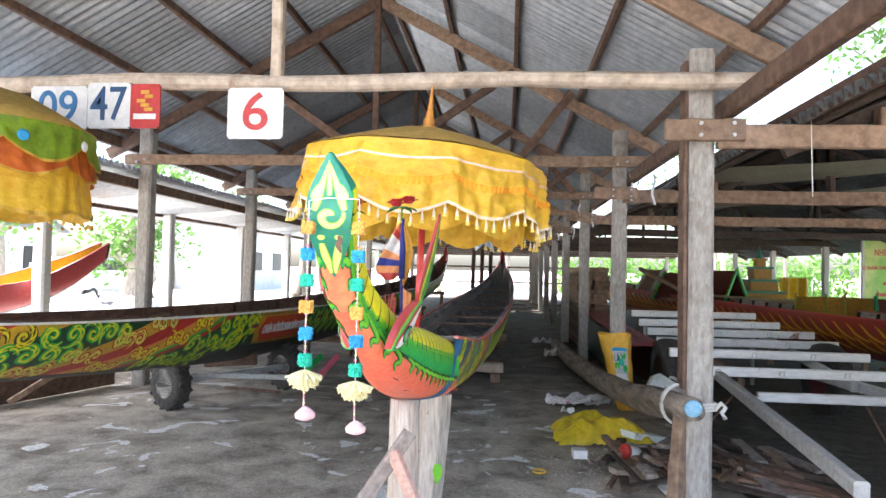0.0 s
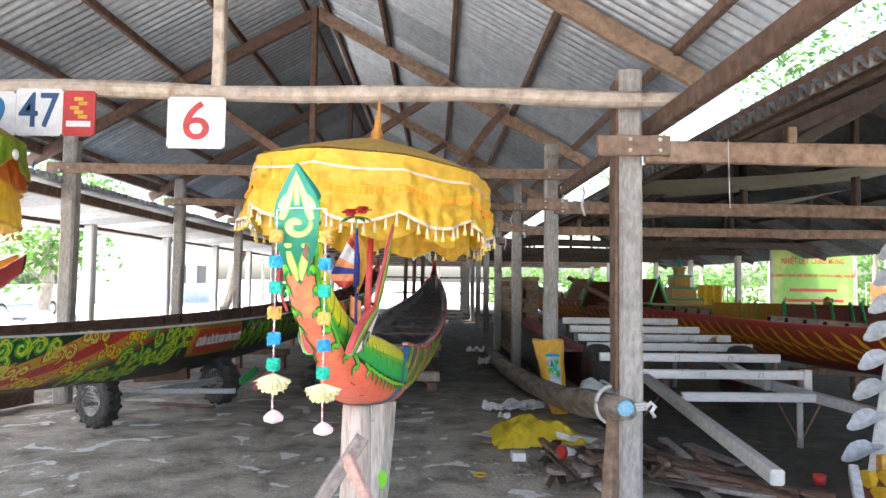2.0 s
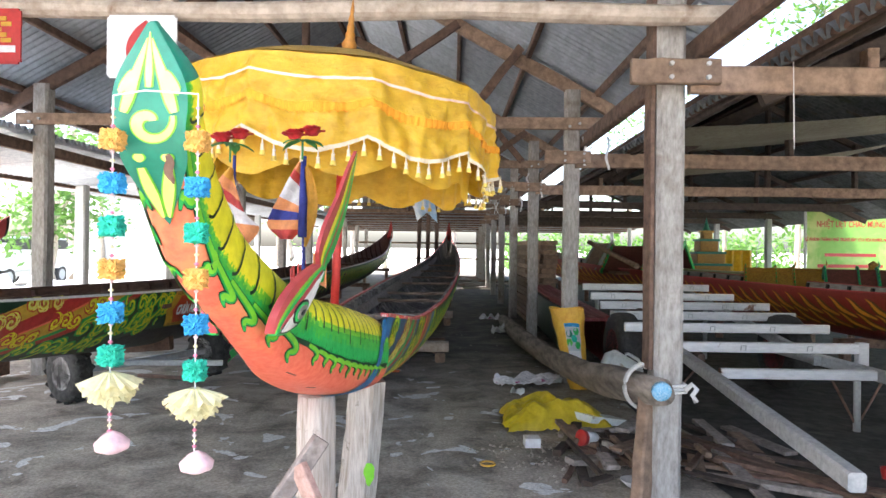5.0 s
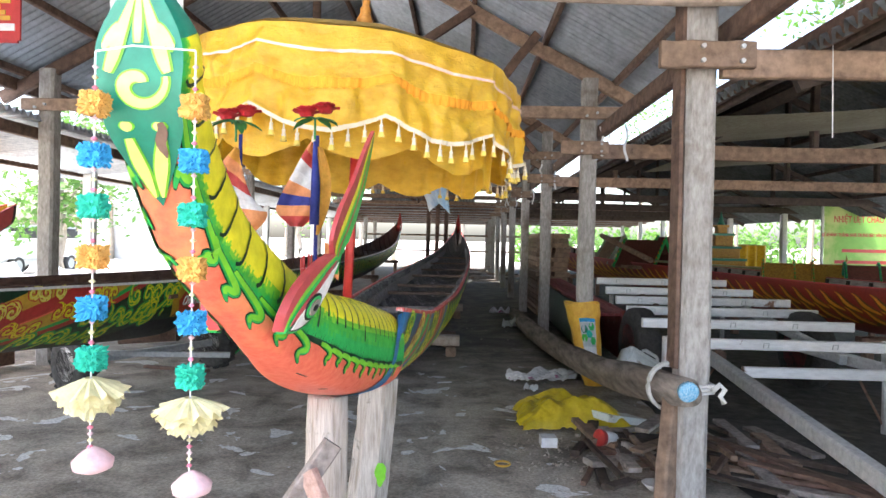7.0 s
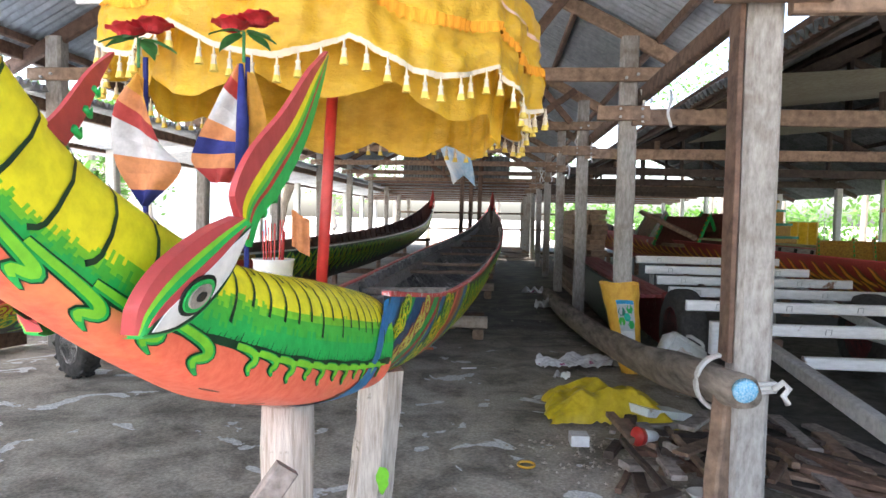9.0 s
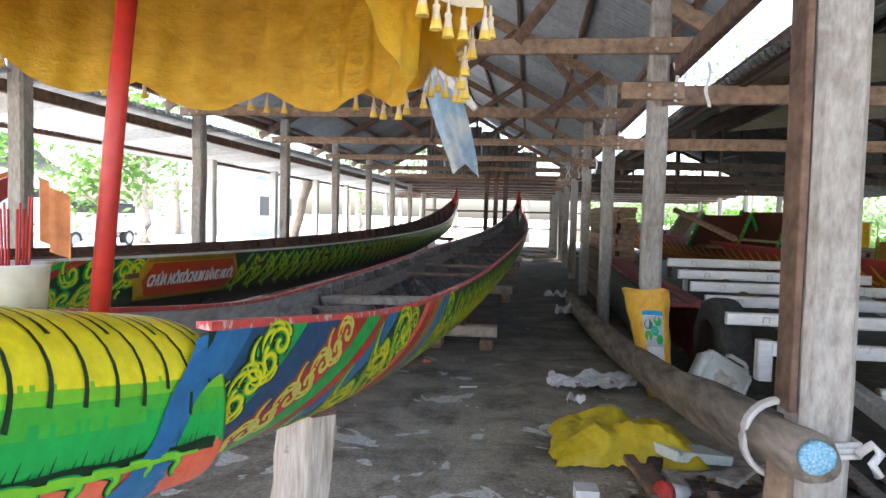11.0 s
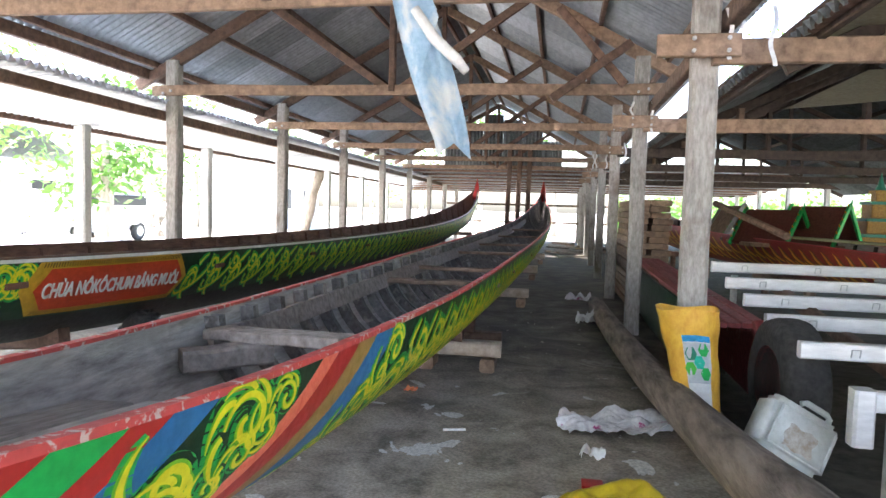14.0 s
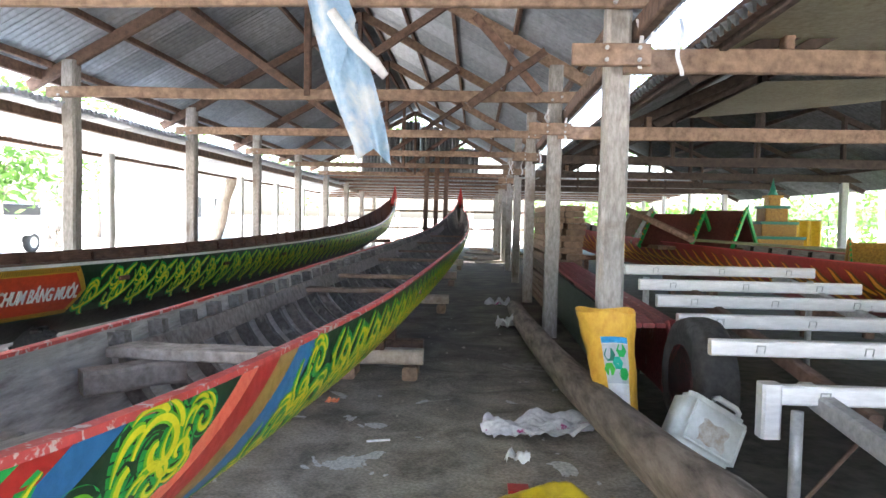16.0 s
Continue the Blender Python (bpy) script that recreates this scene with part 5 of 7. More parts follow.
for x0, x1, y, z, h, m in ((-0.45, 0.25, 8.55, 0.13, 0.12, TIMBER_PALE), (-0.3, 0.2, 9.2, 0.1, 0.1, TIMBER_RED), (-0.45, 0.3, 12.3, 0.14, 0.12, TIMBER_PALE), (-0.4, 0.3, 16, 0.16, 0.14, TIMBER_PALE), (-0.4, 0.35, 20, 0.16, 0.14, TIMBER_PALE)):
    single("support_block", lambda bm: timber(bm, (x0, y, z + 0.05), (x1, y, z + 0.05), 0.13, h, seg=4), m, "thick squared timber block under the boat", "timber block", "blocks under the serpent boat")
    for xx in (x0 + 0.1, x1 - 0.1):
        single("support_chock", lambda bm: timber(bm, (xx, y - 0.12, 0.06), (xx, y + 0.12, 0.06), 0.12, 0.11, seg=2), TIMBER, "short squared timber chock on the floor", "timber block", "blocks under the serpent boat")
    kz = nat(y)[2]
    if kz > z + 0.05 + h / 2 + 0.02:
        single("support_saddle", lambda bm: timber(bm, (nat(y)[0] - 0.1, y, (kz + z + 0.05 + h / 2) / 2), (nat(y)[0] + 0.1, y, (kz + z + 0.05 + h / 2) / 2), 0.14, kz - (z + 0.05 + h / 2) + 0.02, seg=2), TIMBER_RED, "timber saddle block under the keel", "timber block", "blocks under the serpent boat")

# number panels on the pale tie pole
def nearer(q, c):
    return c + (q - c) * 0.953


def panel(name, x0, x1, z0, z1, y, mat, label):
    x0, x1, z0, z1 = nearer(x0, 0.26), nearer(x1, 0.26), nearer(z0, 1.42), nearer(z1, 1.42)
    bm = bmesh.new()
    box(bm, ((x0 + x1) / 2, y, (z0 + z1) / 2), (x1 - x0, 0.012, z1 - z0))
    bmesh.ops.bevel(bm, geom=[e for e in bm.edges if abs(e.verts[0].co.y - e.verts[1].co.y) > 0.005], offset=0.012, segments=2, affect="EDGES")
    return tagged(part(name, bm, mat), label, "sign", "number panels on the tie pole")


def digits(panel_ob, body, x, z, size, y, mat, sx=1.0):
    x, z = nearer(x, 0.26), nearer(z, 1.42)
    m = pose(x, y, z, 90, 0, 0) @ Matrix.Diagonal((sx, 1, 1, 1))
    part("number", text_bm(body, size, m, bold=0.002), mat, panel_ob)


PY = 4.02
s09 = panel("number_sign", -3.0, -2.59, 2.32, 2.62, PY, SHEET_WHITE, "white panel with blue number 09")
digits(s09, "09", -2.8, 2.465, 0.3, PY - 0.009, BLUE, 0.95)
s47 = panel("number_sign", -2.585, -2.28, 2.33, 2.64, PY - 0.004, SHEET_WHITE, "white panel with dark number 47")
digits(s47, "47", -2.435, 2.485, 0.31, PY - 0.013, NAVY, 0.8)
srd = panel("advert_sign", -2.28, -2.07, 2.33, 2.63, PY - 0.004, RED, "red panel with a gold emblem and white bars")
bm = bmesh.new()
for k in range(5):
    box(bm, (nearer(-2.175, 0.26) + 0.03 * math.sin(k * 2.1), PY - 0.012, nearer(2.575, 1.42) - 0.028 * k), (0.055, 0.004, 0.022), None)
part("emblem", bm, GOLD, srd)
bm = bmesh.new()
box(bm, (nearer(-2.175, 0.26), PY - 0.012, nearer(2.41, 1.42)), (0.15, 0.004, 0.035))
part("bar", bm, WHITE, srd)
s6 = panel("number_sign", -1.6, -1.22, 2.26, 2.6, PY, SHEET_WHITE, "white panel with a red number 6")
digits(s6, "6", -1.41, 2.43, 0.34, PY - 0.009, RED, 1.1)

# log beside the path, tied to the post
LOGWOOD = surface("dark_weathered_log", (0.3, 0.25, 0.2), (0.07, 0.055, 0.042), scale=(4, 0.7, 4), rough=0.85, bump=0.9, fine=4, vary=0.0, stain=(0.3, 0.08, 0.05), stain_scale=1.7, stain_at=(0.7, 0.74))
log = thing("round_log", "long dark weathered log lashed to a concrete post", "log")
LP = [(1.372, 4.06, 0.63), (1.37, 4.6, 0.55), (1.39, 5.2, 0.46), (1.4, 5.9, 0.36), (1.38, 6.8, 0.28), (1.34, 7.8, 0.22), (1.3, 8.8, 0.17), (1.26, 10.0, 0.13), (1.22, 11.2, 0.12), (1.2, 12.2, 0.11)]
bm = bmesh.new()
tube(bm, LP, [0.072, 0.095, 0.105, 0.108, 0.11, 0.112, 0.112, 0.115, 0.115, 0.1], n=28, lump=0.2, seed=3)
part("trunk", bm, LOGWOOD, log, smooth=True)
bm = bmesh.new()
lathe(bm, [(0.0, 0.0), (0.045, 0.002), (0.052, 0.008), (0.05, 0.03)], (0, 0, 0), n=16)
bmesh.ops.transform(bm, matrix=pose(1.372, 4.035, 0.633, -80, 0, 2), verts=bm.verts[:])
part("blue_wrap", bm, surface("crumpled_blue_film", (0.08, 0.4, 0.65), (0.5, 0.7, 0.8), rough=0.25, bump=0.6, vary=0, fine=20), log, "crumpled blue plastic over the log end", True)
rope = thing("rope_lashing", "white cloth rope tied round post and log", "rope")
ROPE = surface("white_twisted_rope", (0.75, 0.74, 0.7), (0.5, 0.48, 0.45), scale=(40, 40, 40), rough=0.8, vary=0, bump=0.4)
bm = bmesh.new()
for k in range(3):
    pts = []
    for i in range(25):
        a = 2 * math.pi * i / 24
        pts.append((1.36 + 0.115 * math.cos(a), 4.28 + 0.012 * k, 0.61 + 0.125 * math.sin(a)))
    tube(bm, pts, 0.01, n=7, caps=False)
part("loop", bm, ROPE, rope, smooth=True)
bm = bmesh.new()
for k in range(3):
    z = 0.6 + 0.018 * k
    h = 0.088
    pts = [(XR - 0.05 + h * a, Y0 + h * b, z + 0.01 * a) for a, b in ((-1, -1), (1, -1), (1, 1), (-1, 1), (-1, -1))]
    tube(bm, pts, 0.009, n=7)
part("turn", bm, ROPE, rope, smooth=True)
bm = bmesh.new()
tube(bm, [(XR + 0.03, Y0 - 0.095, 0.62), (XR + 0.06, Y0 - 0.11, 0.655), (XR + 0.085, Y0 - 0.11, 0.63), (XR + 0.06, Y0 - 0.12, 0.6), (XR + 0.08, Y0 - 0.12, 0.565)], 0.014, n=7)
part("knot", bm, ROPE, rope, smooth=True)
single("prop_stake", lambda bm: timber(bm, (1.31, 4.2, 0.0), (1.36, 4.24, 0.58), 0.075, 0.1, seg=5), TIMBER, "split wooden stake standing under the log end", "stake")

# sack on the post, jerry can, tarpaulin and litter
SACK = surface("yellow_woven_sack", (0.78, 0.46, 0.05), (0.62, 0.3, 0.03), scale=(5, 5, 3), rough=0.5, bump=0.35, vary=0)
SILVER_FILM = surface("silver_grey_film", (0.5, 0.52, 0.53), (0.38, 0.4, 0.42), rough=0.4, vary=0)
sack = thing("feed_sack", "open yellow woven sack with a printed label", "sack", at=(1.42, 7.12, 0))


def sack_f(u, v, inset=0.0):
    a = 2 * math.pi * u
    r = 0.085 + 0.085 * v + 0.012 * noise.noise((3 * math.cos(a), 3 * math.sin(a), v * 5)) + 0.006 * noise.noise((8 * math.cos(a), 8 * math.sin(a), v * 11)) - inset
    return Vector((0.12 - 0.13 * v + r * math.cos(a), r * 0.72 * math.sin(a), 0.79 * v + 0.01 * math.sin(a * 3) * v))


bm = bmesh.new()
sheet(bm, lambda u, v: sack_f(u, v), 40, 24)
sheet(bm, lambda u, v: sack_f(u, 1 - 0.6 * v, 0.008), 40, 12)
part("bag", bm, SACK, sack, smooth=True)
for nm, m, u0, u1, v0, v1 in (("label_sheet", SHEET_WHITE, 0.68, 0.84, 0.3, 0.82), ("label_blue", PAPER["blue"], 0.682, 0.838, 0.775, 0.82), ("label_foot", SILVER_FILM, 0.682, 0.838, 0.48, 0.77)):
    bm = bmesh.new()
    lift = -0.003 if nm == "label_sheet" else -0.005
    sheet(bm, lambda u, v: sack_f(u0 + (u1 - u0) * u, v0 + (v1 - v0) * v, lift), 12, 12)
    part(nm, bm, m, sack, smooth=True)
for k, (uc, vc) in enumerate(((0.72, 0.69), (0.795, 0.72), (0.765, 0.63), (0.71, 0.585), (0.8, 0.55))):
    bm = bmesh.new()
    bm.faces.new([bm.verts.new(sack_f(uc + 0.034 * math.cos(q * math.pi / 3), vc + 0.052 * math.sin(q * math.pi / 3), -0.008)) for q in range(6)])
    part("label_hexagon", bm, (TEAL, GREEN, PAPER["jade"], GRASS, GREEN)[k], sack)

PLASTIC = surface("scuffed_white_plastic", (0.72, 0.74, 0.7), (0.58, 0.6, 0.55), rough=0.4, bump=0.05, vary=0, stain=(0.4, 0.33, 0.24), stain_scale=7, stain_at=(0.62, 0.7))
can = thing("jerry_can", "large white plastic jerry can lying tilted against the log", "jerry can")
can.matrix_world = pose(1.8, 6.56, 0.275, -18, 30, 6)
bm = bmesh.new()
box(bm, (0, 0, 0), (0.35, 0.19, 0.27))
bmesh.ops.bevel(bm, geom=bm.edges[:], offset=0.035, segments=4, affect="EDGES")
part("body", bm, PLASTIC, can, smooth=True)
bm = bmesh.new()
for zz in (-0.1, 0.1):
    tube(bm, [(-0.14, -0.092, zz), (0.14, -0.092, zz)], 0.007, n=8)
for xx in (-0.14, 0.14):
    tube(bm, [(xx, -0.092, -0.1), (xx, -0.092, 0.1)], 0.007, n=8)
part("moulded_rim", bm, PLASTIC, can, smooth=True)
bm = bmesh.new()
tube(bm, [(-0.02, -0.02, 0.125), (-0.02, -0.02, 0.165), (0.0, -0.02, 0.178), (0.11, -0.02, 0.178), (0.13, -0.02, 0.165), (0.13, -0.02, 0.125)], 0.015, n=10)
part("handle", bm, PLASTIC, can, smooth=True)
bm = bmesh.new()
lathe(bm, [(0.024, 0.13), (0.024, 0.15), (0, 0.152)], (-0.11, 0.02, 0), n=16)
part("cap", bm, PLASTIC, can)
bm = bmesh.new()
sheet(bm, lambda u, v: Vector((-0.08 + 0.15 * u + 0.008 * math.sin(v * 9), -0.0985, -0.08 + 0.11 * v + 0.006 * math.sin(u * 11))), 8, 8)
part("worn_label", bm, surface("worn_paper_label", (0.66, 0.64, 0.58), (0.4, 0.3, 0.2), rough=0.8, bump=0.1), can)
single("styrofoam_board", lambda bm: box(bm, (0, 0, 0), (0.42, 0.2, 0.05), pose(1.42, 5.65, 0.08, 0, 12, 35)), PLASTIC, "white foam box lid on the floor beside the log", "lid")

TARP = surface("yellow_tarpaulin", (0.66, 0.5, 0.02), (0.48, 0.34, 0.01), rough=0.45, bump=0.15, vary=0, fine=3)


def tarp_f(u, v):
    x, y = 0.7 + 0.78 * u, 5.46 + 0.64 * v + 0.08 * math.sin(u * 4)
    e = min(u, 1 - u, v, 1 - v) * 4
    h = 0.19 * min(1, e) ** 0.6
    z = 0.015 + h * (0.75 + 0.5 * noise.noise((u * 3, v * 3, 2))) + 0.05 * noise.noise((u * 8, v * 6, 5)) * min(1, e) + 0.03 * abs(noise.noise((u * 14 + v * 6, v * 10, 1)))
    return Vector((x + 0.05 * noise.noise((v * 5, 0, 0)), y + 0.06 * noise.noise((u * 5, 3, 0)), max(z, 0.012)))


single("tarpaulin", lambda bm: sheet(bm, tarp_f, 60, 50), TARP, "crumpled yellow tarpaulin heaped on the floor", "tarpaulin", smooth=True)
RAG = surface("grey_white_cloth", (0.74, 0.72, 0.72), (0.5, 0.48, 0.5), rough=0.85, bump=0.1, vary=0, stain=(0.4, 0.06, 0.2), stain_scale=5, stain_at=(0.62, 0.65))


def rag_f(x0, y0, lx, ly, hh, seed, turn=0.0):
    def f(u, v):
        p = Vector(((u - 0.5) * lx * (1 - 0.3 * abs(v - 0.5)), (v - 0.5) * ly * (0.6 + 0.4 * u), 0.012 + hh * abs(noise.noise((u * 2.6 + seed, v * 2.6, 1))) + 0.22 * hh * abs(noise.noise((u * 9 + seed, v * 7, 4))) + 0.02 * hh))
        return Matrix.Rotation(turn, 3, "Z") @ p + Vector((x0, y0, 0))
    return f


single("rag", lambda bm: sheet(bm, rag_f(1.05, 7.3, 0.72, 0.4, 0.13, 3, 0.25), 60, 40), RAG, "crumpled grey and white cloth on the floor", "rag", smooth=True)
single("plastic_bag", lambda bm: sheet(bm, rag_f(1.08, 11.1, 0.34, 0.32, 0.3, 8), 20, 20), SHEET_WHITE, "crumpled white plastic bag beside the log", "bag", smooth=True)
single("plastic_bag", lambda bm: sheet(bm, rag_f(1.0, 13.2, 0.4, 0.3, 0.16, 12), 20, 20), RAG, "crumpled grey plastic bag beside the log", "bag", smooth=True)
single("crumpled_wrapper", lambda bm: sheet(bm, rag_f(0.9, 6.75, 0.14, 0.1, 0.1, 21), 12, 10), SHEET_WHITE, "crumpled clear plastic wrapper on the floor", "wrapper", "litter", smooth=True)
single("packet", lambda bm: box(bm, (0.88, 6.38, 0.018), (0.1, 0.09, 0.015), None), RED, "flat red paper packet on the floor", "packet", "litter")
single("white_stick", lambda bm: tube(bm, [(0.05, 6.98, 0.014), (0.18, 7.02, 0.014)], 0.007, n=6), WHITE, "thin white plastic spoon handle on the floor", "spoon", "litter")
single("red_wrapper", lambda bm: sheet(bm, rag_f(-0.32, 7.75, 0.1, 0.09, 0.05, 4), 8, 8), CORAL, "small red paper wrapper on the floor", "wrapper", "litter")
single("tape_ring", lambda bm: [tube(bm, [(0.52 + 0.045 * math.cos(k * 2 * math.pi / 24), 4.75 + 0.045 * math.sin(k * 2 * math.pi / 24), 0.02) for k in range(25)], 0.007, n=6, caps=False)], GOLD, "small yellow tape ring on the floor", "ring", "litter")
cup = thing("drink_cup", "white paper cup with a red rim lying on rubble", "cup", "litter", (1.25, 5.02, 0.11))
cup.matrix_world = pose(1.25, 5.02, 0.11, 80, 0, -60)
bm = bmesh.new()
lathe(bm, [(0.0, 0), (0.035, 0), (0.05, 0.13), (0.047, 0.13), (0.033, 0.004), (0, 0.004)], (0, 0, 0), n=20)
part("cup_wall", bm, SHEET_WHITE, cup, smooth=True)
bm = bmesh.new()
lathe(bm, [(0.0508, 0.1), (0.053, 0.132), (0.0515, 0.134)], (0, 0, 0), n=20)
part("red_rim", bm, RED, cup, smooth=True)
single("foam_box", lambda bm: box(bm, (1.08, 4.92, 0.1), (0.1, 0.1, 0.06), pose(0, 0, 0, 0, 0, 3)), SHEET_WHITE, "small white foam box on rubble", "box", "litter")
bowl = single("bowl", lambda bm: lathe(bm, [(0.0, 0.0), (0.03, 0.0), (0.07, 0.04), (0.066, 0.04), (0.03, 0.008), (0, 0.008)], (1.33, 4.42, 0.012), n=22), SHEET_WHITE, "small white china bowl on the floor by the post", "bowl", smooth=True)
single("red_cup", lambda bm: lathe(bm, [(0, 0), (0.035, 0), (0.045, 0.07), (0.042, 0.07), (0.03, 0.006), (0, 0.006)], (2.9, 4.6, 0.012), n=16), RED, "small red plastic cup on the floor", "cup", "litter", smooth=True)

# scrap timber round the post
rnd = random.Random(5)
for k in range(54):
    near_post = k < 34
    x, y = (rnd.gauss(1.32, 0.2), rnd.gauss(4.85, 0.24)) if near_post else (rnd.uniform(1.65, 2.5), rnd.uniform(4.3, 5.6))
    a = rnd.uniform(-0.5, 1.2) + (0.9 if near_post else 1.9)
    L = rnd.uniform(0.16, 0.55) if near_post else rnd.uniform(0.5, 1.1)
    z = 0.03 + (rnd.uniform(0, 0.13) if near_post else rnd.uniform(0, 0.05))
    d = Vector((math.cos(a), math.sin(a), rnd.uniform(-0.1, 0.1) if near_post else 0.0)) * L / 2
    if abs(x - XR) < 0.2 and abs(y - Y0) < 0.3:
        y += 0.4
    c = Vector((x, y, max(z, abs(d.z) + 0.02)))
    single("scrap_board", lambda bm: timber(bm, c - d, c + d, rnd.uniform(0.03, 0.1), rnd.uniform(0.015, 0.04), seg=3, seed=k), (TIMBER_DARK, TIMBER_RED, TIMBER, BOARD_GREY)[k % 4], "broken dark offcut board in a heap", "board", "scrap boards round the post")
rnd = random.Random(15)
for k in range(26):
    x, y, a, L = rnd.uniform(0.5, 2.6), rnd.uniform(23.0, 27.5), rnd.uniform(0, 3.1), rnd.uniform(0.5, 1.4)
    d = Vector((math.cos(a), math.sin(a), 0)) * L / 2
    c = Vector((x, y, 0.03 + 0.4 * rnd.random() * max(0.0, (y - 23.5) / 4)))
    single("scrap_board", lambda bm: timber(bm, c - d, c + d, rnd.uniform(0.08, 0.25), rnd.uniform(0.03, 0.07), seg=3, seed=k), (TIMBER_DARK, TIMBER, BOARD_GREY)[k % 3], "dark broken board in a heap at the shed's end", "board", "scrap boards at the far end")
single("scrap_beam", lambda bm: timber(bm, (1.85, 5.35, 0.05), (2.45, 4.1, 0.05), 0.09, 0.08, seg=5), TIMBER_RED, "reddish brown squared beam on the floor", "beam")
bm = bmesh.new()
for k in range(500):
    x, y = rnd.gauss(1.15, 0.35), rnd.gauss(4.95, 0.3)
    if k > 330:
        x, y = rnd.uniform(-3.5, 1.3), rnd.uniform(2.5, 14)
    r = rnd.uniform(0.004, 0.016)
    q = [bm.verts.new((x + r * rnd.uniform(0.6, 1.4) * a, y + r * rnd.uniform(0.6, 1.4) * b, 0.006 + r * c)) for a, b, c in ((1, 0, 0), (0, 1, 0), (-1, 0, 0), (0, -1, 0), (0, 0, 0.8))]
    for i in range(4):
        bm.faces.new((q[i], q[(i + 1) % 4], q[4]))
tagged(part("debris_grit", bm, surface("pale_chips", (0.42, 0.37, 0.3), (0.2, 0.16, 0.12), vary=0)), "scattered wood chips and grit on the floor", "debris", kind="stuff")

# ---- steel trailer frame in the neighbouring shed ----
trailer = thing("steel_trailer", "white-painted steel boat trailer with stepped cross bars", "trailer")


def steel(name, p0, p1, w, h, mat=STEEL_WHITE, parent=None, hollow=False):
    bm = bmesh.new()
    timber(bm, p0, p1, w, h, seg=2, wob=0.0)
    if hollow:
        d, way, side, up = axes(p0, p1)
        c = Vector(p1) + way * 0.001
        q = [c + side * a * w * 0.42 + up * b * h * 0.42 for a, b in ((-1, -1), (1, -1), (1, 1), (-1, 1))]
        r = [p - way * 0.25 for p in q]
        a_ = [bm.verts.new(p) for p in q]
        b_ = [bm.verts.new(p) for p in r]
        for i in range(4):
            bm.faces.new((a_[i], b_[i], b_[(i + 1) % 4], a_[(i + 1) % 4]))
        bm.faces.new(b_)
    return part(name, bm, mat, parent or trailer)


BARS = [(8.95, 0.9, 1.93, 3.5), (8.45, 0.82, 1.93, 3.6), (7.95, 0.755, 1.93, 3.78), (7.4, 0.7, 1.91, 3.78), (6.8, 0.65, 1.9, 3.78), (6.2, 0.56, 1.92, 3.74)]
for y, z, xa, xb in BARS:
    steel("cross_bar", (xa, y, z), (xb, y, z), 0.06, 0.085)
    for k in range(3):
        x = xa + 0.25 + k * 0.55
        bm = bmesh.new()
        tube(bm, [(x - 0.02, y - 0.034, z - 0.02), (x - 0.02, y - 0.045, z + 0.02), (x + 0.02, y - 0.045, z + 0.02), (x + 0.02, y - 0.034, z - 0.02)], 0.004, n=5)
        part("hook", bm, STEEL_GREY, trailer)
for x in (2.35, 3.3):
    steel("side_rail", (x, 9.2, 0.84), (x, 6.1, 0.47), 0.06, 0.08, TIMBER_RED if x < 3 else STEEL_GREY)
for x in (1.95, 3.72):
    steel("end_box", (x, 6.2, 0.61), (x, 6.2, 0.37), 0.085, 0.085)
steel("lower_bar", (2.3, 5.6, 0.45), (3.45, 5.6, 0.45), 0.06, 0.075)
steel("draw_bar", (2.2, 6.4, 0.53), (1.99, 3.42, 0.4), 0.075, 0.085, STEEL_GREY, hollow=True)
steel("draw_bar", (3.2, 6.7, 0.5), (3.9, 4.6, 0.36), 0.07, 0.09, STEEL_GREY)
steel("short_bar", (2.2, 7.1, 0.62), (3.9, 7.1, 0.62), 0.05, 0.05)
for x, y in ((2.05, 6.15), (3.35, 5.65), (2.1, 8.9), (3.45, 8.9)):
    bm = bmesh.new()
    tube(bm, [(x, y, 0.0), (x, y, 0.5 if y < 8 else 0.84)], 0.026, n=10)
    part("leg", bm, STEEL_GREY, trailer, smooth=True)
for a, b in (((2.05, 6.15, 0.05), (2.35, 6.15, 0.42)), ((3.35, 5.65, 0.05), (3.15, 5.65, 0.42)), ((3.35, 5.65, 0.05), (3.55, 5.65, 0.42))):
    bm = bmesh.new()
    tube(bm, [a, b], 0.009, n=6)
    part("brace_rod", bm, TIMBER_RED, trailer)


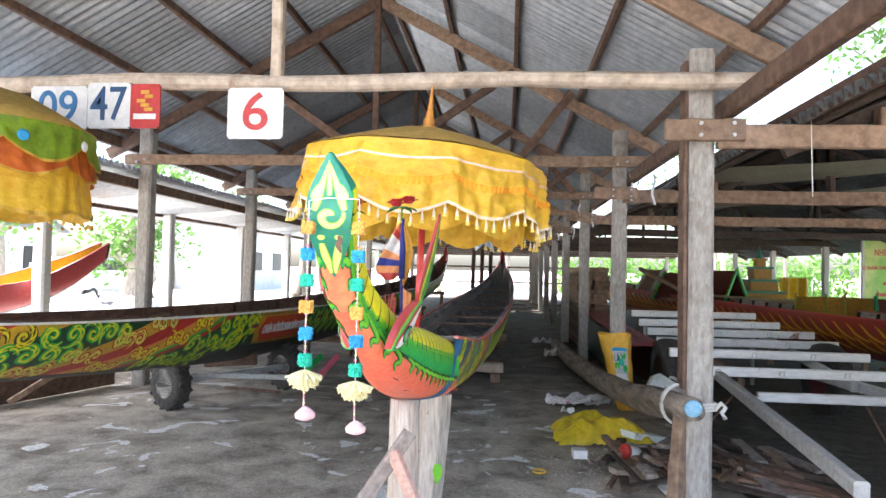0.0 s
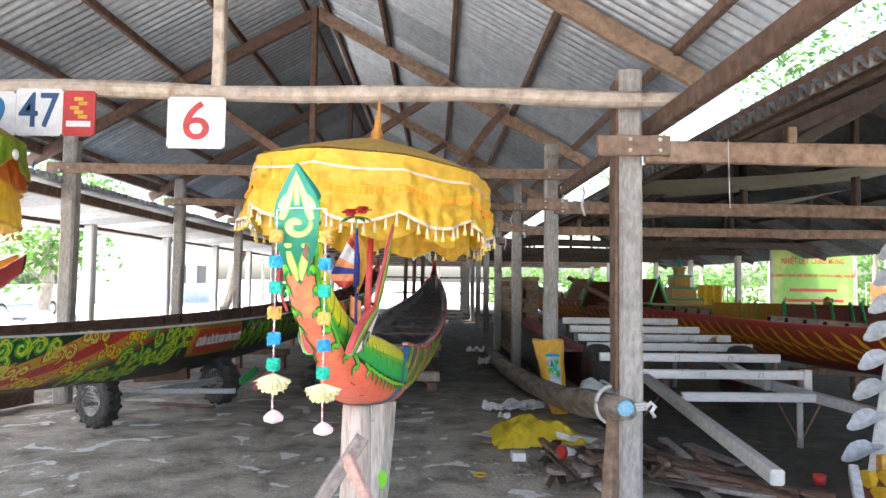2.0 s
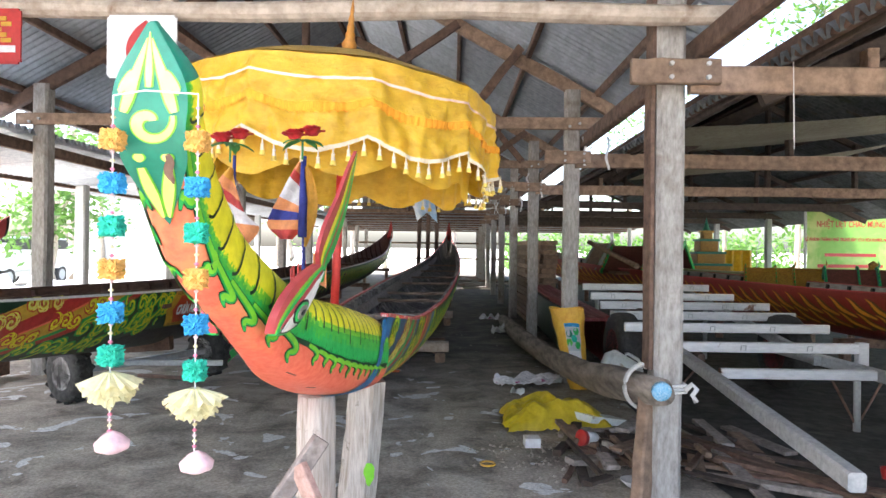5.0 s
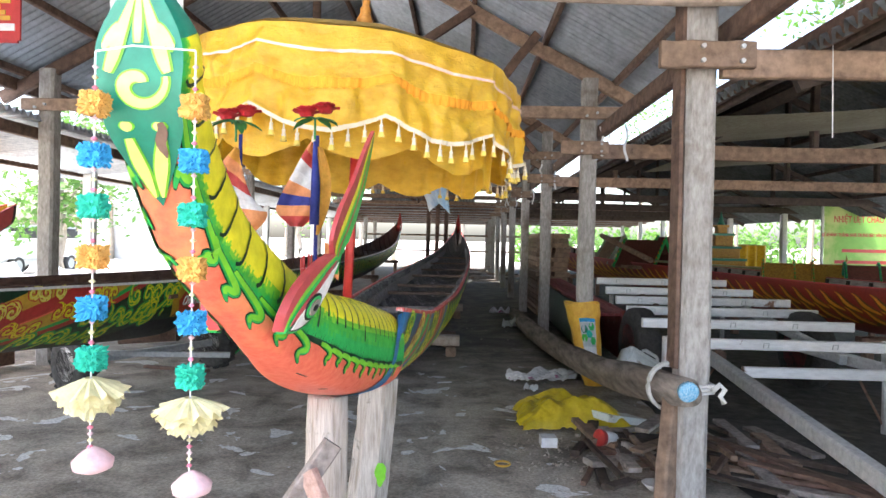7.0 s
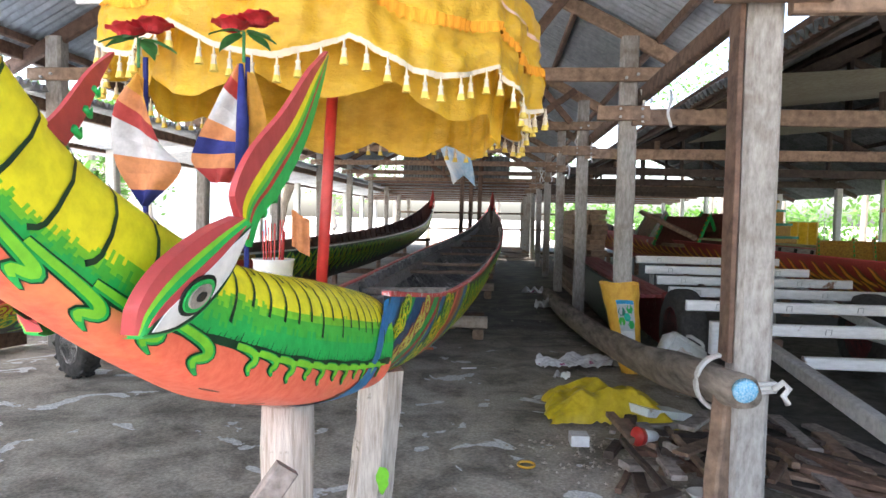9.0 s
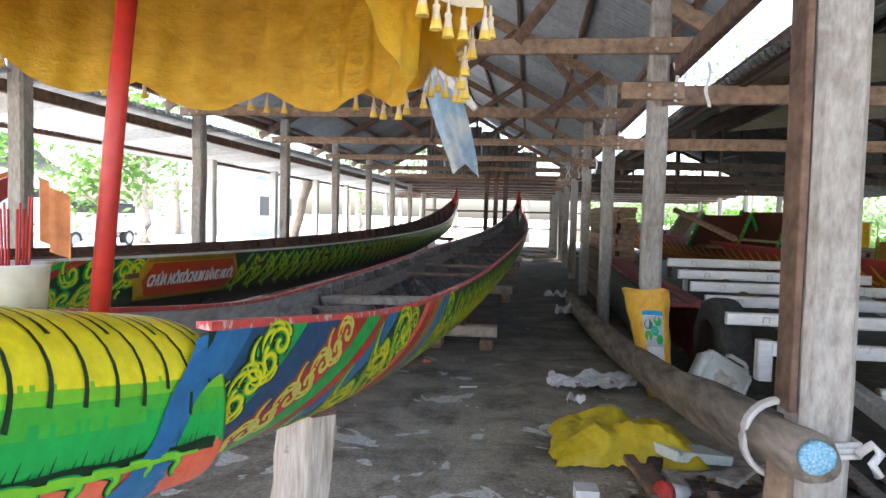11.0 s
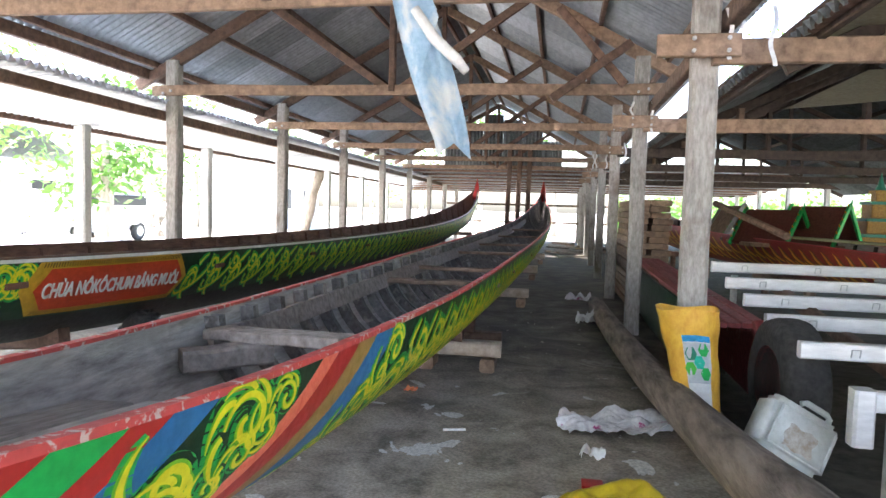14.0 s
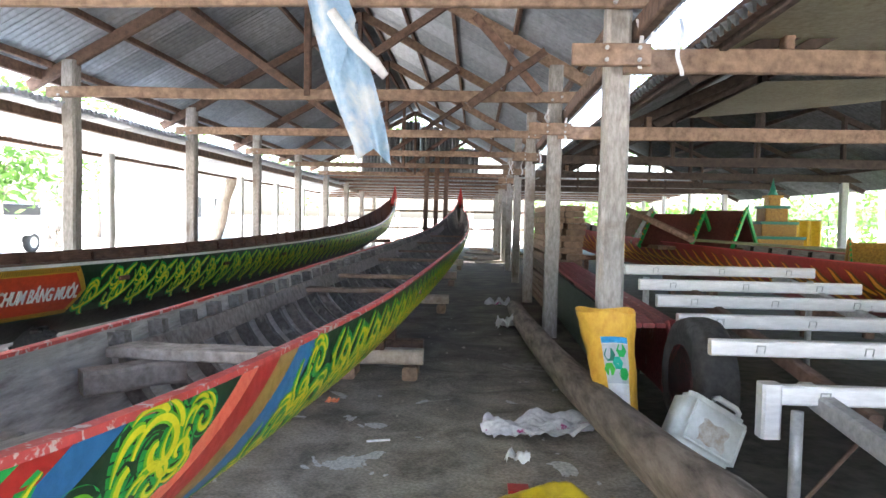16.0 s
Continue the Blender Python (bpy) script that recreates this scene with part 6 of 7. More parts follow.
def wheel_parts(root, centre, axle, r, w, rim_mat, lugs=0):
    m = Matrix.Translation(centre) @ Vector(axle).to_track_quat("Z", "Y").to_matrix().to_4x4()
    bm = bmesh.new()
    lathe(bm, [(r * 0.56, -w / 2), (r * 0.8, -w * 0.54), (r * 0.96, -w * 0.42), (r, -w * 0.2), (r, w * 0.2), (r * 0.96, w * 0.42), (r * 0.8, w * 0.54), (r * 0.56, w / 2), (r * 0.56, -w / 2)], (0, 0, 0), n=40)
    bmesh.ops.transform(bm, matrix=m, verts=bm.verts[:])
    tyre = part("tyre", bm, RUBBER, root, "ribbed dusty tyre", smooth=True)
    if lugs:
        bm = bmesh.new()
        box(bm, (0, 0, 0), (r * 0.1, r * 0.16, w * 0.5))
        bmesh.ops.bevel(bm, geom=bm.edges[:], offset=r * 0.02, segments=1, affect="EDGES")
        lug_me = bpy.data.meshes.new("lug")
        bm.to_mesh(lug_me)
        bm.free()
        lug_me.materials.append(RUBBER)
    for k in range(lugs):
        for sgn in (-1, 1):
            a = 2 * math.pi * (k + (0.5 if sgn > 0 else 0)) / lugs
            lug = new("lug", lug_me)
            lug.parent = tyre
            lug.matrix_basis = m @ pose(0, 0, 0, 0, 0, math.degrees(a)) @ pose(r * 1.0, 0, sgn * w * 0.25, sgn * 32, 0, 0)
    bm = bmesh.new()
    lathe(bm, [(r * 0.57, -w * 0.5), (r * 0.52, -w * 0.42), (r * 0.48, -w * 0.2), (r * 0.2, -w * 0.15), (r * 0.18, -w * 0.36), (0, -w * 0.38)], (0, 0, 0), n=32)
    lathe(bm, [(r * 0.57, w * 0.5), (r * 0.52, w * 0.42), (r * 0.48, w * 0.2), (r * 0.2, w * 0.15), (r * 0.18, w * 0.36), (0, w * 0.38)], (0, 0, 0), n=32)
    for k in range(5):
        a = 2 * math.pi * k / 5
        tube(bm, [(r * 0.3 * math.cos(a), r * 0.3 * math.sin(a), -w * 0.26), (r * 0.3 * math.cos(a), r * 0.3 * math.sin(a), -w * 0.16)], r * 0.03, n=6)
    bmesh.ops.transform(bm, matrix=m, verts=bm.verts[:])
    part("rim", bm, rim_mat, root, smooth=False)


wheel_parts(trailer, (2.0, 7.25, 0.37), (1, 0.05, 0), 0.37, 0.22, CRIMSON)
wheel_parts(trailer, (3.6, 7.25, 0.37), (1, 0.05, 0), 0.37, 0.22, CRIMSON)

# handcart under the painted boat
cart = thing("boat_cart", "two-wheeled tractor-tyre cart under the painted boat", "cart")
RIM_WHITE = surface("rusty_white_rim", (0.78, 0.77, 0.75), (0.55, 0.5, 0.45), rough=0.6, stain=(0.28, 0.13, 0.08), stain_scale=14, stain_at=(0.6, 0.68), vary=0)
wheel_parts(cart, (-3.0, 6.25, 0.255), (0.5, 0.87, 0), 0.255, 0.15, RIM_WHITE, lugs=14)
wheel_parts(cart, (-2.27, 7.52, 0.255), (0.5, 0.87, 0), 0.255, 0.15, RIM_WHITE, lugs=14)
steel("axle_bar", (-2.95, 6.35, 0.26), (-2.3, 7.45, 0.26), 0.07, 0.06, STEEL_GREY, cart)
steel("cart_bed", (-2.95, 6.9, 0.42), (-2.4, 6.9, 0.46), 0.1, 0.2, TIMBER_RED, cart)
steel("cart_bar", (-2.9, 6.5, 0.3), (-1.9, 6.9, 0.24), 0.05, 0.05, STEEL_GREY, cart)
for y in (2.3, 10.5, 14, 18, 21.5):
    cx, hw, kz, gz = sat(y)
    single("trestle", lambda bm: [timber(bm, (cx - 0.45, y, kz - 0.05), (cx + 0.45, y, kz - 0.05), 0.12, 0.1, seg=3), timber(bm, (cx - 0.35, y, 0), (cx - 0.35, y, kz - 0.08), 0.1, 0.1, seg=2), timber(bm, (cx + 0.35, y, 0), (cx + 0.35, y, kz - 0.08), 0.1, 0.1, seg=2)], TIMBER_RED, "dark timber trestle under the painted boat", "trestle", "trestles")
for y in (8, 11, 14.5, 18):
    cx, hw, kz, gz = tat(y)
    single("trestle", lambda bm: [timber(bm, (cx - 0.45, y, kz - 0.05), (cx + 0.45, y, kz - 0.05), 0.12, 0.1, seg=3), timber(bm, (cx - 0.35, y, 0), (cx - 0.35, y, kz - 0.08), 0.1, 0.1, seg=2), timber(bm, (cx + 0.35, y, 0), (cx + 0.35, y, kz - 0.08), 0.1, 0.1, seg=2)], TIMBER_RED, "dark timber trestle under the red boat", "trestle", "trestles")
rnd = random.Random(9)
for k, (a, b, w, h, m) in enumerate((((-4.9, 5.2, 0.12), (-4.25, 7.3, 0.14), 0.05, 0.24, TIMBER_RED), ((-4.5, 6.0, 0.05), (-4.25, 6.35, 0.3), 0.04, 0.06, TIMBER), ((-2.2, 8.0, 0.3), (-2.55, 8.1, 0.02), 0.03, 0.08, RED), ((-2.0, 8.1, 0.32), (-2.35, 8.2, 0.02), 0.03, 0.08, GREEN), ((-1.85, 8.3, 0.3), (-2.1, 8.35, 0.02), 0.03, 0.07, PINK), ((-2.9, 7.3, 0.03), (-2.2, 7.15, 0.03), 0.05, 0.03, TIMBER_RED))):
    single("loose_plank", lambda bm: timber(bm, a, b, w, h, seg=4, seed=k), m, "loose dusty plank lying under the boat", "plank", "planks under the boat")

# dark rubble between the boats
for k in range(16):
    x, y, r = rnd.uniform(-1.6, -1.15), rnd.uniform(8.2, 13), rnd.uniform(0.08, 0.2)

    def lump(bm, x=x, y=y, r=r, k=k):
        bmesh.ops.create_icosphere(bm, subdivisions=2, radius=r)
        for v in bm.verts:
            v.co *= 1 + 0.35 * noise.noise(v.co * 9 + Vector((k, 0, 0)))
            v.co.z = max(v.co.z * 0.7, -r * 0.45)
            v.co += Vector((x, y, r * 0.45))
    single("rubble_stone", lump, RUBBER if k % 3 else CONCRETE_POST, "dark lump of rubble lying between the boats", "stone", "rubble between the boats")

# red timber bench and stacked planks behind the second post
bench = thing("red_chest", "long narrow red-painted chest with slatted top", "chest")
REDWOOD = surface("worn_red_painted_wood", (0.32, 0.06, 0.055), (0.16, 0.03, 0.03), rough=0.6, bump=0.1, stain=(0.42, 0.3, 0.27), stain_scale=8, stain_at=(0.62, 0.7), vary=0.15)
for k in range(4):
    bm = bmesh.new()
    timber(bm, (1.72 + 0.085 * k, 7.65, 0.62 + 0.002 * k), (1.72 + 0.085 * k, 12.4, 0.72), 0.078, 0.03, seg=6, seed=k)
    part("slat", bm, REDWOOD, bench)
for x, m in ((1.69, DARKGREEN), (2.04, REDWOOD)):
    bm = bmesh.new()
    timber(bm, (x, 7.7, 0.33), (x, 12.4, 0.4), 0.03, 0.52, seg=6)
    part("side_board", bm, m, bench)
bm = bmesh.new()
timber(bm, (1.97, 7.62, 0.66), (2.05, 7.25, 0.02), 0.14, 0.05, seg=3)
part("end_board", bm, REDWOOD, bench, "sloping red end board")
stack = thing("plank_stack", "tall stack of grey sawn planks", "planks")
for k in range(17):
    for q in range(2):
        bm = bmesh.new()
        z = 0.05 + 0.09 * k
        timber(bm, (1.82 + 0.3 * q + rnd.uniform(-0.03, 0.03), 13.1 + rnd.uniform(-0.06, 0.06), z), (1.82 + 0.3 * q + rnd.uniform(-0.05, 0.05), 15.4, z), 0.28, 0.084, seg=3, seed=k)
        part("plank", bm, TIMBER, stack)

# hanging blue banner, shreds of cloth
BANNER_BLUE = surface("faded_blue_banner_cloth", (0.42, 0.58, 0.72), (0.3, 0.45, 0.6), rough=0.75, bump=0.08, vary=0, stain=(0.7, 0.72, 0.72), stain_scale=2.4, stain_at=(0.5, 0.6), through_light=0.35)
hang = thing("hanging_cloth", "faded blue and white cloth banner draped over a tie beam", "banner")


def cloth_f(u, v):
    x = -0.3 + 0.33 * v + (u - 0.5) * (0.2 + 0.08 * math.sin(3.1 * v))
    return Vector((x, 7.2 + 0.03 * math.sin(u * 12 + v * 3) + 0.04 * v, 2.74 - 1.02 * v - 0.12 * abs(u - 0.45) * (1 if v < 0.95 else 1.6)))


bm = bmesh.new()
sheet(bm, cloth_f, 24, 30)
part("drape", bm, BANNER_BLUE, hang, smooth=True)
bm = bmesh.new()
sheet(bm, lambda u, v: Vector((-0.42 + 0.24 * u + 0.1 * v, 7.16 + 0.02 * math.sin(u * 8), 2.72 - (0.62 - abs(u - 0.6) * 0.9) * v)), 16, 14)
part("flap", bm, BANNER_BLUE, hang, smooth=True)
bm = bmesh.new()
tube(bm, [(-0.22, 7.14, 2.5), (-0.1, 7.15, 2.33), (0.04, 7.16, 2.2), (0.1, 7.17, 2.13)], [0.03, 0.035, 0.035, 0.025], n=12)
part("rolled_edge", bm, SHEET_WHITE, hang, smooth=True)
for k in range(9):
    x, y = XR + rnd.uniform(-0.2, 0.35), rnd.choice(ROWS_Y[2:6]) + rnd.uniform(-0.3, -0.16)
    L = rnd.uniform(0.12, 0.42)
    single("cloth_shred", lambda bm: sheet(bm, lambda u, v: Vector((x + 0.025 * (u - 0.5) + 0.015 * math.sin(v * 8 + k), y + 0.01 * math.sin(v * 5), 2.5 - L * v)), 3, 10), SHEET_WHITE, "thin white shred of cloth hanging from a beam", "cloth", "hanging shreds", smooth=True)
single("dangling_rope", lambda bm: tube(bm, [(2.05, 4.1, 2.4), (2.06, 4.1, 1.9)], 0.003, n=5), WHITE, "thin white cord hanging from the tie beam", "cord")
for x0, y0, z0, x1, sag in ((2.2, 6.3, 2.42, 5.6, 0.1), (2.8, 8.4, 2.38, 5.8, 0.14)):
    single("roof_tarpaulin", lambda bm: sheet(bm, lambda u, v: Vector((x0 + (x1 - x0) * u, y0 + 1.8 * v, z0 + 0.35 * u - sag * math.sin(math.pi * u) * (0.6 + 0.4 * math.sin(v * 5)))), 24, 12), surface("dusty_olive_tarpaulin", (0.42, 0.4, 0.28), (0.3, 0.27, 0.18), rough=0.7, vary=0.2, through_light=0.3), "sagging dusty tarpaulin slung under the roof", "tarpaulin", "tarpaulins under the roof", smooth=True)
for a, b in (((1.35, 10.4, 3.1), (0.55, 10.3, 2.5)), ((0.95, 7.3, 3.4), (0.4, 7.2, 2.66)), ((0.6, 10.5, 3.5), (1.3, 10.4, 2.66))):
    member("strut", a, b, 0.05, 0.09, TIMBER_RED)
for x, y in ((-0.9, 23.2), (-0.6, 23.3), (-0.3, 23.2)):
    single("timber_post", lambda bm: timber(bm, (x, y, 0), (x + 0.05, y, 3.2), 0.14, 0.14, seg=6), TIMBER_RED, "dark rough timber post under the gable", "post", "gable posts")
for z in (0.9, 1.6):
    single("end_rail", lambda bm: timber(bm, (-4, 30.5, z), (3, 30.5, z), 0.06, 0.08, seg=6), TIMBER, "plain timber rail across the far end", "rail", "end rails")

# second umbrella and the small boat on the open side
um2 = thing("tiered_umbrella", "green, orange and gold tiered umbrella with embroidery", "umbrella")
UC = Vector((-2.72, 3.55, 0))
GREEN_SATIN = surface("green_satin", (0.26, 0.4, 0.02), (0.13, 0.24, 0.01), rough=0.35, bump=0.6, fine=2.5, through_light=0.3, vary=0)
ORANGE_SATIN = surface("orange_satin", (0.68, 0.17, 0.02), (0.45, 0.07, 0.01), rough=0.35, bump=0.6, fine=2.5, through_light=0.3, vary=0)


def tier_pt(u, v, r0, z0, z1, ph, scallop, out=0.0):
    """A hanging tier with scalloped lower edge and soft creases."""
    a = u * 2 * math.pi
    r = r0 + 0.03 * v + 0.012 * noise.noise((a * 9, v * 3, ph)) + 0.006 * math.sin(a * 31 + ph) * v + out
    return UC + Vector((r * math.cos(a), r * math.sin(a), z0 + (z1 - z0) * v - scallop * v * abs(math.sin(a * 4 + ph))))


for nm, m, r0, z0, z1, ph, sc in (("green_tier", GREEN_SATIN, 0.53, 2.18, 2.06, 0, 0.1), ("orange_tier", ORANGE_SATIN, 0.515, 2.1, 1.95, 0.7, 0.07), ("gold_tier", SILK, 0.5, 2.0, 1.7, 0.2, 0.03)):
    bm = bmesh.new()
    sheet(bm, lambda u, v: tier_pt(u, v, r0, z0, z1, ph, sc), 200, 10)
    part(nm, bm, m, um2, smooth=True)
    bm = bmesh.new()
    sheet(bm, lambda u, v: tier_pt(u, 0.94 + 0.07 * v, r0, z0, z1, ph, sc, 0.004), 200, 1)
    part("gold_braid", bm, GOLD, um2)
bm = bmesh.new()
lathe(bm, [(0.54, 2.18), (0.4, 2.27), (0.2, 2.38), (0.0, 2.44)], UC, n=40)
part("canopy", bm, SILK_TOP, um2, smooth=True)
bm = bmesh.new()
tube(bm, [UC + Vector((0, 0, 1.0)), UC + Vector((0, 0, 2.4))], 0.018, n=10)
part("pole", bm, RED, um2)
for k in range(40):
    a = 2 * math.pi * k / 40
    bm = bmesh.new()
    bmesh.ops.create_icosphere(bm, subdivisions=1, radius=0.012)
    bmesh.ops.translate(bm, vec=UC + Vector((0.53 * math.cos(a), 0.53 * math.sin(a), 1.635)), verts=bm.verts[:])
    part("bobble", bm, GOLD, um2)
    if k % 4 == 0:
        bm = bmesh.new()
        lathe(bm, [(0.03, 0), (0.02, 0.006), (0, 0.008)], (0, 0, 0), n=12)
        bmesh.ops.transform(bm, matrix=Matrix.Translation(UC + Vector((0.575 * math.cos(a), 0.575 * math.sin(a), 2.08))) @ Vector((math.cos(a), math.sin(a), 0)).to_track_quat("Z", "Y").to_matrix().to_4x4(), verts=bm.verts[:])
        part("embroidered_flower", bm, PAPER["blue"] if k % 8 else WHITE, um2)
FOURTH = [(3.2, -7.4, 0.12, 0.75, 1.1), (4.5, -7.2, 0.35, 0.62, 1.05), (6.5, -6.8, 0.42, 0.58, 1.05), (8.0, -6.3, 0.36, 0.72, 1.15), (8.8, -6.0, 0.2, 1.0, 1.42), (9.4, -5.75, 0.07, 1.45, 1.72)]
fourth = thing("small_boat", "small red and gold boat with upswept bow", "boat", "boats in the shed")
ff, fg, fat_ = hull(fourth, FOURTH, 3.2, 9.4, BLACK, GOLD, CRIMSON, steps=40, rings=18)
for y0, y1, m in ((6.6, 6.85, GREEN), (6.85, 7.0, GOLD), (7.0, 7.3, CRIMSON), (7.3, 7.5, GREEN), (7.5, 9.35, CRIMSON)):
    bm = bmesh.new()
    sheet(bm, lambda u, v: ff(y0 + (y1 - y0) * u, 0.3 + 0.69 * v) + Vector((0.005, 0, 0)), 12, 10)
    part("painted_band", bm, m, fourth)
for k in range(2):
    y = (4.6, 7.4)[k]
    single("trestle", lambda bm: [timber(bm, (-7.4 + 0.4 * k, y, 0.52 + 0.08 * k), (-6.2 + 0.1 * k, y, 0.52 + 0.08 * k), 0.12, 0.1, seg=2), timber(bm, (-7.1, y, 0), (-7.1, y, 0.5), 0.1, 0.1, seg=2), timber(bm, (-6.5, y, 0), (-6.5, y, 0.5), 0.1, 0.1, seg=2)], TIMBER, "timber trestle under the small boat", "trestle", "trestles")

# ---- gilded model shrines and roof pieces beyond the red boat ----
GILT = surface("carved_gilt", (0.5, 0.28, 0.04), (0.2, 0.1, 0.02), scale=(9, 9, 9), rough=0.5, metal=0.2, bump=0.6, vary=0.1)
MAROON = surface("maroon_board", (0.16, 0.045, 0.03), (0.08, 0.022, 0.016), rough=0.6, vary=0.1)
table = thing("long_table", "long low plank table under the model shrines", "table")
for x in (4.5, 6.9):
    for y in (14.2, 16.0):
        bm = bmesh.new()
        timber(bm, (x, y, 0), (x, y, 0.86), 0.08, 0.08, seg=2)
        part("leg", bm, TIMBER, table)
bm = bmesh.new()
timber(bm, (3.6, 15.1, 0.9), (7.2, 15.1, 0.88), 2.1, 0.06, seg=4)
part("tabletop", bm, TIMBER, table)
shrine = thing("model_stupa", "small tiered gold and green model stupa", "model", at=(5.75, 14.9, 0.91))
for k, (w, z0, z1) in enumerate(((0.75, 0, 0.2), (0.58, 0.2, 0.45), (0.38, 0.45, 0.72), (0.2, 0.72, 0.9))):
    bm = bmesh.new()
    box(bm, (0, 0, (z0 + z1) / 2), (w, w, z1 - z0))
    bmesh.ops.bevel(bm, geom=bm.edges[:], offset=0.012, segments=1, affect="EDGES")
    part("tier", bm, GILT, shrine)
    bm = bmesh.new()
    box(bm, (0, 0, z1 - 0.025), (w + 0.05, w + 0.05, 0.05))
    part("cornice", bm, TEAL if k < 3 else GILT, shrine)
bm = bmesh.new()
lathe(bm, [(0.09, 0.9), (0.05, 0.98), (0.035, 1.05), (0.012, 1.15), (0, 1.2)], (0, 0, 0), n=12)
part("spire", bm, TEAL, shrine, smooth=True)


def gable_model(x, y, z, w, h, L, mat, trim, turn=0.0, open_front=False, label="maroon model temple roof with painted gable boards"):
    g = thing("model_roof", label, "model", "model temple roofs", (x, y, z))
    g.rotation_euler = (0, 0, turn)
    for s in (-1, 1):
        bm = bmesh.new()
        timber(bm, (s * w / 2, -L / 2, 0.02), (s * w / 2, L / 2, 0.02), 0.02, 0.02, seg=1)
        q = [bm.verts.new(p) for p in ((s * w / 2, -L / 2, 0), (s * w / 2, L / 2, 0), (0, L / 2, h), (0, -L / 2, h))]
        r = [bm.verts.new(v.co + Vector((-s * 0.02, 0, -0.025))) for v in q]
        for fc in ((q[0], q[1], q[2], q[3]), (r[3], r[2], r[1], r[0]), (q[0], q[3], r[3], r[0]), (q[1], r[1], r[2], q[2])):
            bm.faces.new(fc)
        part("slope", bm, mat, g)
        for yy in (-L / 2 - 0.02, L / 2 + 0.02):
            bm = bmesh.new()
            timber(bm, (s * (w / 2 + 0.03), yy, -0.03), (0, yy, h + 0.02), 0.035, 0.07, seg=3, wob=0)
            part("gable_board", bm, trim, g)
            bm = bmesh.new()
            for k in range(6):
                t = (k + 0.5) / 6
                tube(bm, [(s * (w / 2) * (1 - t), yy, h * t + 0.03), (s * (w / 2 + 0.03) * (1 - t) + s * 0.02, yy, h * t + 0.085)], [0.02, 0.003], n=6)
            part("crest", bm, ORANGE_FRINGE if trim is GREEN else GREEN, g)
    bm = bmesh.new()
    tube(bm, [(0, -L / 2, h), (0, -L / 2 - 0.05, h + 0.06), (0, -L / 2 - 0.03, h + 0.15)], [0.025, 0.015, 0.003], n=8)
    part("finial", bm, trim, g, smooth=True)
    return g


gable_model(4.75, 14.6, 0.91, 0.8, 0.62, 0.9, MAROON, GREEN, 0.7)
gable_model(4.1, 14.7, 0.91, 0.8, 0.55, 0.9, MAROON, GREEN, 0.75)
gable_model(3.85, 16.2, 0.93, 0.7, 0.6, 0.8, TIMBER, STEEL_GREY, 0.2, label="bare grey model roof with pale edges")
tb2 = thing("low_trestle_table", "low timber table under the gilded roof pieces", "table")
bm = bmesh.new()
timber(bm, (4.6, 10.6, 0.78), (7.4, 9.6, 0.76), 1.0, 0.06, seg=3)
part("tabletop", bm, TIMBER, tb2)
for x, y in ((5.7, 10.6), (5.8, 9.8), (7.2, 10.0), (7.1, 9.4)):
    bm = bmesh.new()
    timber(bm, (x, y, 0), (x, y, 0.76), 0.07, 0.07, seg=2)
    part("leg", bm, TIMBER, tb2)
for x, y, w, m in ((5.0, 10.5, 0.45, GILT), (5.4, 10.4, 0.45, GILT), (5.9, 10.0, 0.5, MAROON), (6.3, 9.9, 0.5, MAROON), (6.75, 9.7, 0.5, MAROON)):
    gable_model(x, y, 0.8, w, 0.33, 0.6, m, GILT if m is GILT else TEAL, 1.2, label="carved gilt model roof with curled finials" if m is GILT else "maroon model temple roof with green gable boards")
single("pole_board", lambda bm: tube(bm, [(3.05, 14.0, 1.52), (3.4, 11.8, 1.1)], 0.05, n=8), TIMBER, "grey pole leaning across the red boat", "pole")
single("long_board", lambda bm: timber(bm, (3.6, 12.2, 1.08), (5.6, 11.2, 0.99), 0.3, 0.03, seg=4), surface("olive_painted_board", (0.3, 0.32, 0.16), (0.2, 0.2, 0.1), rough=0.7), "long olive board lying across the red boat", "board")
single("gilt_column", lambda bm: lathe(bm, [(0.07, 0), (0.07, 0.03)] + [(0.055 + 0.012 * (k % 2), 0.05 + 0.04 * k) for k in range(10)] + [(0.0, 0.46)], (6.25, 10.05, 0.8), n=14), GILT, "small gilt turned column among the model roofs", "column")

# gilded roof panel with scale tiles near the path, and silver leaf crest
GOLD_SCALE = surface("yellow_gold_scale_tile", (0.72, 0.47, 0.03), (0.5, 0.3, 0.02), rough=0.45, metal=0.1, vary=0.2)
roofp = thing("scale_tiled_roof_piece", "gilded scale-tiled temple roof piece with silver leaf crest", "roof piece")
b0, b1, t1, t0 = Vector((3.0, 4.1, 0.2)), Vector((4.2, 3.7, 0.2)), Vector((4.6, 4.3, 1.75)), Vector((3.65, 4.6, 1.75))


def roofp_f(u, v):
    return (b0 * (1 - u) + b1 * u) * (1 - v) + (t0 * (1 - u) + t1 * u) * v


nv_ = (b1 - b0).cross(t0 - b0).normalized()
nv_ = nv_ if nv_.y < 0 else -nv_
bm = bmesh.new()
sheet(bm, roofp_f, 4, 4)
part("panel", bm, STEEL_GREY, roofp)


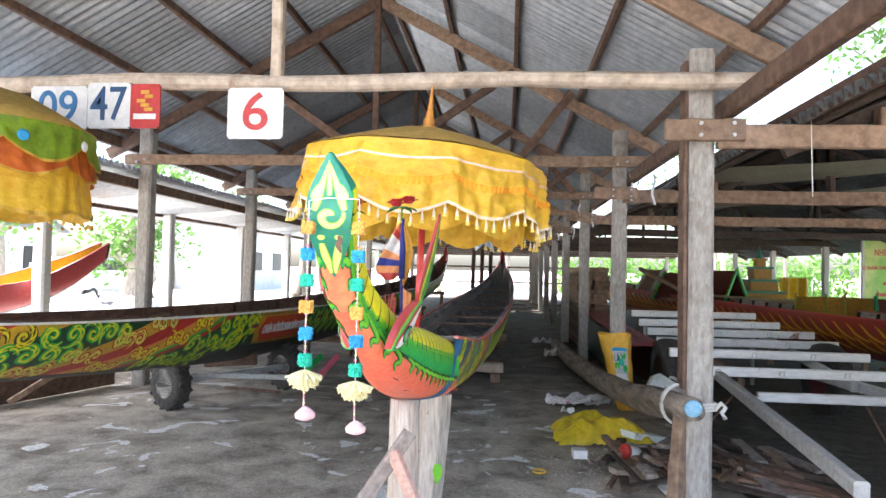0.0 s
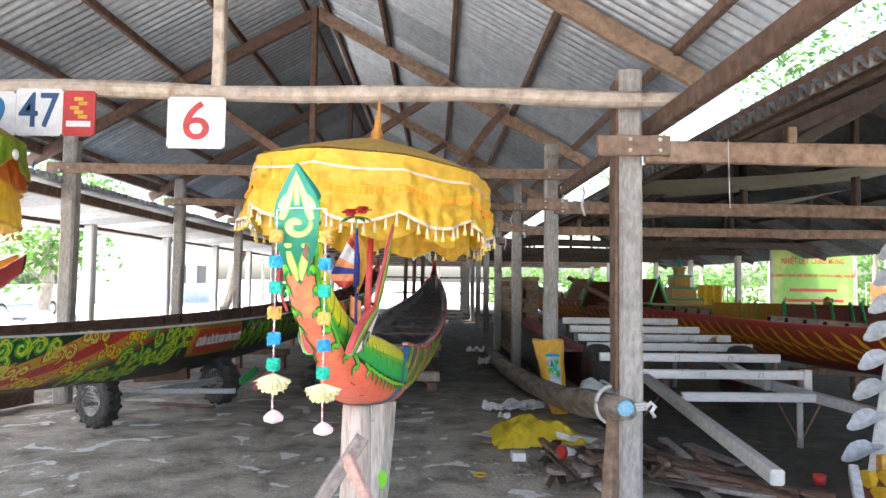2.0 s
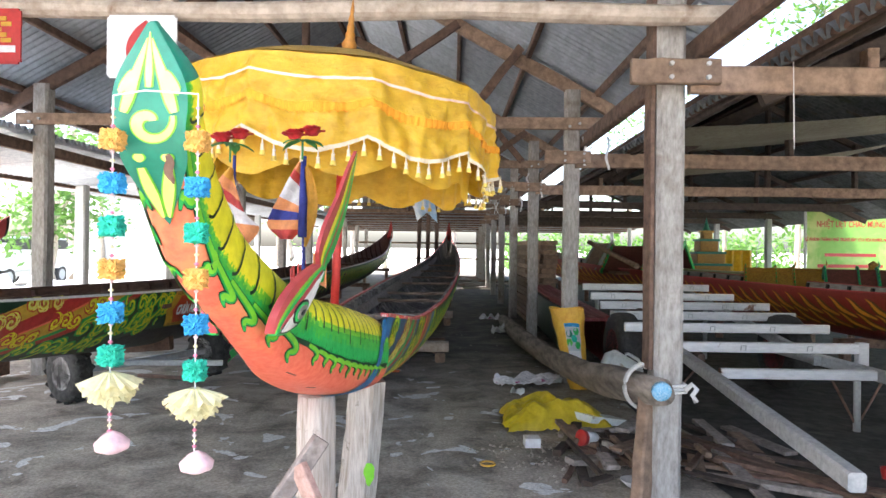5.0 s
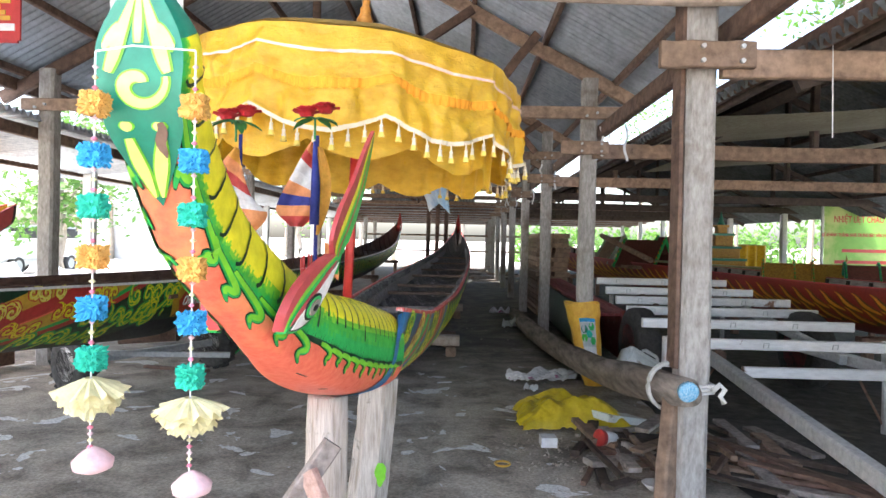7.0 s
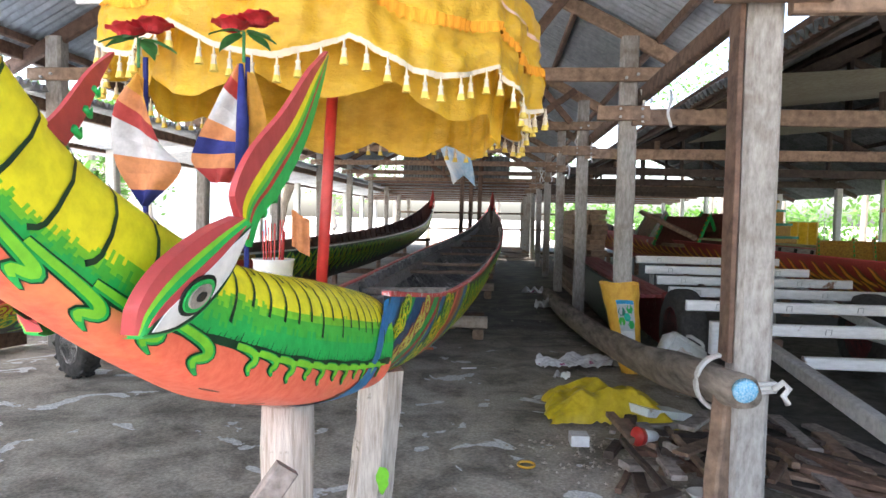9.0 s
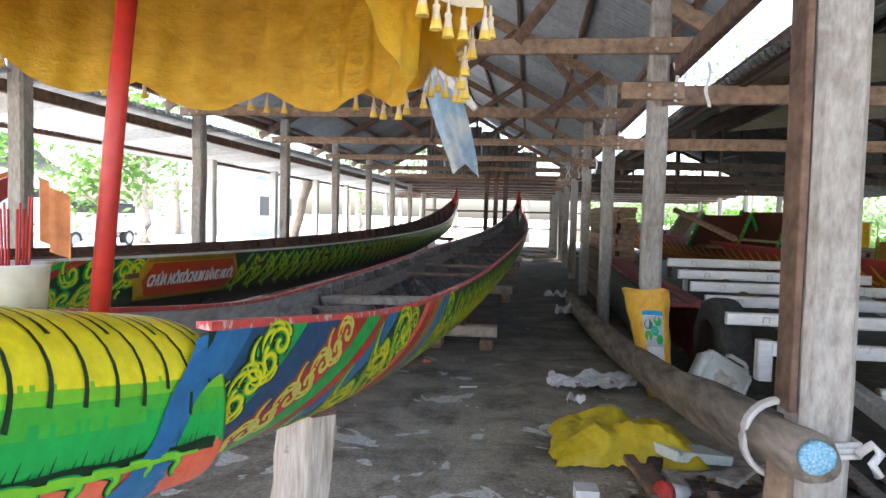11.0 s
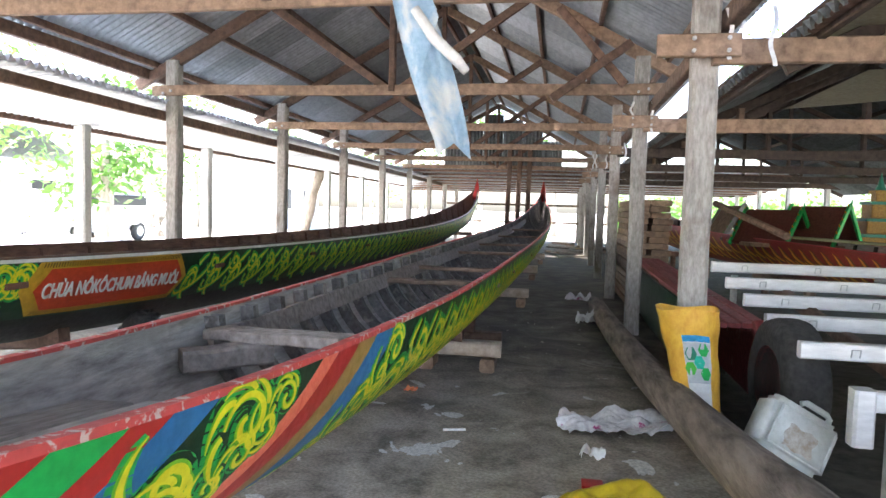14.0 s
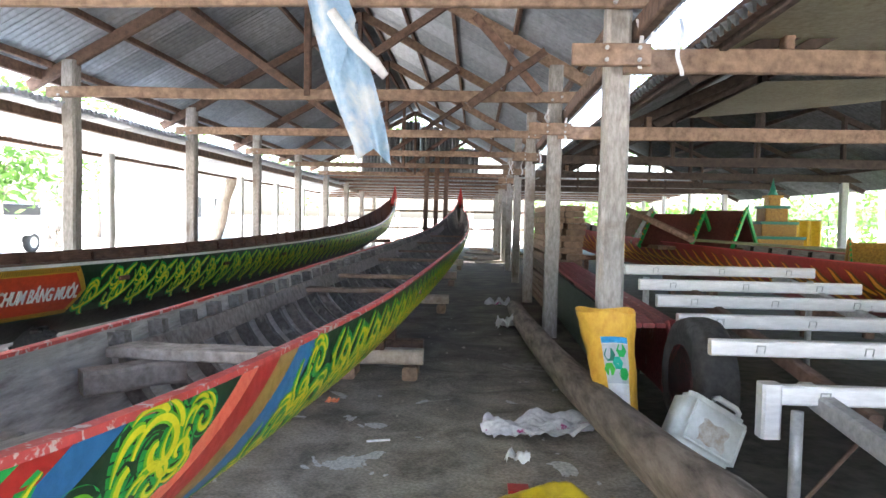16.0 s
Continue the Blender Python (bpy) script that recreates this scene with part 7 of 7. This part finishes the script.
def scale_tiles(f, n, rows, cols, root):
    for j in range(rows):
        for i in range(cols):
            u = (i + 0.5 * (j % 2)) / cols + 0.03
            if u > 1:
                continue
            v = (j + 0.8) / rows
            c = f(u, v) + n * 0.012
            ux, vx = (f(1, v) - f(0, v)) / cols, (f(u, 1) - f(u, 0)) / rows
            bm = bmesh.new()
            rim = [bm.verts.new(c + ux * 0.52 * math.cos(a) + vx * (0.95 * math.sin(a) if math.sin(a) < 0 else 0.3 * math.sin(a)) + n * (0.014 if math.sin(a) < 0 else 0.0)) for a in (2 * math.pi * k / 14 for k in range(14))]
            bm.faces.new(rim)
            bmesh.ops.solidify(bm, geom=bm.faces[:], thickness=0.006)
            part("scale_tile", bm, GOLD_SCALE, root)


scale_tiles(roofp_f, nv_, 11, 8, roofp)
bm = bmesh.new()
timber(bm, b0 - Vector((0.05, 0.02, 0.1)), t0 + Vector((-0.03, 0, 0.1)), 0.12, 0.05, seg=4)
part("edge_board", bm, STEEL_GREY, roofp)
SILVER = surface("silver_painted_leaf", (0.36, 0.37, 0.38), (0.2, 0.205, 0.21), rough=0.45, metal=0.0, vary=0.15)
for k in range(8):
    p = b0.lerp(t0, 0.12 + 0.12 * k) + Vector((-0.08, -0.02, 0))
    bm = bmesh.new()
    rim = []
    for q in range(20):
        a = 2 * math.pi * q / 20
        r = 0.075 * (1 + 0.3 * math.cos(a + 2.7) + 0.22 * math.cos(3 * a + 0.4))
        rim.append(bm.verts.new(p + Vector((-0.07 + 1.75 * r * math.cos(a), 0, 0.72 * r * math.sin(a) + 0.35 * r * math.cos(a) - 0.1 * abs(r * math.cos(a))))))
    for off in (-0.025, 0.025):
        mid_v = bm.verts.new(p + Vector((-0.06, off, 0)))
        for q in range(20):
            bm.faces.new((rim[q], rim[(q + 1) % 20], mid_v) if off < 0 else (rim[(q + 1) % 20], rim[q], mid_v))
    part("silver_leaf", bm, SILVER, roofp)
low = thing("scale_tiled_roof_piece", "low gilded scale-tiled roof piece on the floor", "roof piece")


def low_f(u, v):
    return Vector((2.35 + 1.1 * u + 0.25 * v, 3.15 + 0.55 * v, 0.05 + 0.3 * v))


bm = bmesh.new()
sheet(bm, low_f, 4, 4)
part("panel", bm, MAROON, low)
scale_tiles(low_f, Vector((0, -0.48, 0.88)), 5, 9, low)
bm = bmesh.new()
timber(bm, low_f(0, 0) + Vector((-0.05, 0, 0.0)), low_f(0, 1) + Vector((-0.03, 0, 0.02)), 0.05, 0.07, seg=4)
part("edge_board", bm, SILVER, low)
single("carved_fascia", lambda bm: [timber(bm, (2.75, 3.75, 0.33), (3.9, 3.75, 0.33), 0.05, 0.22, seg=3)], GILT, "carved gilt fascia board on the roof piece", "fascia")

# welcome banner on the far side
ban = thing("welcome_banner", "green printed banner with red writing on a steel frame", "banner")
BAN = surface("green_vinyl_banner", (0.26, 0.5, 0.1), (0.2, 0.42, 0.08), scale=(1, 1, 1), rough=0.5, vary=0, stain=(0.5, 0.6, 0.2), stain_scale=0.8, through_light=0.4)
bm = bmesh.new()
sheet(bm, lambda u, v: Vector((7.95 + 1.85 * u, 15.0 - 0.03 * math.sin(v * 3), 0.8 + 1.46 * v)), 10, 8)
part("sheet", bm, BAN, ban, smooth=True)
for x in (7.93, 9.83):
    steel("frame_post", (x, 15.02, 0), (x, 15.02, 2.4), 0.05, 0.05, STEEL_GREY, ban)
steel("frame_bar", (7.9, 15.02, 2.28), (9.85, 15.02, 2.28), 0.04, 0.04, STEEL_GREY, ban)
for body, z, sz in (("NHIỆT LIỆT CHÀO MỪNG", 1.98, 0.19), ("LỄ KHÁNH THÀNH NHÀ TRƯNG BÀY VĂN HÓA KHMER, NHÀ BẾP", 1.65, 0.098)):
    part("banner_writing", text_bm(body, sz, pose(8.87, 14.955, z, 90, 0, 0) @ Matrix.Diagonal((0.66, 1, 1, 1)), bold=0.003), RED, ban)
for z, w in ((1.32, 1.1), (1.08, 1.4)):
    bm = bmesh.new()
    box(bm, (8.87, 14.96, z), (w, 0.004, 0.07))
    part("writing_bar", bm, RED, ban)
for k, (x, y, z0, z1, w, m) in enumerate(((9.95, 14.6, 0.1, 1.5, 0.7, FLAG["orange"]), (7.0, 17.0, 0.5, 1.4, 0.7, SILK))):
    single("draped_cloth", lambda bm: sheet(bm, lambda u, v: Vector((x + w * u, y + 0.06 * math.sin(u * 20), z0 + (z1 - z0) * v)), 30, 6), m, "bright draped cloth hanging to dry at the shed edge", "cloth", "draped cloths", smooth=True)
    single("cloth_rail", lambda bm: tube(bm, [(x - 0.1, y, 0), (x - 0.1, y, z1 + 0.01), (x + w + 0.1, y, z1 + 0.01), (x + w + 0.1, y, 0)], 0.015, n=6), STEEL_GREY, "thin steel rail carrying a draped cloth", "rail", "cloth rails")

# ---- open air ----
def tree(x, y, h, r, crown_r, seed, lean=0.0, bare=0.45, palm=False):
    rnd = random.Random(seed)
    t = thing("tree", "tall pale-barked tree with thin leafy crown", "tree", "trees round the shed", (x, y, -0.06))
    bm = bmesh.new()
    n = 9
    top = Vector((lean * h, rnd.uniform(-0.1, 0.1) * h * 0.3, h))
    pts = [top * (i / n) + Vector((0.12 * r * 8 * noise.noise((i * 0.6, seed, 0)), 0.1 * noise.noise((i * 0.6, 0, seed)), 0)) for i in range(n + 1)]
    tube(bm, pts, [r * (1.25 if i == 0 else 1 - 0.75 * i / n) for i in range(n + 1)], n=10, lump=0.15, seed=seed)
    tips = []
    for k in range(9):
        i = rnd.randint(int(n * bare), n)
        p = pts[i]
        a = rnd.uniform(0, 6.28)
        q = p + Vector((math.cos(a), math.sin(a), rnd.uniform(0.2, 0.9))) * crown_r * rnd.uniform(0.5, 1.0)
        m = p.lerp(q, 0.5) + Vector((0, 0, 0.15 * crown_r))
        tube(bm, [p, m, q], [r * 0.3, r * 0.18, r * 0.05], n=6)
        tips += [q, m, p.lerp(q, 0.75)]
    part("trunk", bm, BARK, t, smooth=True)
    verts, faces = [], []
    for k in range(1100):
        c = rnd.choice(tips) + Vector((rnd.gauss(0, 1), rnd.gauss(0, 1), rnd.gauss(0, 0.8))) * crown_r * 0.3
        s = rnd.uniform(0.07, 0.17)
        d = Vector((rnd.gauss(0, 1), rnd.gauss(0, 1), rnd.gauss(0, 0.7))).normalized()
        e = d.cross(Vector((rnd.gauss(0, 1), rnd.gauss(0, 1), rnd.gauss(0, 1)))).normalized()
        b = len(verts)
        verts += [c - d * s, c + e * s * 0.42, c + d * s, c - e * s * 0.42]
        faces.append((b, b + 1, b + 2, b + 3))
    me = bpy.data.meshes.new("crown")
    me.from_pydata(verts, [], faces)
    me.materials.append(LEAF)
    ob = new("crown", me)
    ob.parent = t
    return t


rnd = random.Random(77)
first = tree(11.5, 9.0, 9.0, 0.16, 2.2, 5)
second_t = tree(12.5, 17.0, 8.0, 0.14, 2.0, 9)
third_t = tree(-15, 27, 7.0, 0.22, 2.3, 13, bare=0.3)
for k in range(40):
    if k < 32:
        x, y = rnd.uniform(10.5, 26), rnd.uniform(4, 42)
    else:
        x, y = rnd.uniform(-22, 14), rnd.uniform(37, 50)
    copy_thing((first, second_t)[k % 2], pose(x, y, -0.06, 0, 0, rnd.uniform(0, 360)))
for x, y in ((-14, 16), (-17, 21), (-20, 34), (-9.5, 40), (-24, 20), (-28, 30)):
    copy_thing(third_t, pose(x, y, -0.06, 0, 0, rnd.uniform(0, 360)))
tree(-10.2, 17.6, 6.0, 0.2, 1.3, 31, bare=0.25)
tree(-6.6, 21.0, 5.5, 0.22, 0.9, 41, lean=0.22, bare=0.7)


def hedge(name, x0, x1, y0, y1, h, n, seed):
    """Low undergrowth and far foliage: one mass of leaves."""
    rnd = random.Random(seed)
    verts, faces = [], []
    for k in range(n):
        x, y = rnd.uniform(x0, x1), rnd.uniform(y0, y1)
        z = h * rnd.random() ** 1.5 * (0.45 + 0.9 * abs(noise.noise((x * 0.35, y * 0.35, seed))))
        s = rnd.uniform(0.1, 0.3)
        d = Vector((rnd.gauss(0, 1), rnd.gauss(0, 1), rnd.gauss(0, 0.8))).normalized()
        e = d.cross(Vector((rnd.gauss(0, 1), rnd.gauss(0, 1), rnd.gauss(0, 1)))).normalized()
        c = Vector((x, y, z))
        b = len(verts)
        verts += [c - d * s, c + e * s * 0.45, c + d * s, c - e * s * 0.45]
        faces.append((b, b + 1, b + 2, b + 3))
    me = bpy.data.meshes.new(name)
    me.from_pydata(verts, [], faces)
    me.materials.append(LEAF)
    tagged(new(name, me), "dense leafy undergrowth beyond the sheds", "undergrowth", kind="stuff")


hedge("undergrowth", 22, 30, 2, 46, 7.0, 16000, 3)
hedge("undergrowth", 4, 24, 46, 52, 4.0, 6000, 5)

# statues' rubble, stacked boards and small houses on the open side
STONE = surface("pale_grey_plaster", (0.62, 0.63, 0.64), (0.45, 0.46, 0.48), rough=0.9, bump=0.3, vary=0.2)
for k in range(34):
    x, y, r = rnd.uniform(-12, -7.4), rnd.uniform(9.5, 15.5), rnd.uniform(0.2, 0.55)

    def stone(bm, x=x, y=y, r=r, k=k):
        bmesh.ops.create_icosphere(bm, subdivisions=2, radius=r)
        for v in bm.verts:
            v.co *= 1 + 0.45 * noise.noise(v.co * 3.2 + Vector((k * 3, 0, 0)))
            v.co.z = max(v.co.z, -r * 0.4)
            v.co += Vector((x, y, r * 0.4 - 0.06))
    single("plaster_block", stone, STONE, "broken pale plaster block in a heap outside", "rubble", "rubble heap")
for k in range(5):
    x, y = -9.5 - 0.8 * k, 11.5 + 0.5 * (k % 3)
    single("plaster_figure", lambda bm: lathe(bm, [(0.26, 0), (0.24, 0.3), (0.3, 0.5), (0.25, 0.75), (0.1, 0.85), (0.13, 0.98), (0.09, 1.1), (0, 1.15)], (x, y, -0.06), n=14), STONE, "pale unfinished plaster figure standing outside", "statue", "plaster figures", smooth=True)
for k in range(16):
    x, y, a = rnd.uniform(-7.6, -6.2), rnd.uniform(11, 17.5), rnd.uniform(-0.6, 0.6)
    L = rnd.uniform(1.2, 2.4)
    d = Vector((math.sin(a + 2.2), math.cos(a + 2.2), rnd.uniform(-0.25, 0.05))) * L / 2
    c = Vector((x, y, abs(d.z) - 0.035))
    single("weathered_board", lambda bm: timber(bm, c - d, c + d, 0.16, 0.04, seg=3, seed=k), TIMBER_PALE if k % 3 else TIMBER, "weathered board in a loose pile outside", "board", "boards outside")


def house(x, y, w, d, h, wall, roof_m, label):
    g = thing("house", label, "house", "houses in the yard", (x, y, -0.06))
    bm = bmesh.new()
    box(bm, (0, 0, h / 2), (w, d, h))
    part("wall", bm, wall, g)
    for s in (-1, 1):
        bm = bmesh.new()
        timber(bm, (0, s * d * 0.3, h + w * 0.16), (0.001, s * d * 0.3, h + w * 0.17), 0.01, 0.01, seg=1)
        q = [bm.verts.new(p) for p in ((-w * 0.56, s * d * 0.62, h - 0.1), (w * 0.56, s * d * 0.62, h - 0.1), (w * 0.56, 0, h + d * 0.28), (-w * 0.56, 0, h + d * 0.28))]
        bm.faces.new(q)
        bmesh.ops.solidify(bm, geom=bm.faces[:], thickness=0.05)
        part("roof", bm, roof_m, g)
    for k in (-1, 1):
        wd = new("window", None)
        wd.parent = g
        bm = bmesh.new()
        box(bm, (w / 2 + 0.01, k * d * 0.25, h * 0.55), (0.06, d * 0.22, h * 0.35))
        part("pane", bm, BLACK, wd)
        bm = bmesh.new()
        box(bm, (w / 2 + 0.03, k * d * 0.25, h * 0.55 - h * 0.19), (0.1, d * 0.26, 0.05))
        part("sill", bm, CONCRETE_PALE, wd)
    return g


house(-24, 27, 5, 6, 3.0, CONCRETE_PALE, ZINC_OLD, "pale plastered house with zinc roof")
house(-18, 41, 6, 7, 3.2, CONCRETE_PALE, ZINC, "white plastered house at the yard's edge")
truck = thing("parked_van", "white parked van with dark windows", "van", at=(-14.6, 22.5, -0.06))
bm = bmesh.new()
box(bm, (0, 0, 1.0), (1.9, 4.4, 1.3))
bmesh.ops.bevel(bm, geom=bm.edges[:], offset=0.22, segments=3, affect="EDGES")
part("body", bm, WHITE, truck, smooth=False)
bm = bmesh.new()
box(bm, (0, 0.1, 1.35), (1.94, 3.4, 0.42))
bmesh.ops.bevel(bm, geom=bm.edges[:], offset=0.08, segments=2, affect="EDGES")
part("window_band", bm, BLACK, truck)
for sx in (-1, 1):
    for sy in (-1.4, 1.4):
        wheel_parts(truck, (sx * 0.85, sy, 0.34), (1, 0, 0), 0.33, 0.2, STEEL_GREY)
